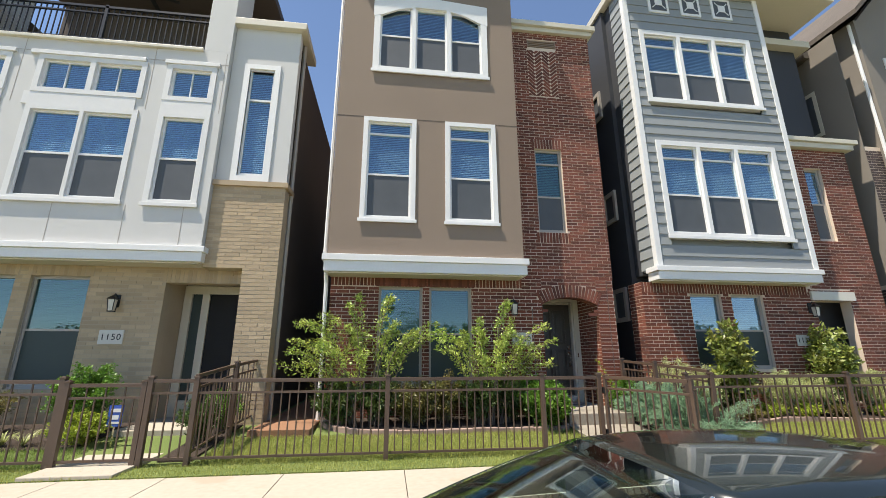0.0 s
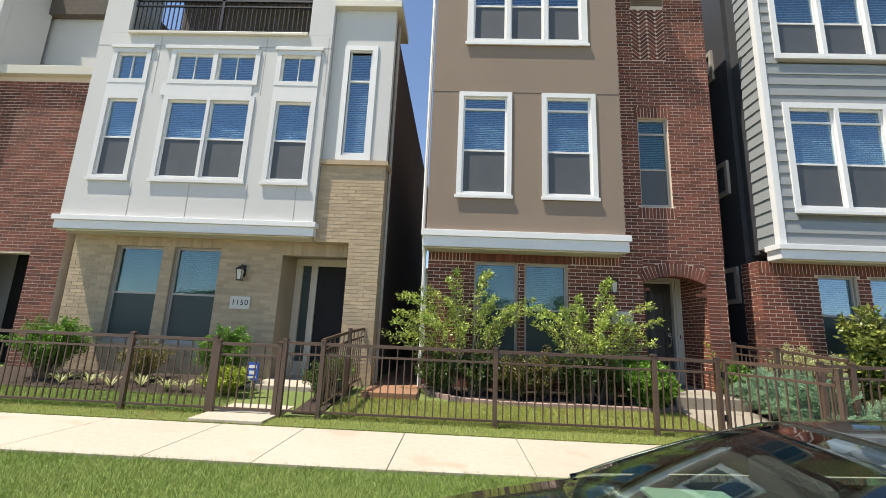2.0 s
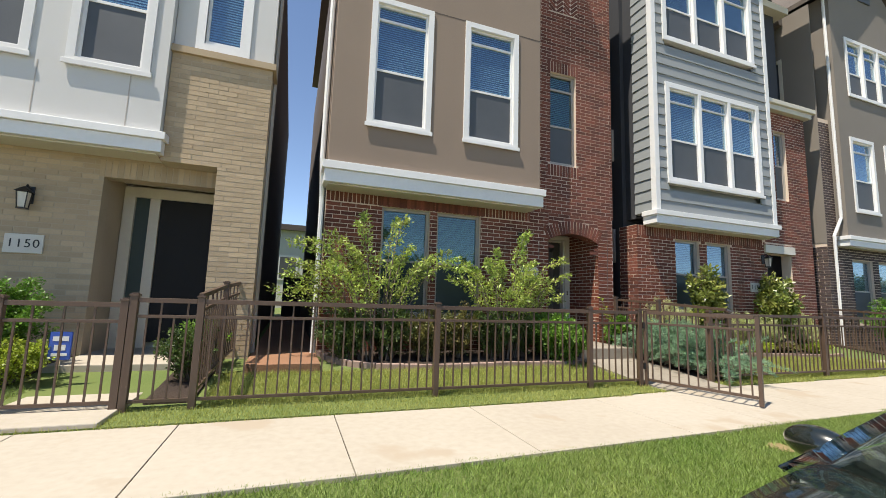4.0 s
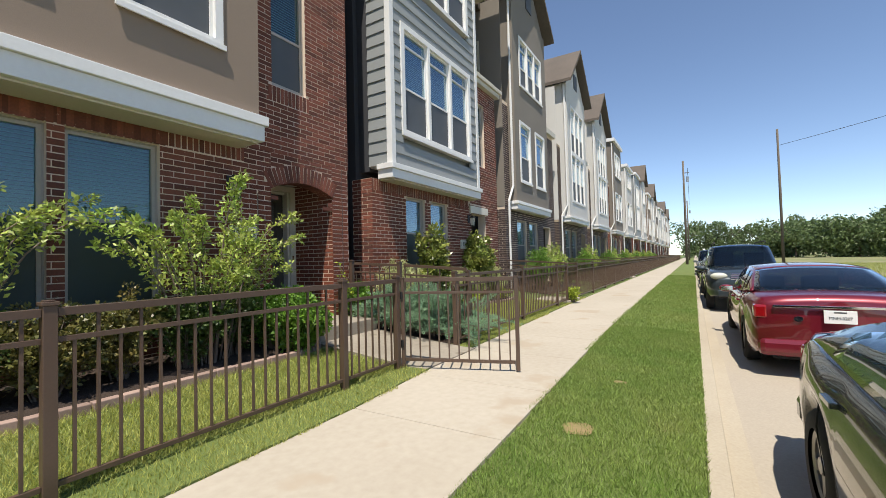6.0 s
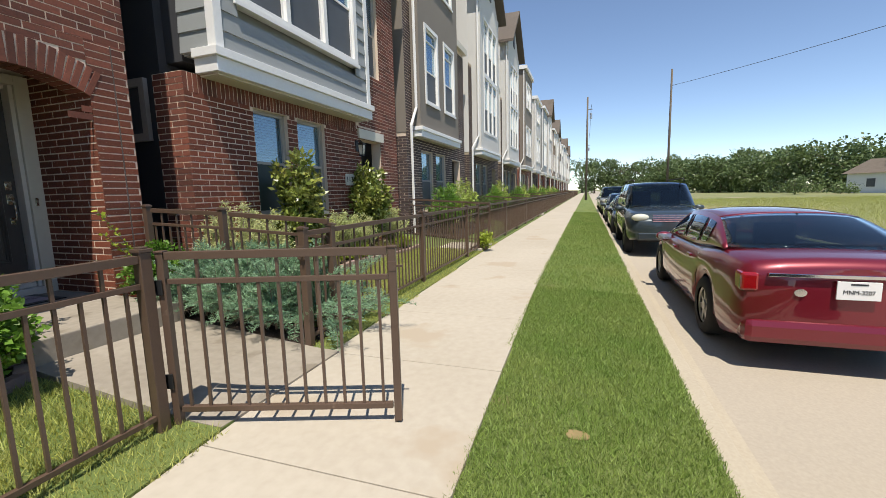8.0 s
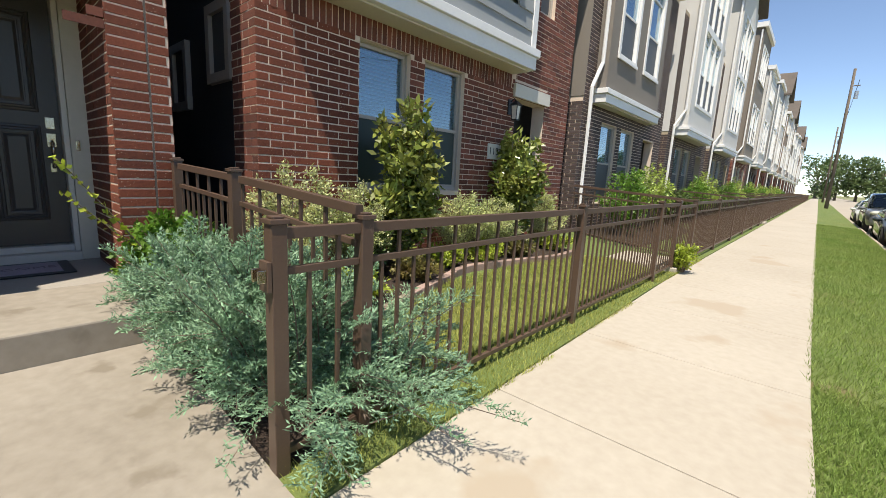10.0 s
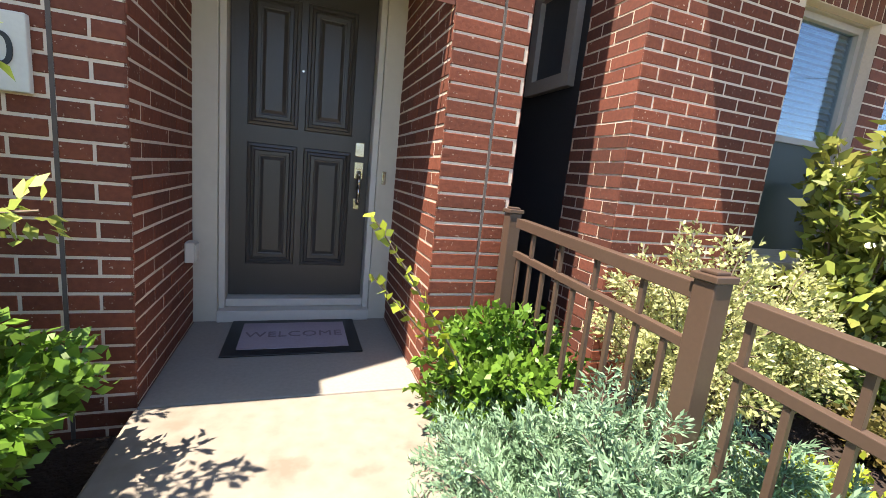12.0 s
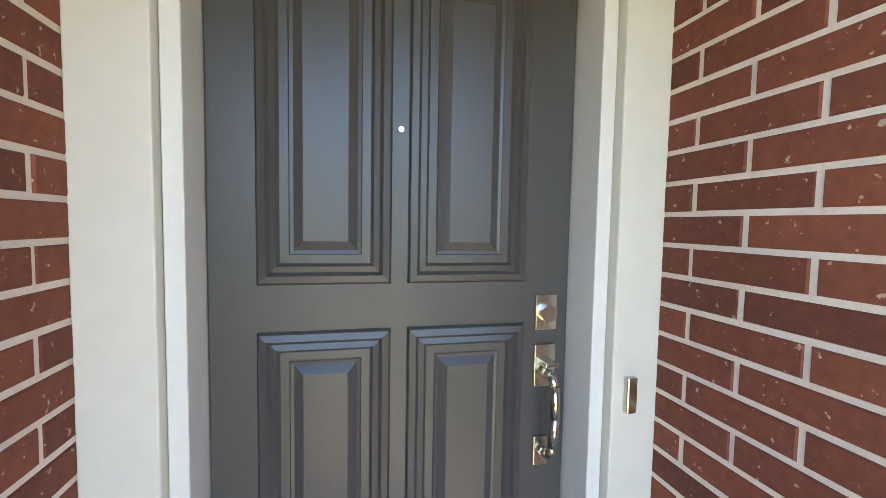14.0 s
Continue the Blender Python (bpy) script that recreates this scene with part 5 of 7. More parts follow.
fence([(-8.4, F, 0.02), (-6.15, F, 0.02), (-3.86, F, 0.02), (-2.60, F, 0.02)], "bronze metal picket fence before the white house yard")
fence([(-2.54, F, 0.02), (-1.63, F, 0.02)], "closed bronze metal gate of the white house", h=0.97)
fence([(-15.4, F, 0.02), (-13.0, F, 0.02), (-10.7, F, 0.02), (-8.4, F, 0.02)], "bronze metal picket fence before a brick house", joined=True, posts_at_ends=(True, False))
fence([(13.40, F, 0.02), (15.7, F, 0.02), (18.0, F, 0.02), (20.3, F, 0.02)], "bronze metal picket fence before the taupe house", joined=True)
fence([(12.25, F, 0.02), (13.40, F, 0.02)], "closed bronze metal gate of the grey house", joined=True, posts_at_ends=(False, False), h=0.98)
for k in range(15):
    x = 20.3 + 7.0 * k
    fence([(x, F, 0.02), (x + 2.33, F, 0.02), (x + 4.66, F, 0.02), (x + 7.0, F, 0.02)], "bronze metal picket fence along the row", joined=True, posts_at_ends=(False, True))
    fence([(x, F + 0.04, 0.05), (x, 9.1, 0.2)], "bronze metal side fence between two yards", joined=True, posts_at_ends=(False, False))
fence([(13.40, F + 0.04, 0.05), (13.55, 9.1, 0.2)], "bronze metal side fence between two yards", joined=True, posts_at_ends=(False, False))


def open_gate():
    hx, hy, ex, ey = 4.66, F, 5.10, 5.41
    L = math.hypot(ex - hx, ey - hy)
    root = thing("gate", "open bronze metal picket gate swung out over the pavement", "gate", (hx, hy, 0.0))
    root.rotation_euler = (0, 0, math.atan2(ey - hy, ex - hx))
    h = 1.045
    for x, nm in ((0.03, "hinge_stile"), (L - 0.03, "latch_stile")):
        boxes(nm, [(x - 0.022, x + 0.022, -0.022, 0.022, 0.012, h + 0.02)], M_FENCE, root, "", 0.003)
        boxes("post_cap", [(x - 0.027, x + 0.027, -0.027, 0.027, h + 0.02, h + 0.032)], M_FENCE, root, "", 0.003)
    for z0, z1, w in ((h - 0.02, h + 0.025, 0.022), (h - 0.165, h - 0.135, 0.014), (0.09, 0.125, 0.016)):
        boxes("rail", [(0.06, L - 0.06, -w, w, z0, z1)], M_FENCE, root, "", 0.002)
    n = 12
    for k in range(1, n):
        x = L * k / n
        boxes("picket", [(x - 0.008, x + 0.008, -0.008, 0.008, 0.125, (h - 0.02 if k % 2 == 0 else h - 0.165))], M_FENCE, root)
    boxes("latch_bar", [(L - 0.01, L + 0.03, -0.007, 0.007, 0.95, 0.962), (L - 0.052, L - 0.007, -0.026, -0.022, 0.93, 0.985)], M_FENCE, root, "bronze latch with a striker bar", 0.002)
    for z in (0.25, 0.82):
        boxes("hinge", [(-0.05, 0.04, -0.036, -0.029, z, z + 0.09)], M_BLACK, root, "black gate hinge", 0.002)


open_gate()
rc = thing("latch_receiver", "bronze gate latch receiver on the fence post", "latch", (5.955, F, 0.88))
boxes("receiver_plate", [(-0.018, 0.0, -0.035, 0.035, -0.06, 0.06)], M_FENCE, rc, "", 0.002)
boxes("receiver_fork", [(-0.05, -0.018, -0.03, -0.018, -0.02, 0.03), (-0.05, -0.018, 0.018, 0.03, -0.02, 0.03)], M_METAL, rc, "worn metal fork", 0.002)

# ---- parked vehicles ----
M_TYRE = mat("tyre_rubber", (0.02, 0.02, 0.02), (0.035, 0.033, 0.03), 0.85, 60, 5, 0.3)
M_RIM = mat("alloy_wheel", (0.50, 0.49, 0.47), (0.42, 0.41, 0.40), 0.35, 30, 5, 0.05, metal=0.8)
M_CHROME = mat("chrome", (0.75, 0.75, 0.75), None, 0.1, 20, 2, 0, metal=1.0)
M_TAIL = mat("red_lamp_lens", (0.34, 0.006, 0.008), (0.20, 0.004, 0.006), 0.12, 60, 4, 0.2, coat=0.8)
M_HEAD = mat("clear_lamp_lens", (0.62, 0.62, 0.52), (0.50, 0.50, 0.42), 0.12, 40, 4, 0.1, coat=0.8)
M_INT = mat("dark_car_interior", (0.03, 0.03, 0.032), None, 0.8, 30, 3, 0.1)
M_UNDER = mat("matte_black_trim", (0.018, 0.018, 0.018), None, 0.7, 30, 3, 0.1)


def paint(name, c, coat=1.0, rough=0.35, metal=0.3):
    return mat(name, c, tuple(v * 0.9 for v in c), rough, 300, 1.0, 0.0, metal=metal, coat=coat)


def grid_mesh(name, rows, material, parent, label="", smooth=True, thick=0.0, mirror=False):
    verts = [p for r in rows for p in r]
    n = len(rows[0])
    faces = [(i * n + j, i * n + j + 1, (i + 1) * n + j + 1, (i + 1) * n + j) for i in range(len(rows) - 1) for j in range(n - 1)]
    if mirror:
        k = len(verts)
        verts += [(x, -y, z) for x, y, z in verts]
        faces += [tuple(k + v for v in f[::-1]) for f in faces]
    me = bpy.data.meshes.new(name)
    me.from_pydata(verts, [], faces)
    me.materials.append(material)
    bm = bmesh.new()
    bm.from_mesh(me)
    bmesh.ops.remove_doubles(bm, verts=bm.verts[:], dist=0.0005)
    bmesh.ops.recalc_face_normals(bm, faces=bm.faces[:])
    bm.to_mesh(me), bm.free()
    if smooth:
        me.polygons.foreach_set("use_smooth", [True] * len(me.polygons))
    ob = new(name, me)
    ob.parent = parent
    if thick:
        so = ob.modifiers.new("thickness", "SOLIDIFY")
        so.thickness, so.offset = thick, -1
    return tagged(ob, label)


def curve(keys, x):
    xs, ys = [k[0] for k in keys], [k[1] for k in keys]
    if x <= xs[0]:
        return ys[0]
    for i in range(len(xs) - 1):
        if x <= xs[i + 1]:
            t = (x - xs[i]) / (xs[i + 1] - xs[i])
            m0 = (ys[i + 1] - ys[max(i - 1, 0)]) / (xs[i + 1] - xs[max(i - 1, 0)])
            m1 = (ys[min(i + 2, len(xs) - 1)] - ys[i]) / (xs[min(i + 2, len(xs) - 1)] - xs[i])
            h = xs[i + 1] - xs[i]
            return (2 * t ** 3 - 3 * t * t + 1) * ys[i] + (t ** 3 - 2 * t * t + t) * h * m0 + (3 * t * t - 2 * t ** 3) * ys[i + 1] + (t ** 3 - t * t) * h * m1
    return ys[-1]


def wheel(parent, x, y, r, w, side, spokes=5):
    bm = bmesh.new()
    prof = [(r * 0.62, -w / 2), (r * 0.9, -w / 2), (r * 0.98, -w * 0.38), (r, -w * 0.25), (r, w * 0.25), (r * 0.98, w * 0.38), (r * 0.9, w / 2), (r * 0.62, w / 2)]
    seg = 36
    rings = [[bm.verts.new((x + p * math.cos(2 * math.pi * k / seg), y + q, r + p * math.sin(2 * math.pi * k / seg))) for p, q in prof] for k in range(seg)]
    for k in range(seg):
        a, b = rings[k], rings[(k + 1) % seg]
        for j in range(len(prof) - 1):
            bm.faces.new((a[j], a[j + 1], b[j + 1], b[j]))
    tyre = done("tyre", bm, M_TYRE, parent, "", smooth=True)
    bm = bmesh.new()
    yo = y + side * w * 0.36
    bmesh.ops.create_cone(bm, cap_ends=True, segments=24, radius1=r * 0.61, radius2=r * 0.61, depth=0.02, matrix=Matrix.Translation((x, y, r)) @ Matrix.Rotation(radians(90), 4, "X"))
    done("brake_disc", bm, M_UNDER, tyre)
    bm = bmesh.new()
    ring = [(r * 0.64, 0.0), (r * 0.60, 0.012), (r * 0.55, 0.0), (r * 0.56, -0.05), (r * 0.63, -0.06)]
    rr = [[bm.verts.new((x + p * math.cos(2 * math.pi * k / seg), yo + side * q, r + p * math.sin(2 * math.pi * k / seg))) for p, q in ring] for k in range(seg)]
    for k in range(seg):
        a, b = rr[k], rr[(k + 1) % seg]
        for j in range(len(ring)):
            bm.faces.new((a[j], a[(j + 1) % len(ring)], b[(j + 1) % len(ring)], b[j]))
    for s in range(spokes):
        an = 2 * math.pi * s / spokes + 0.3
        m = Matrix.Translation((x, yo - side * 0.012, r)) @ Matrix.Rotation(an, 4, "Y")
        vs = box(bm, 0.02, r * 0.58, -0.012, 0.012, -0.030, 0.030, m)
    bmesh.ops.create_cone(bm, cap_ends=True, segments=16, radius1=r * 0.18, radius2=r * 0.15, depth=0.035, matrix=Matrix.Translation((x, yo - side * 0.005, r)) @ Matrix.Rotation(radians(90), 4, "X"))
    done("rim", bm, M_RIM, tyre, "silver alloy rim")


def car(label, at, heading, L, W, H, spec, body_m, plate="", group="parked cars", detail=True, glass=None):
    """A vehicle whose nose points along heading (degrees); x runs from the rear (0) to the nose (L)."""
    root = thing("car", label, "car", at, group)
    root.rotation_euler = (0, 0, radians(heading))
    wr, r, fw, rw = spec["wheel"], spec["wheel"], spec["front"], spec["rear"]
    deck, plan, low = spec["deck"], spec["plan"], spec["low"]
    hx = L / 2
    glass = glass or M_CARGLASS
    rows = []
    n = 72 if detail else 40
    for i in range(n + 1):
        x = L * i / n
        zt, hw, zb = curve(deck, x), curve(plan, x) * W / 2, low
        for c in (fw, rw):
            d = abs(x - c)
            if d < r * 1.16:
                zb = max(zb, r * 0.95 + math.sqrt((r * 1.16) ** 2 - d * d) - r * 0.02)
        end = curve(spec["endlow"], x)
        zb = max(zb, end)
        zb = min(zb, zt - 0.16)
        sh = zt - spec.get("crease", 0.10)
        mid = zb + (sh - zb) * 0.5
        rows.append([(x - hx, hw * 0.93, zb), (x - hx, hw * 0.985, zb + (sh - zb) * 0.18), (x - hx, hw, mid), (x - hx, hw * 0.985, sh - (sh - zb) * 0.18), (x - hx, hw * 0.95, sh), (x - hx, hw * 0.87, zt - 0.02), (x - hx, hw * 0.60, zt + 0.005), (x - hx, hw * 0.3, zt + 0.018), (x - hx, 0.0, zt + 0.022)])
    rows.insert(0, [(rows[0][0][0], 0.0, v[2]) for v in rows[0]])
    rows.append([(rows[-1][0][0], 0.0, v[2]) for v in rows[-1]])
    body = grid_mesh("body", rows, body_m, root, spec.get("bodylabel", ""), mirror=True)
    bm = bmesh.new()
    box(bm, -hx + 0.35, hx - 0.35, -W * 0.34, W * 0.34, low - 0.05, low + 0.25)
    done("underbody", bm, M_UNDER, root)
    for c in (fw, rw):
        for s in (1, -1):
            wheel(root, c - hx, s * (W / 2 - 0.12), r, 0.21, s, spec.get("spokes", 5))
    # greenhouse
    cx, hd, rh, rb = spec["cowl"] - hx, spec["header"] - hx, spec["rear_header"] - hx, spec["rear_base"] - hx
    zc, zr, zrb = curve(deck, spec["cowl"]) + 0.01, H, curve(deck, spec["rear_base"]) + 0.01
    wb, wt = W / 2 * 0.90, W / 2 * spec.get("tumble", 0.66)

    def across(x, w, z, bow, crown, k=10):
        return [(x - bow * (abs(t) ** 2), w * t, z - crown * (abs(t) ** 2.4)) for t in [-1 + 2 * j / k for j in range(k + 1)]]

    cowl, head = across(cx + 0.16, wb, zc - 0.02, 0.20, 0.0), across(hd, wt, zr - 0.03, 0.10, 0.05)
    rhead, rbase = across(rh, wt, zr - 0.035, -0.05, 0.05), across(rb - 0.08, wb * 0.95, zrb, -0.14, 0.0)

    def blend(a, b, t, lift=0.0):
        return [(p[0] + (q[0] - p[0]) * t, p[1] + (q[1] - p[1]) * t, p[2] + (q[2] - p[2]) * t + lift * 4 * t * (1 - t)) for p, q in zip(a, b)]

    roof_rows = [blend(head, rhead, t / 14, spec.get("roof_crown", 0.035)) for t in range(15)]
    grid_mesh("roof", roof_rows, body_m, root, "glossy roof", thick=0.02)
    grid_mesh("windshield", [blend(cowl, head, t / 8, 0.02) for t in range(9)], glass, root, "raked windshield", thick=0.006).visible_shadow = False
    grid_mesh("rear_window", [blend(rbase, rhead, t / 8, 0.02) for t in range(9)], glass, root, "sloping rear window", thick=0.006)
    for s in (0, -1):
        edge_t = [p[s] for p in ([cowl] + [blend(cowl, head, t / 6, 0.02) for t in range(1, 6)] + roof_rows + [blend(rhead, rbase, t / 6, 0.02) for t in range(1, 6)] + [rbase])]
        zb_line = [(q[0], (1 if s == -1 else -1) * wb * 1.0, curve(deck, q[0] + hx) - 0.01) for q in edge_t]
        sgn = 1 if s == -1 else -1
        grid_mesh("side_frame", [[e, tuple((e[k] + b[k]) / 2 + (0.012 * sgn if k == 1 else 0) for k in range(3)), b] for e, b in zip(edge_t, zb_line)], body_m, root, "roof pillars", thick=0.015)
        # side windows
        cuts = spec["panes"]
        for a, b in zip(cuts, cuts[1:]):
            strip = []
            for k in range(9):
                x = a + 0.03 + (b - a - 0.06) * k / 8 - hx
                for e0, e1 in zip(edge_t, edge_t[1:]):
                    lo_x, hi_x = sorted((e0[0], e1[0]))
                    if lo_x <= x <= hi_x and hi_x > lo_x:
                        t = (x - e0[0]) / (e1[0] - e0[0])
                        top = tuple(e0[j] + (e1[j] - e0[j]) * t for j in range(3))
                        bot = (x, sgn * wb, curve(deck, x + hx) - 0.01)
                        f0, f1 = 0.10, max(0.12, 1 - 0.055 / max(top[2] - bot[2], 0.06))
                        if f1 > 0.3:
                            strip.append([(x, bot[1] + (top[1] - bot[1]) * f + sgn * (0.012 * 4 * f * (1 - f) + 0.010), bot[2] + (top[2] - bot[2]) * f) for f in (f0, (f0 + f1) / 2, f1)])
                        break
            if len(strip) > 1:
                grid_mesh("side_window", strip, M_CARGLASS, root, "tinted side window", thick=0.004)
        boxes("door_handle", [(c - hx - 0.09, c - hx + 0.09, sgn * (W / 2 * 0.97), sgn * (W / 2 * 0.97) + sgn * 0.035, curve(deck, c) - 0.17, curve(deck, c) - 0.14) for c in spec.get("handles", ())][:1] or [(0, 0.01, 0, 0.01, 0.3, 0.31)], spec.get("handle_m", body_m), root, "", 0.004)
        for c in spec.get("handles", ())[1:]:
            boxes("door_handle", [(c - hx - 0.09, c - hx + 0.09, sgn * (W / 2 * 0.97), sgn * (W / 2 * 0.97) + sgn * 0.035, curve(deck, c) - 0.17, curve(deck, c) - 0.14)], spec.get("handle_m", body_m), root, "", 0.004)
        mx = spec["mirror"] - hx
        bm = bmesh.new()
        bmesh.ops.create_uvsphere(bm, u_segments=20, v_segments=12, radius=1.0, matrix=Matrix.Translation((mx, sgn * (W / 2 + 0.05), curve(deck, spec["mirror"]) - 0.05)) @ Matrix.Diagonal((0.075, 0.13, 0.075, 1)))
        box(bm, mx - 0.03, mx + 0.05, min(sgn * (W / 2 * 0.88), sgn * (W / 2 + 0.03)), max(sgn * (W / 2 * 0.88), sgn * (W / 2 + 0.03)), curve(deck, spec["mirror"]) - 0.09, curve(deck, spec["mirror"]) - 0.05)
        done("side_mirror", bm, spec.get("mirror_m", body_m), root, "rounded side mirror", smooth=True)
        boxes("mirror_glass", [(mx - 0.078, mx - 0.070, sgn * (W / 2 + 0.05) - 0.10, sgn * (W / 2 + 0.05) + 0.10, curve(deck, spec["mirror"]) - 0.095, curve(deck, spec["mirror"]) - 0.005)], M_CHROME, root, "mirror glass")
        # door seams
        seams = [(x - hx - 0.004, x - hx + 0.004) for x in spec.get("seams", ())]
        if seams and detail:
            for q in seams:
                bm = bmesh.new()
                tube(bm, [(q[0], sgn * (W / 2 * 0.972), low + 0.12), (q[0], sgn * (W / 2 * 1.0 + 0.001), (low + curve(deck, q[0] + hx)) / 2), (q[0], sgn * (W / 2 * 0.965), curve(deck, q[0] + hx) - 0.12)], 0.004, sides=4)
                done("door_seam", bm, M_UNDER, root)
        # lamps
        for nm, x, m_ in (("headlight", L - 0.10, M_HEAD), ("taillight", 0.10, M_TAIL)):
            zz = spec["lamp_z"][0 if nm == "headlight" else 1]
            hw = curve(plan, x) * W / 2
            bm = bmesh.new()
            lw, lh = spec.get("lamp_size", (0.20, 0.075))
            if nm == "taillight":
                tz_, tl, tw_, tp = zz, spec.get("tail_l", 0.16), spec.get("tail_w", 0.16), spec.get("tail_h", 0.06)
                ya, yb = sorted((sgn * (hw * 0.99 + 0.004), sgn * (hw - tw_)))
                boxes(nm, [(-hx - 0.012, -hx + tl, ya, yb, tz_ - tp, tz_ + tp)], m_, root, "red rear lamp", 0.025)
                continue
            bmesh.ops.create_uvsphere(bm, u_segments=20, v_segments=12, radius=1.0, matrix=Matrix.Translation((x - hx, sgn * (hw - lw * 0.85), zz)) @ Matrix.Diagonal((0.10, lw, lh, 1)))
            done(nm, bm, m_, root, smooth=True)
    boxes("bumper", [(hx - 0.14, hx + 0.015, -W * 0.36, W * 0.36, low + 0.02, low + 0.20)], spec.get("bumper_m", body_m), root, "", 0.03)
    boxes("bumper", [(-hx - 0.035, -hx + 0.20, -W * 0.45, W * 0.45, low + 0.05, low + 0.29)], spec.get("bumper_m", body_m), root, "", 0.07)
    boxes("grille", [(hx - 0.03, hx + 0.012, -0.36, 0.36, spec["lamp_z"][0] - 0.09 + 0.045 * k, spec["lamp_z"][0] - 0.065 + 0.045 * k) for k in range(4)], M_CHROME, root, "chrome barred grille", 0.004)
    if plate:
        pz = spec.get("plate_z", 0.78)
        side = spec.get("plate_x", -hx - 0.035)
        p = boxes("licence_plate", [(side - 0.006, side + 0.006, -0.155, 0.155, pz - 0.078, pz + 0.078)], M_TRIM, root, "white licence plate", 0.002)
        boxes("plate_border", [(side - 0.0085, side - 0.0062, -0.06, 0.06, pz + 0.048, pz + 0.062)], M_INK, p)
        text("plate_letters", plate, 0.05, Matrix.Translation((side - 0.008, 0, pz - 0.014)) @ Matrix.Rotation(radians(-90), 4, "Z") @ Matrix.Rotation(radians(90), 4, "X"), M_INK, p, 0.0012, 0.95)
    boxes("seat", [(0.05, 0.20, -0.62, -0.12, 0.5, H - 0.24)], M_INT, root, "dark seat back", 0.04)
    boxes("seat", [(0.05, 0.20, 0.12, 0.62, 0.5, H - 0.24)], M_INT, root, "dark seat back", 0.04)
    boxes("dashboard", [(cx - 0.45, cx + 0.05, -W * 0.40, W * 0.40, zc - 0.20, zc - 0.06)], M_INT, root, "", 0.03)
    return root


SEDAN = dict(wheel=0.32, front=3.62, rear=0.98, low=0.20, cowl=3.28, header=2.45, rear_header=1.20, rear_base=0.62, mirror=2.77, tumble=0.64,
             deck=[(0, 0.90), (0.10, 0.97), (0.62, 1.00), (1.5, 0.94), (3.0, 0.88), (3.6, 0.80), (4.1, 0.70), (4.40, 0.56)],
             plan=[(0, 0.74), (0.14, 0.88), (0.6, 0.97), (1.4, 1.0), (3.0, 1.0), (3.9, 0.93), (4.2, 0.82), (4.40, 0.60)],
             endlow=[(0, 0.36), (0.3, 0.24), (0.6, 0.2), (3.9, 0.2), (4.2, 0.22), (4.40, 0.30)],
             panes=[1.05, 1.95, 2.95], handles=[1.35, 2.3], seams=[1.12, 2.05, 3.02], lamp_z=(0.60, 0.80), tail_h=0.045, tail_l=0.10, tail_w=0.12)
P_BLACK = paint("black_green_car_paint", (0.010, 0.014, 0.011), metal=0.0, rough=0.25)
black = car("glossy black sedan parked by the kerb, blue tag behind its windshield", (2.60, 2.31, ROAD_Z), 180, 4.40, 1.72, 1.28, SEDAN, P_BLACK, glass=M_CLEARGLASS)
tag = thing("windshield_tag", "small blue diamond tag stuck inside the black sedan windshield", "sticker", (1.92, 1.94, 0.66))
bm = bmesh.new()
box(bm, -0.055, 0.055, -0.002, 0.002, -0.055, 0.055, Matrix.Rotation(radians(-40), 4, "X") @ Matrix.Rotation(radians(45), 4, "Y"))
done("tag_card", bm, mat("blue_card", (0.02, 0.30, 0.55), None, 0.5, 20, 2, 0), tag)
mirr = thing("dash_camera", "small black camera on a mount behind the windshield", "camera", (1.90, 1.98, 0.60))
bm = bmesh.new()
bmesh.ops.create_uvsphere(bm, u_segments=16, v_segments=10, radius=1.0, matrix=Matrix.Translation((0, 0, 0.11)) @ Matrix.Diagonal((0.045, 0.06, 0.035, 1)))
tube(bm, [(0, 0, 0.1), (0.01, 0, 0.0), (0.02, 0, -0.12)], 0.018, 0.03, 8)
done("camera_body", bm, M_UNDER, mirr, smooth=True)
sh = thing("dashboard_cover", "pale green papers on the black sedan dashboard", "paper", (1.92, 2.24, 0.645))
boxes("paper_sheet", [(-0.16, 0.20, -0.42, 0.42, -0.005, 0.01)], mat("pale_green_card", (0.20, 0.29, 0.22), (0.15, 0.23, 0.17), 0.7, 10, 2, 0), sh)

RED = dict(wheel=0.335, front=3.92, rear=1.02, low=0.22, cowl=3.50, header=2.75, rear_header=1.28, rear_base=0.58, mirror=3.15, tumble=0.73,
           deck=[(0, 0.96), (0.06, 1.03), (0.8, 1.06), (1.8, 0.98), (3.3, 0.95), (4.0, 0.88), (4.5, 0.78), (4.85, 0.62)],
           plan=[(0, 0.88), (0.12, 0.95), (0.6, 0.99), (1.6, 1.0), (3.4, 1.0), (4.3, 0.93), (4.65, 0.84), (4.85, 0.62)],
           endlow=[(0, 0.34), (0.3, 0.26), (0.6, 0.22), (4.3, 0.22), (4.6, 0.24), (4.85, 0.30)],
           panes=[1.25, 1.60, 2.35, 3.25], handles=[1.70, 2.65], seams=[1.30, 2.42, 3.40], lamp_z=(0.70, 0.84), lamp_size=(0.17, 0.12), plate_z=0.80, tail_h=0.085, tail_l=0.17, tail_w=0.15, spokes=7)
P_RED = paint("crimson_car_paint", (0.17, 0.004, 0.015), metal=0.35)
red = car("crimson sedan with chrome trunk strip parked along the kerb", (9.66, 2.29, ROAD_Z), 0, 4.85, 1.84, 1.42, RED, P_RED, plate="MNM-3207")
red.scale = (1.025, 0.93, 0.965)
boxes("trunk_trim", [(-2.460, -2.425, -0.66, 0.66, 0.90, 0.93)], M_CHROME, red, "chrome strip", 0.003)
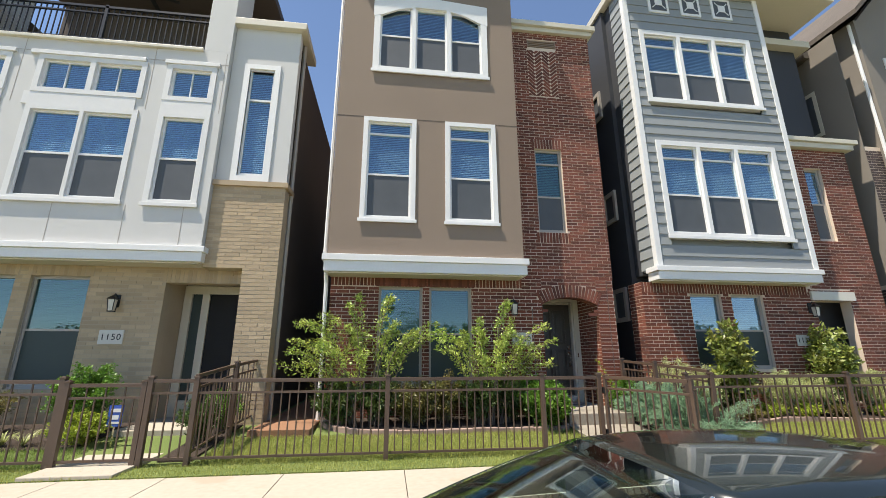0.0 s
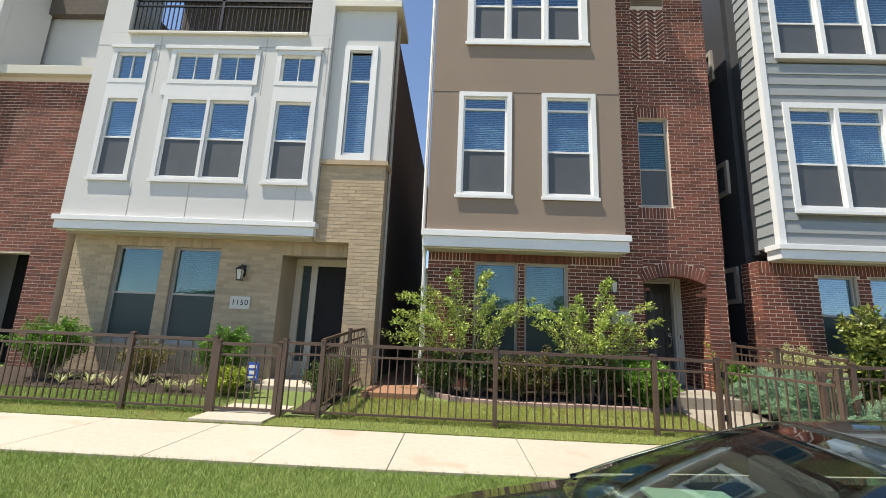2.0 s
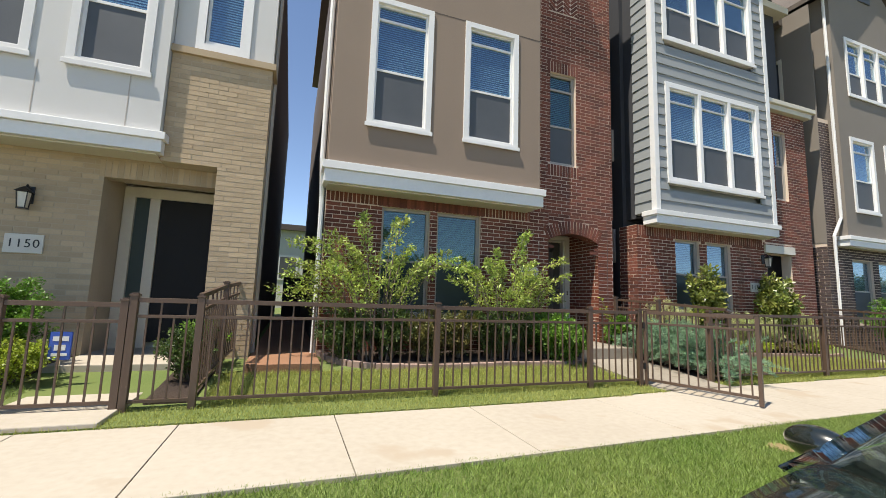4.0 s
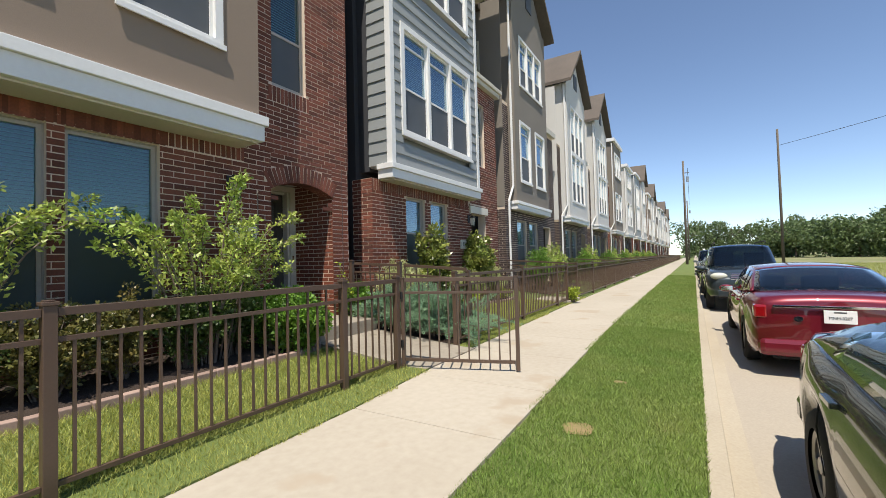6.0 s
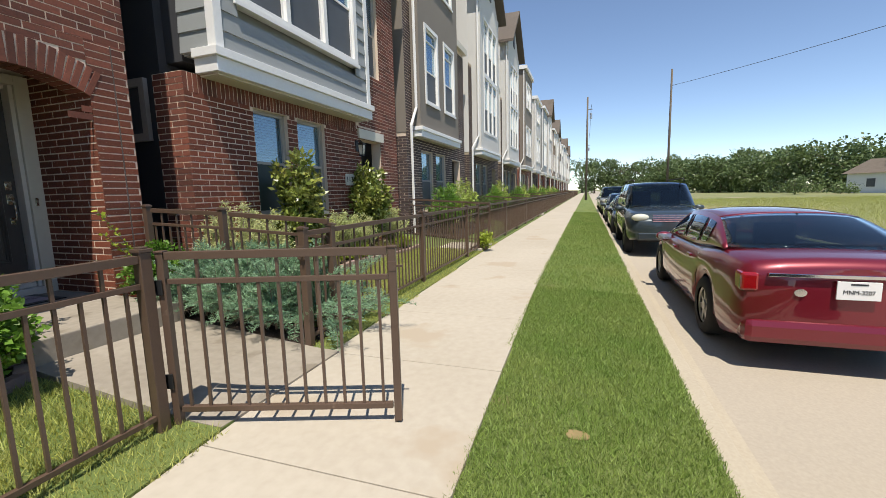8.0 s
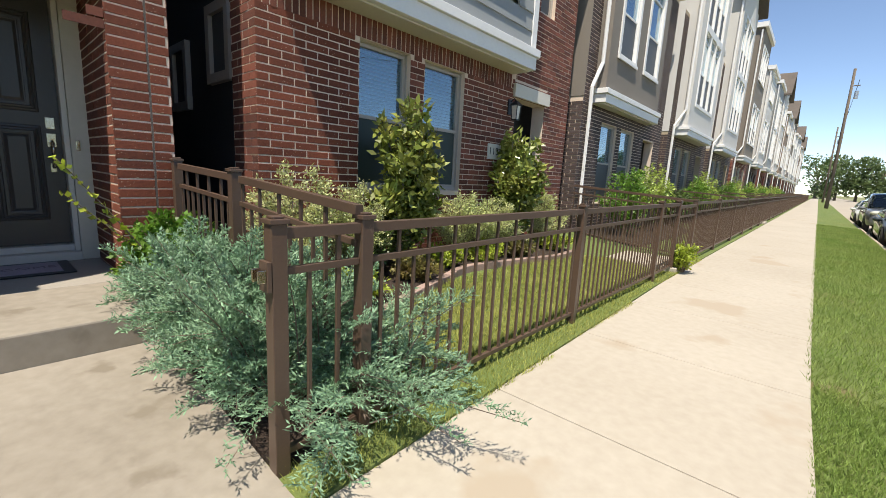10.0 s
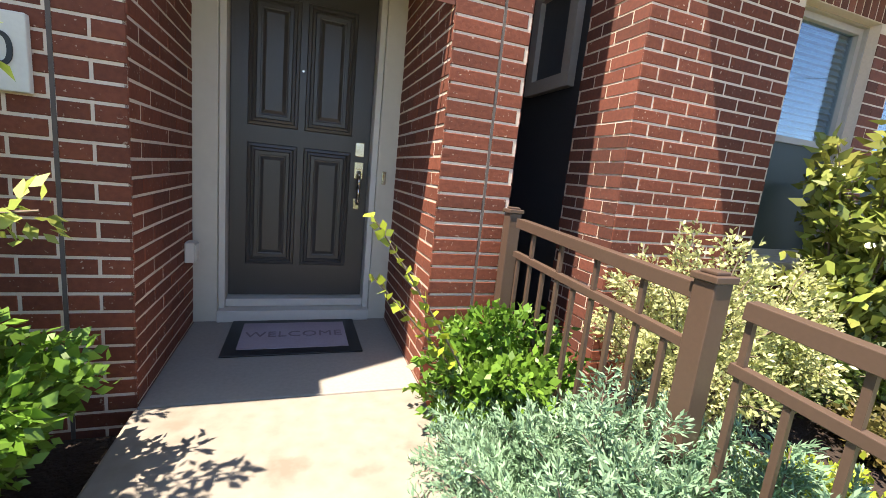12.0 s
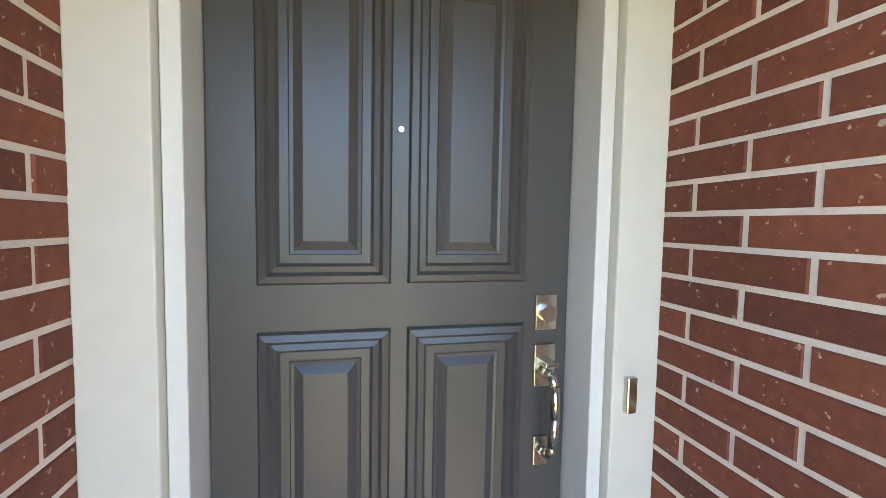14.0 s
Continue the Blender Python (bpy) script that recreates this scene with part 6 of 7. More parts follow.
bm = bmesh.new()
bmesh.ops.create_cone(bm, cap_ends=True, segments=20, radius1=0.035, radius2=0.03, depth=0.02, matrix=Matrix.Translation((-2.43, 0.40, 0.76)) @ Matrix.Diagonal((1, 1.4, 1, 1)) @ Matrix.Rotation(radians(90), 4, "Y"))
done("badge", bm, M_CHROME, red, "small oval chrome badge")

SUV = dict(wheel=0.38, front=3.85, rear=1.05, low=0.38, cowl=3.35, header=2.85, rear_header=0.25, rear_base=0.10, mirror=3.05, tumble=0.76, crease=0.12,
           deck=[(0, 1.08), (0.1, 1.12), (1.5, 1.12), (3.2, 1.12), (4.0, 1.07), (4.5, 1.00), (4.75, 0.84)],
           plan=[(0, 0.90), (0.2, 0.97), (1.5, 1.0), (3.5, 1.0), (4.3, 0.97), (4.6, 0.88), (4.75, 0.76)],
           endlow=[(0, 0.46), (0.3, 0.38), (4.4, 0.38), (4.75, 0.42)],
           panes=[0.35, 1.15, 2.0, 2.95], handles=[1.35, 2.3], seams=[1.2, 2.1, 3.1], lamp_z=(0.92, 0.95), lamp_size=(0.20, 0.09), bodylabel="", roof_crown=0.03)
P_BLUE = paint("dark_slate_blue_paint", (0.035, 0.050, 0.058), metal=0.3)
suv = car("dark slate blue sport utility vehicle with roof rack by the kerb", (16.1, 2.56, ROAD_Z), 180, 4.75, 1.86, 1.76, SUV, P_BLUE)
suv.scale = (1.0, 0.98, 1.03)
for s in (1, -1):
    bm = bmesh.new()
    tube(bm, [(-1.9, s * 0.62, 1.73), (-1.8, s * 0.62, 1.81), (0.4, s * 0.62, 1.82), (0.55, s * 0.62, 1.76)], 0.018, sides=6)
    done("roof_rail", bm, M_UNDER, suv, "black roof rail")
more = [("black hatchback parked farther along the kerb", 21.0, SEDAN, 4.40, 1.74, 1.42, P_BLACK, 180), ("dark blue sedan parked farther along the kerb", 26.6, SEDAN, 4.40, 1.74, 1.42, P_BLUE, 180),
        ("grey sport utility vehicle parked far along the kerb", 33.0, SUV, 4.75, 1.86, 1.80, paint("grey_car_paint", (0.16, 0.17, 0.18)), 180),
        ("white sedan parked far along the kerb", 40.5, SEDAN, 4.40, 1.74, 1.42, paint("white_car_paint", (0.65, 0.65, 0.63), metal=0.0), 180)]
for lab, x, sp, L_, W_, H_, pm, hd_ in more:
    car(lab, (x, 2.65, ROAD_Z), hd_, L_, W_, H_, sp, pm, detail=False)

# ---- poles, cables ----
def pole(x, y, h, label, arm=True):
    root = thing("utility_pole", label, "utility pole", (x, y, -0.3), "utility poles")
    bm = bmesh.new()
    tube(bm, [(0, 0, 0), (0.02, 0, h / 2), (0.0, 0.02, h)], 0.17, 0.11, 10)
    done("shaft", bm, M_POLE, root, "weathered wooden shaft", smooth=True)
    if arm:
        boxes("insulator_bracket", [(-0.05, 0.05, -0.6, -0.1, h - 1.6, h - 1.52)], M_POLE, root)
        bm = bmesh.new()
        bmesh.ops.create_cone(bm, cap_ends=True, segments=10, radius1=0.16, radius2=0.16, depth=0.7, matrix=Matrix.Translation((0, -0.42, h - 2.4)))
        done("transformer", bm, M_RIM, root, "grey pole transformer")
    return root


pole(62, 4.45, 13.5, "tall weathered wooden utility pole in the verge")
pole(104, 4.5, 13.0, "tall weathered wooden utility pole farther along the verge")
pole(61, -5.0, 15.6, "dark leaning wooden utility pole across the street", False)
for n_, (a, b, sag) in enumerate((((61, -5.0, 13.4), (15, -40, 14.5), 0.8), ((62, 4.0, 12.2), (104, 4.1, 11.8), 0.5))):
    bm = bmesh.new()
    a, b = Vector(a), Vector(b)
    tube(bm, [a.lerp(b, t / 14) - Vector((0, 0, sag * 4 * (t / 14) * (1 - t / 14))) for t in range(15)], 0.022, sides=4)
    ob = done("cable", bm, M_WIRE)
    tagged(ob, "thin dark overhead cable between the poles", "cable", "overhead cables")

# ---- distance across the street ----
def far_house(x, y, rz, w, d, h, label, wall_m):
    root = thing("field_house", label, "house", (x, y, -0.3), "houses beyond the field")
    root.rotation_euler = (0, 0, radians(rz))
    boxes("wall", [(-w / 2, w / 2, -d / 2, d / 2, 0, h)], wall_m, root)
    bm = bmesh.new()
    prism(bm, [(-d / 2 - 0.5, h), (0, h + d * 0.28), (d / 2 + 0.5, h)], "x", -w / 2 - 0.5, w / 2 + 0.5)
    done("roof", bm, M_ROOF if wall_m is M_WSTUC else M_POLE, root, "grey shingled roof")
    for k in range(3):
        boxes("window", [(-w / 2 + 1.5 + k * w / 3.4, -w / 2 + 2.7 + k * w / 3.4, d / 2 + 0.001, d / 2 + 0.06, 1.0, 2.2)], M_SCREEN, root)


far_house(80, -40, 20, 14, 8, 3.0, "low white house beyond the field", M_TRIM)
far_house(62, -47, -30, 20, 9, 3.4, "long low house with a grey roof beyond the field", M_SHADEW)


def cluster_tree(name_, x, y, h, r, seed, at_z=-0.3, n=2600, leaf=0.55):
    rng = np.random.RandomState(seed)
    root = thing(name_, ("broad leafy green tree at the far side of the field", "rounded dark green tree in the distant tree line")[seed % 2], "tree", (x, y, at_z), "distant trees")
    bm = bmesh.new()
    tube(bm, [(0, 0, 0), (0.1, 0, h * 0.3), (0, 0.1, h * 0.6)], 0.03 * h, 0.012 * h, 7)
    for k in range(5):
        a = k * 1.3 + seed
        tube(bm, [(0, 0, h * (0.25 + 0.06 * k)), (math.cos(a) * r * 0.4, math.sin(a) * r * 0.4, h * 0.6), (math.cos(a) * r * 0.75, math.sin(a) * r * 0.75, h * 0.75)], 0.012 * h, 0.004 * h, 5)
    done("trunk", bm, M_POLE, root)
    P = []
    blobs = [(rng.uniform(-0.62, 0.62) * r, rng.uniform(-0.62, 0.62) * r, h * rng.uniform(0.16, 0.84), r * rng.uniform(0.3, 0.5)) for _ in range(15)]
    for bx, by, bz, br in blobs:
        v = rng.normal(0, 1, (n // 15, 3))
        v /= np.linalg.norm(v, axis=1)[:, None]
        v *= (rng.uniform(0.55, 1.08, (len(v), 1))) * br
        v[:, 2] *= 0.75
        P.append(v + (bx, by, bz))
    P = np.concatenate(P)
    P[:, 2] = np.maximum(P[:, 2], 0.4)
    D = rng.normal(0, 1, (len(P), 3))
    leaf_mesh("crown", P, D, leaf, leaf * 0.7, L_TREE, root, seed)
    return root


rngt = random.Random(11)
for k in range(44):
    ang = k / 43
    x = 140 * (1 - ang) + 30 * ang + rngt.uniform(-4, 4)
    y = -16 - 62 * ang + rngt.uniform(-5, 5)
    cluster_tree("tree", x, y, rngt.uniform(7.0, 10.0) * (1.05 - 0.30 * ang), rngt.uniform(5.5, 7.5), 100 + k, n=2400, leaf=0.6)
for k in range(14):
    cluster_tree("tree", 165 + rngt.uniform(-6, 25), 6 - k * 4.5, rngt.uniform(10, 15), rngt.uniform(5.5, 7), 200 + k, n=1500, leaf=0.8)
for k in range(10):
    cluster_tree("tree", 24 - k * 10 + rngt.uniform(-3, 3), -80 + rngt.uniform(-7, 7), rngt.uniform(9, 13), rngt.uniform(6, 7.5), 300 + k, n=1500, leaf=0.7)
for k in range(16):
    cluster_tree("bush", 45 + rngt.uniform(0, 70), -24 - rngt.uniform(0, 34), rngt.uniform(1.6, 3.4), rngt.uniform(1.6, 3.0), 400 + k, n=600, leaf=0.3)

# ---- planting ----
def bed(name_, pts, z0f, label):
    bm = bmesh.new()
    vs = [bm.verts.new((west(x), y, float(yard_z(y)) + 0.02)) for x, y in pts]
    f = bm.faces.new(vs)
    r = bmesh.ops.extrude_face_region(bm, geom=[f])
    bmesh.ops.translate(bm, verts=[v for v in r["geom"] if isinstance(v, bmesh.types.BMVert)], vec=(0, 0, -0.2))
    tagged(done(name_, bm, M_MULCH, None, label), kind="structure")


def edging(curve_pts, label, step=0.21):
    curve_pts = [(west(x), y) for x, y in curve_pts]
    root = thing("bed_edging", label, "edging", (curve_pts[0][0], curve_pts[0][1], float(yard_z(curve_pts[0][1]))), "bed edgings")
    o = root.location.copy()
    rng = random.Random(len(curve_pts))
    carry = 0.0
    for (xa, ya), (xb, yb) in zip(curve_pts, curve_pts[1:]):
        L_ = math.hypot(xb - xa, yb - ya)
        s = carry
        while s < L_:
            x, y = xa + (xb - xa) * s / L_, ya + (yb - ya) * s / L_
            m = Matrix.Translation(Vector((x, y, float(yard_z(y)))) - o) @ Matrix.Rotation(math.atan2(yb - ya, xb - xa) + rng.uniform(-0.05, 0.05), 4, "Z")
            bm = bmesh.new()
            box(bm, -0.1, 0.1, -0.045, 0.045, -0.05, 0.075 + rng.uniform(-0.006, 0.006), m)
            done("edging_block", bm, M_EDGE, root, "", 0.008)
            s += step
        carry = s - L_
    return root


def arc(pts, n=5):
    out = []
    for i in range(len(pts) - 1):
        p0, p1, p2, p3 = pts[max(i - 1, 0)], pts[i], pts[i + 1], pts[min(i + 2, len(pts) - 1)]
        for k in range(n):
            t = k / n
            out.append(tuple(0.5 * (2 * p1[j] + (p2[j] - p0[j]) * t + (2 * p0[j] - 5 * p1[j] + 4 * p2[j] - p3[j]) * t * t + (3 * p1[j] - p0[j] - 3 * p2[j] + p3[j]) * t ** 3) for j in (0, 1)))
    return out + [pts[-1]]


e1 = arc([(0.55, 8.95), (0.75, 8.45), (1.35, 8.08), (2.3, 7.98), (3.4, 8.02), (4.2, 8.0), (4.62, 8.15), (4.68, 8.5)])
bed("planting_bed", e1 + [(4.68, 9.18), (0.55, 9.18)], None, "dark mulch bed below the brown house windows")
edging(e1, "weathered reddish stone edging of the brown house bed")
e2 = arc([(6.55, 7.9), (7.2, 7.75), (7.9, 7.95), (8.6, 8.15), (9.2, 8.3), (10.1, 8.2), (11.0, 8.05), (11.9, 8.1)])
bed("planting_bed", e2 + [(12.05, 9.18), (6.55, 9.18)], None, "dark mulch bed below the grey house windows")
edging(e2, "weathered reddish stone edging of the grey house bed")
e3 = arc([(-7.8, 7.75), (-6.5, 7.7), (-5.0, 7.75), (-3.8, 7.65), (-2.6, 7.6)])
bed("planting_bed", e3 + [(-2.55, 9.18), (-7.8, 9.18)], None, "mulch bed below the white house windows")
e4 = [(5.975, 6.74), (6.38, 6.74), (6.38, 9.18), (5.975, 9.18)]
bed("planting_bed", e4, None, "narrow mulch strip beside the path")
bed("planting_bed", [(-1.19, 7.0), (-0.78, 7.0), (-0.74, 9.1), (-1.19, 9.1)], None, "narrow mulch strip beside the white house path")
for k in range(6):
    x = 13.9 + 7.0 * k
    bed("planting_bed", [(x, 7.7), (x + 5.0, 7.7), (x + 5.0, 9.18), (x, 9.18)], None, "mulch bed below townhouse windows")


def y_at(x, y):
    return (west(x), y, float(yard_z(y)) + 0.02)


# brown house bed
shrub("tall_shrub", "tall airy light green shrub before the brown house window", "shrub", y_at(1.30, 8.5), 2.6, 1.65, 24, 80, 0.058, 0.028, L_SPRAY, 1, bare=0.3, arch=0.6, scatter=0.085, stem_r=0.011, flat=0.5)
shrub("tall_shrub", "tall airy light green shrub beside the porch", "shrub", y_at(3.45, 8.5), 2.35, 1.4, 22, 80, 0.058, 0.028, L_SPRAY, 2, bare=0.3, arch=0.6, scatter=0.085, stem_r=0.011, flat=0.5, lean=(0.12, 0))
shrub("climbing_spray", "arching yellow green spray of leaves near the porch arch", "shrub", y_at(4.0, 8.75), 2.75, 0.5, 7, 42, 0.05, 0.024, L_SPRAY, 3, bare=0.45, arch=0.35, scatter=0.08, stem_r=0.008, lean=(0.22, 0.1), flat=0.4)
shrub("tall_shrub", "loose light green shrub reaching over the side gap", "shrub", y_at(0.95, 8.6), 2.0, 1.1, 12, 46, 0.055, 0.024, L_SPRAY, 4, bare=0.45, arch=0.5, scatter=0.12, lean=(-0.45, -0.1), flat=0.4)
for k, (x, hgt, m_, lab) in enumerate(((0.85, 0.85, L_DARK, "dense dark green hedge plant"), (1.5, 0.95, L_DARK, "dense dark green hedge plant"), (2.1, 0.85, L_RUST, "rusty green hedge plant"), (2.65, 0.95, L_RUST, "rusty green hedge plant"),
                                       (3.2, 0.9, L_DARK, "dense dark green hedge plant"), (3.8, 0.95, L_DARK, "dense dark green hedge plant"), (4.3, 0.8, L_BOX, "bright green hedge plant"))):
    shrub("hedge_shrub", lab + " in the brown house bed", "shrub", y_at(x, 8.5 + 0.1 * (k % 2)), hgt, 0.48, 40, 58, 0.045, 0.027, m_, 10 + k, bare=0.12, arch=0.5, scatter=0.09, flat=0.8, group="hedge")
shrub("bright_bush", "bright green glossy bush beside the porch path", "shrub", y_at(4.38, 8.62), 0.88, 0.46, 60, 64, 0.052, 0.036, L_BOX, 20, bare=0.15, arch=0.6, scatter=0.09)
shrub("bright_bush", "bright green glossy bush spilling on the path", "shrub", y_at(4.33, 8.12), 0.72, 0.46, 60, 60, 0.052, 0.036, L_BOX, 21, bare=0.1, arch=0.5, scatter=0.09)
# right of the path
shrub("bright_bush", "bright green bush at the foot of the brick pier", "shrub", y_at(6.20, 8.80), 0.72, 0.36, 56, 62, 0.042, 0.029, L_BOX, 22, bare=0.1, arch=0.5, scatter=0.08)
vine = thing("young_shoots", "two long yellow green shoots rising from the bush by the pier", "plant", (6.1, 8.75, 0.5))
P, D = [], []
bm = bmesh.new()
for k, (tx, tz) in enumerate(((-0.52, 0.78), (-0.50, 0.56))):
    a, b, c = np.array((0, 0, 0.0)), np.array((tx * 0.45, -0.03, tz * 0.5)), np.array((tx, -0.06, tz))
    ts = np.linspace(0, 1, 9)[:, None]
    path = (1 - ts) ** 2 * a + 2 * ts * (1 - ts) * b + ts ** 2 * c
    tube(bm, path.tolist(), 0.006, 0.003, 5, False)
    for t in np.linspace(0.15, 1, 22):
        q = (1 - t) ** 2 * a + 2 * t * (1 - t) * b + t * t * c
        for s in (-1, 1):
            P.append(q), D.append(np.array((tx, s * 1.2, 0.6)))
done("stem", bm, M_BARK, vine)
leaf_mesh("foliage", np.array(P), np.array(D), 0.055, 0.042, L_YEL, vine, 5, jitter=0.6)


def juniper(x, y, h, r, n, seed, label):
    """Long plumes: an arching leader, flat side twigs that shorten to the tip, fine scales on each."""
    rng = np.random.RandomState(seed)
    root = thing("juniper", label, "juniper", y_at(x, y), "blue green junipers")
    P, D = [], []
    bm = bmesh.new()
    for i in range(n):
        a = rng.uniform(0, 2 * math.pi)
        el = rng.uniform(0.15, 1.25)
        ln = r * rng.uniform(0.6, 1.45)
        d = np.array((math.cos(a) * math.cos(el), math.sin(a) * math.cos(el), math.sin(el) * h / r))
        d /= np.linalg.norm(d)
        start = rng.uniform(-0.55, 0.55, 3) * (r * 0.6, r, 0.1)
        start[2] = abs(start[2]) + 0.03
        if x + start[0] + d[0] * ln < 5.66:
            continue
        side = np.cross(d, (0, 0, 1.0))
        side /= np.linalg.norm(side) + 1e-6
        side = side + rng.normal(0, 0.35, 3)
        at = lambda t: start + d * ln * t + np.array((0, 0, 0.10 * math.sin(math.pi * t) - 0.12 * t * t * ln))
        tube(bm, [at(t).tolist() for t in (0, 0.5, 1)], 0.005, 0.002, 3, False)
        for k in range(24):
            t = 0.15 + 0.85 * k / 23
            for sg in (1, -1):
                sd = side * sg * 0.8 + rng.normal(0, 0.25, 3)
                tw = d * 0.9 + sd
                tw /= np.linalg.norm(tw)
                L_ = 0.17 * (1.12 - t) ** 0.8 * rng.uniform(0.6, 1.1) + 0.02
                m = 4 + int(L_ * 95)
                for w in range(m):
                    P.append(at(t) + tw * L_ * w / m)
                    D.append(tw + rng.normal(0, 0.35, 3))
    P = np.array(P)
    P[:, 2] = np.maximum(P[:, 2], 0.02)
    done("stem", bm, M_BARK, root)
    leaf_mesh("foliage", P, np.array(D), 0.025, 0.0068, L_JUN, root, seed, jitter=0.3)


juniper(6.24, 7.35, 0.90, 0.66, 170, 31, "feathery blue green juniper spilling through the fence")
juniper(6.20, 7.95, 0.95, 0.60, 160, 32, "feathery blue green juniper beside the sloping path")
juniper(6.50, 6.98, 0.42, 0.60, 80, 33, "low blue green juniper at the fence corner")
juniper(6.14, 8.40, 0.65, 0.42, 60, 34, "small blue green juniper by the pier bush")
# grey house bed
for k, (x, y, h, r) in enumerate(((7.15, 8.65, 1.05, 0.5), (7.75, 8.75, 0.95, 0.45), (9.55, 8.7, 0.85, 0.5), (10.15, 8.7, 0.8, 0.45), (11.75, 8.7, 0.8, 0.45))):
    shrub("variegated_shrub", "pale cream and green variegated shrub", "shrub", y_at(x, y), h * 1.1, r, 56, 62, 0.030, 0.015, L_PALE, 40 + k, bare=0.15, arch=0.4, scatter=0.09, group="variegated shrubs", twigs=4)
for k, (x, h) in enumerate(((8.55, 2.05), (11.0, 2.0))):
    root = shrub("young_magnolia", "upright young magnolia with rusty leaf undersides", "tree", y_at(x, 8.78), h, 0.40, 24, 62, 0.11, 0.05, L_MAG, 50 + k, bare=0.22, arch=0.1, scatter=0.12, align=0.3, stem_r=0.010, group="young magnolias")
for k, (x, y) in enumerate(((8.35, 8.35), (9.0, 8.55), (9.75, 8.4), (10.5, 8.4), (11.6, 8.4), (7.4, 8.15))):
    shrub("low_groundcover", "low bright yellow green groundcover plant" if k % 3 else "low rusty green groundcover plant", "plant", y_at(x, y), 0.28, 0.34, 36, 26, 0.04, 0.028, L_YEL if k % 3 else L_RUST, 60 + k, bare=0.05, arch=0.4, scatter=0.06, group="groundcover plants")
shrub("dark_shrub", "dark green shrub below the magnolias", "shrub", y_at(8.2, 8.85), 0.75, 0.5, 36, 34, 0.045, 0.024, L_DARK, 70, bare=0.1, scatter=0.09)
shrub("dark_shrub", "dark green shrub below the magnolias", "shrub", y_at(10.7, 8.85), 0.7, 0.5, 36, 34, 0.045, 0.024, L_DARK, 71, bare=0.1, scatter=0.09)
shrub("fence_foot_plant", "small yellow green plant rooted at the fence foot", "plant", (12.35, 6.60, 0.02), 0.5, 0.18, 18, 26, 0.05, 0.03, L_YEL, 72, bare=0.1, scatter=0.06)
# white house bed
shrub("boxwood", "rounded bright green boxwood bush", "shrub", y_at(-6.15, 8.3), 1.2, 0.66, 70, 60, 0.036, 0.024, L_BOX, 80, bare=0.2, arch=0.6, scatter=0.10, group="boxwoods", twigs=4)
shrub("boxwood", "rounded bright green boxwood bush", "shrub", y_at(-2.95, 8.35), 1.15, 0.52, 64, 56, 0.036, 0.024, L_BOX, 81, bare=0.2, arch=0.6, scatter=0.10, group="boxwoods", twigs=4)
shrub("low_mound", "low mounded pale green shrub by the white house path", "shrub", y_at(-2.62, 7.85), 0.5, 0.48, 46, 44, 0.034, 0.022, L_YEL, 82, bare=0.1, scatter=0.07)
shrub("side_hedge", "narrow dark green shrub along the side fence", "shrub", y_at(-0.98, 7.7), 0.75, 0.34, 40, 40, 0.036, 0.022, L_DARK, 83, bare=0.1, scatter=0.07)
shrub("side_hedge", "narrow dark green shrub along the side fence", "shrub", y_at(-0.95, 8.4), 0.7, 0.34, 40, 40, 0.036, 0.022, L_BOX, 84, bare=0.1, scatter=0.07)
shrub("side_hedge", "rusty green low shrub in the white house bed", "shrub", y_at(-4.5, 8.5), 0.8, 0.5, 40, 40, 0.036, 0.022, L_RUST, 85, bare=0.1, scatter=0.08)


def lily(x, y, seed):
    rng = np.random.RandomState(seed)
    root = thing("strap_leaf_clump", "clump of yellow striped strap leaves", "plant", y_at(x, y), "strap leaf clumps")
    bm = bmesh.new()
    for k in range(34):
        a, l = rng.uniform(0, 6.28), rng.uniform(0.28, 0.48)
        d = Vector((math.cos(a), math.sin(a), 0))
        s = Vector((-math.sin(a), math.cos(a), 0)) * 0.009
        prev = None
        for t in range(5):
            u = t / 4
            p = d * (l * 0.75 * u) + Vector((0, 0, l * (1.15 * u - 0.75 * u * u)))
            pr = (bm.verts.new(p - s * (1 - u * 0.85)), bm.verts.new(p + s * (1 - u * 0.85)))
            if prev:
                bm.faces.new((prev[0], prev[1], pr[1], pr[0]))
            prev = pr
    done("leaves", bm, L_PALE, root)


for k, (x, y) in enumerate(((-5.5, 7.95), (-5.05, 8.0), (-4.6, 7.9), (-4.15, 8.0), (-3.6, 7.85), (-3.3, 7.8))):
    lily(x, y, k)
sg = thing("yard_sign", "small blue and white yard sign by the white house path", "sign", (-2.48, 7.75, 0.06))
boxes("sign_stake", [(-0.008, 0.008, -0.008, 0.008, -0.1, 0.4)], M_METAL, sg)
boxes("sign_panel", [(-0.10, 0.10, -0.018, -0.009, 0.30, 0.60)], mat("blue_sign", (0.05, 0.12, 0.5), None, 0.4, 20, 2, 0), sg, "blue sign face", 0.01)
boxes("sign_bars", [(-0.07, 0.07, -0.021, -0.019, 0.50, 0.55), (-0.07, 0.07, -0.021, -0.019, 0.34, 0.37), (-0.05, 0.05, -0.021, -0.019, 0.40, 0.46)], M_TRIM, sg)
# yards farther along
for k in range(22):
    x = 14.4 + 2.3 * k + (0.6 if k % 3 == 0 else 0)
    m_, lab = ((L_BOX, "leafy green yard shrub"), (L_SPRAY, "loose light green yard shrub"), (L_DARK, "dark green yard shrub"))[k % 3]
    shrub("yard_shrub", lab + " along the row", "shrub", y_at(x, 8.4), (1.5, 1.75, 1.1)[k % 3], 0.85, 44, 34, 0.07, 0.036, m_, 120 + k, bare=0.15, scatter=0.16, group="yard shrubs", flat=0.6)

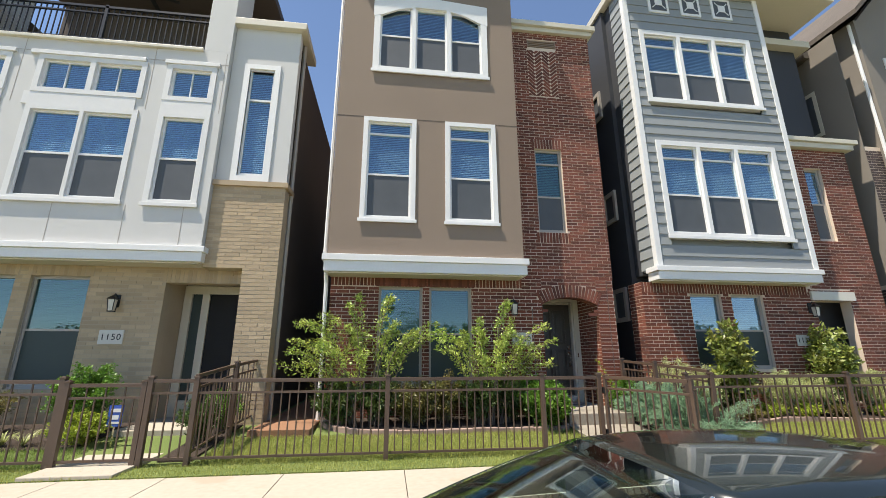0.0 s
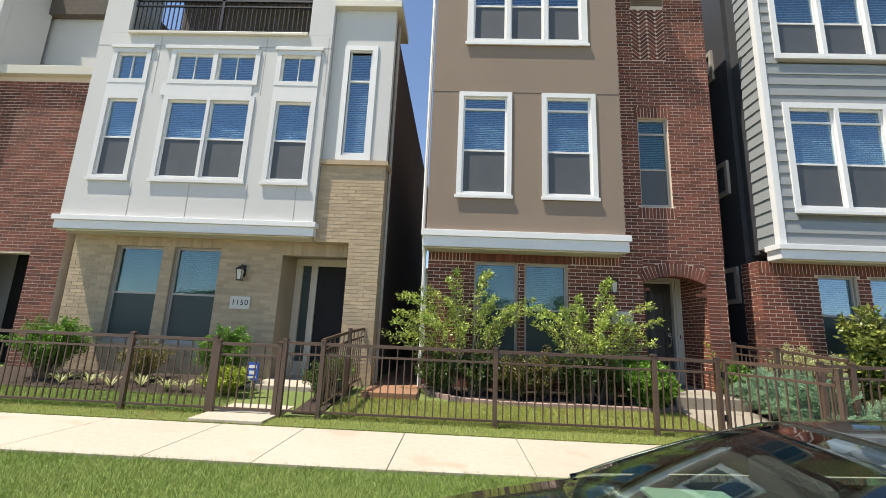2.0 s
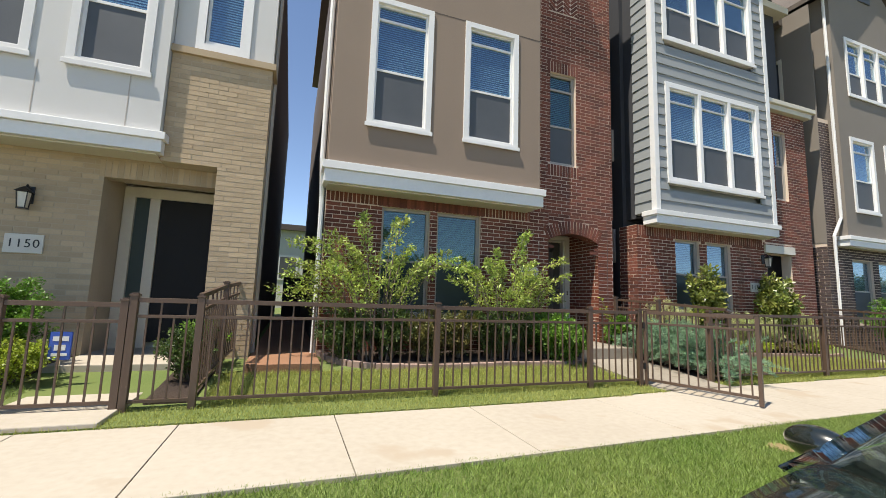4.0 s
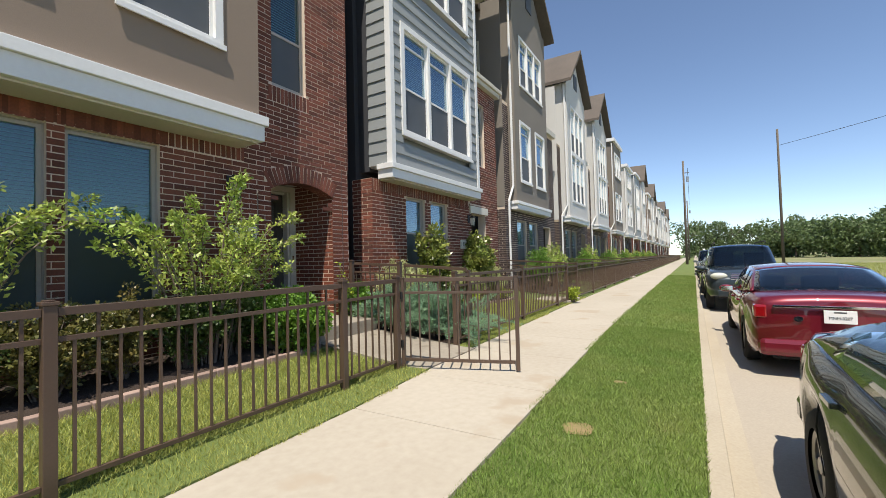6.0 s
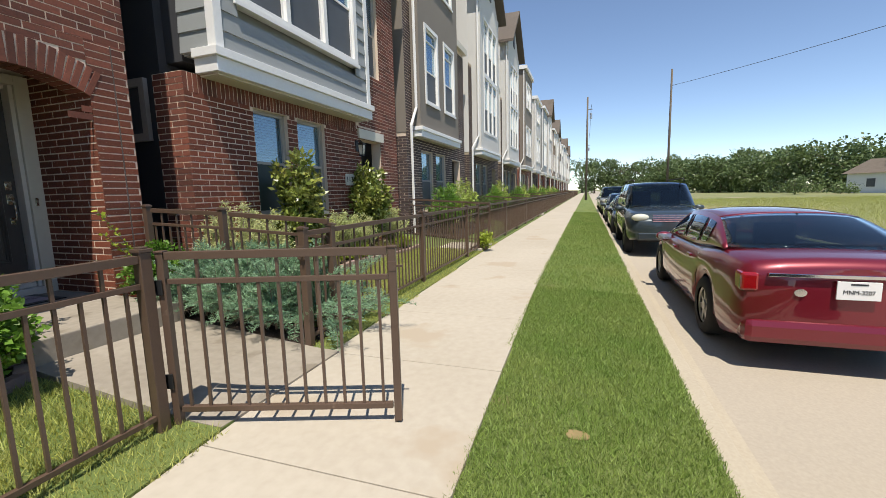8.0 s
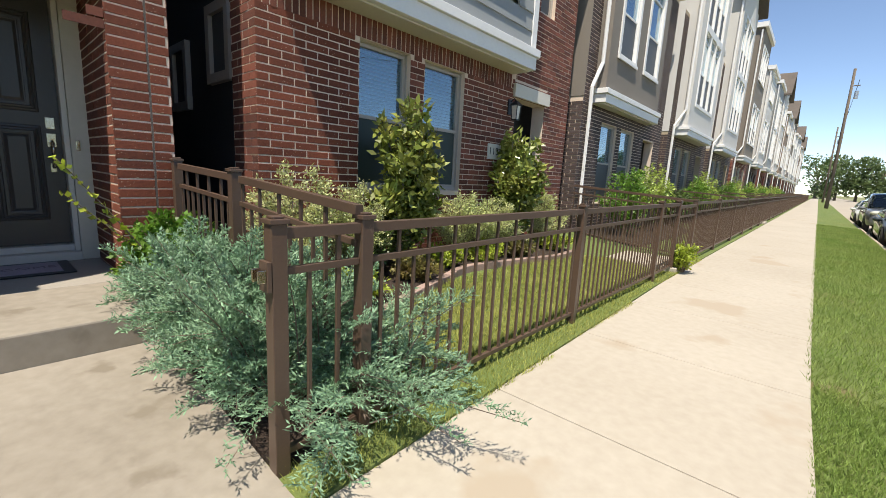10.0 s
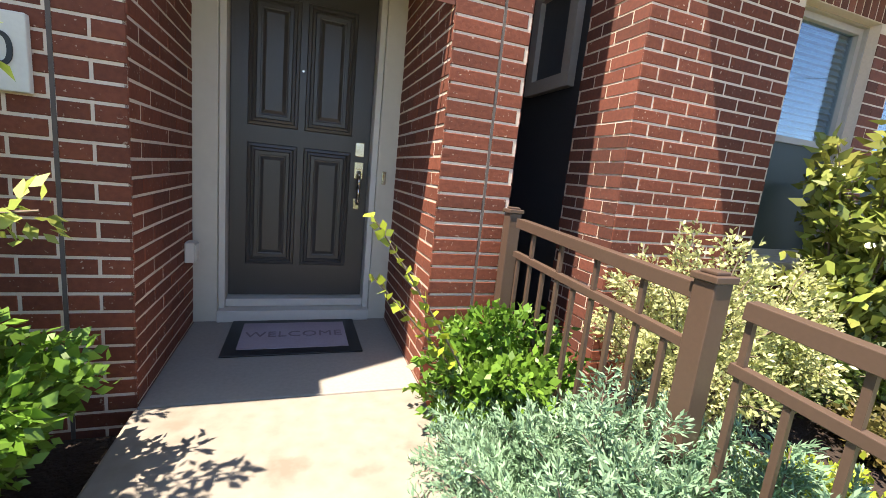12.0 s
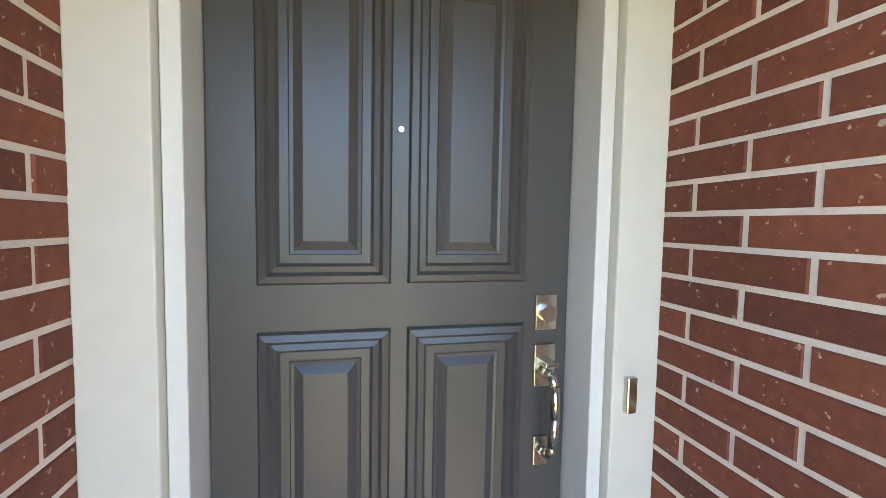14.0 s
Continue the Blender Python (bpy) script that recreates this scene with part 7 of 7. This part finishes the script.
hs = thing("garden_hose", "bright green garden hose lying on the grass by the side fence", "hose", (6.9, 7.4, 0.10))
bm = bmesh.new()
tube(bm, [(0.02 * k - 0.2, 0.5 - 0.09 * k + 0.05 * math.sin(k), 0.01) for k in range(12)], 0.011, sides=6)
done("hose_run", bm, mat("green_hose", (0.03, 0.45, 0.12), None, 0.4, 20, 2, 0), hs, smooth=True)

# ---- grass blades ----
zf = lambda y: np.where(y < 6.9, 0.012, 0.012 + np.clip((y - 6.9) / 2.2, 0, 1) * 0.2)
vz = lambda y: -0.075 + (y - KERB_Y - 0.134) / (GRASS_Y - KERB_Y - 0.134) * 0.055
for bx, by, br in BARE:
    bm = bmesh.new()
    bmesh.ops.create_circle(bm, cap_ends=True, segments=18, radius=br * 1.1, matrix=Matrix.Translation((bx, by, float(vz(by)) + 0.006)))
    for v in bm.verts:
        v.co.x += 0.035 * noise.noise(v.co * 9.0)
        v.co.y += 0.035 * noise.noise(v.co * 9.0 + Vector((5, 0, 0)))
    tagged(done("bare_patch", bm, M_PATCH, None, "bare sandy patch worn in the grass"), kind="structure")
blades("verge_grass", "mown green grass of the verge", -5.5, 1, KERB_Y + 0.12, 4.85, -0.02, 6500, 0.038, M_GRASS, 1, vz)
blades("verge_grass", "mown green grass of the verge", 1, 4, KERB_Y + 0.12, 4.90, -0.02, 10000, 0.034, M_GRASS, 6, vz)
blades("verge_grass", "mown green grass of the verge", 4, 6.5, KERB_Y + 0.12, 4.97, -0.02, 13000, 0.032, M_GRASS, 2, vz)
blades("verge_grass", "mown green grass of the verge", 6.5, 9, KERB_Y + 0.12, 5.04, -0.02, 13000, 0.032, M_GRASS, 7, vz)
blades("verge_grass", "mown green grass of the verge", 9, 30, KERB_Y + 0.12, 5.08, -0.02, 3000, 0.05, M_GRASS, 3, vz)
for k, (xa, xb, dens) in enumerate(((-8, 1.7, 3800), (1.7, 3.0, 4500), (3.0, 4.0, 4500), (4.0, 4.68, 4500), (5.98, 8, 4800), (8, 10, 4800), (10, 14, 4800))):
    blades("fence_foot_grass", "thin yellowing grass along the fence foot", xa, xb, north_at((xa + xb) / 2) - 0.02, F + 0.1, 0.0, dens, 0.05, M_GRASSY, 40 + k)
blades("yard_grass", "pale green yard grass", -0.95, 4.68, F + 0.05, 8.0, 0.0, 5200, 0.06, M_GRASSY, 6, zf)
blades("yard_grass", "pale green yard grass", 6.4, 12.1, F + 0.05, 7.75, 0.0, 4800, 0.06, M_GRASSY, 7, zf)
blades("yard_grass", "pale green yard grass", 7.7, 11.8, 7.75, 8.0, 0.0, 4800, 0.06, M_GRASSY, 17, zf)
blades("yard_grass", "pale green yard grass", 8.5, 11.1, 8.0, 8.14, 0.0, 4800, 0.06, M_GRASSY, 18, zf)
blades("yard_grass", "pale green yard grass", -8.4, -2.65, F + 0.05, 7.65, 0.0, 3600, 0.06, M_GRASS, 8, zf)
blades("field_grass", "tall rough grass of the field", 4, 60, -30, -3.6, -0.2, 90, 0.28, M_GRASSY, 9)
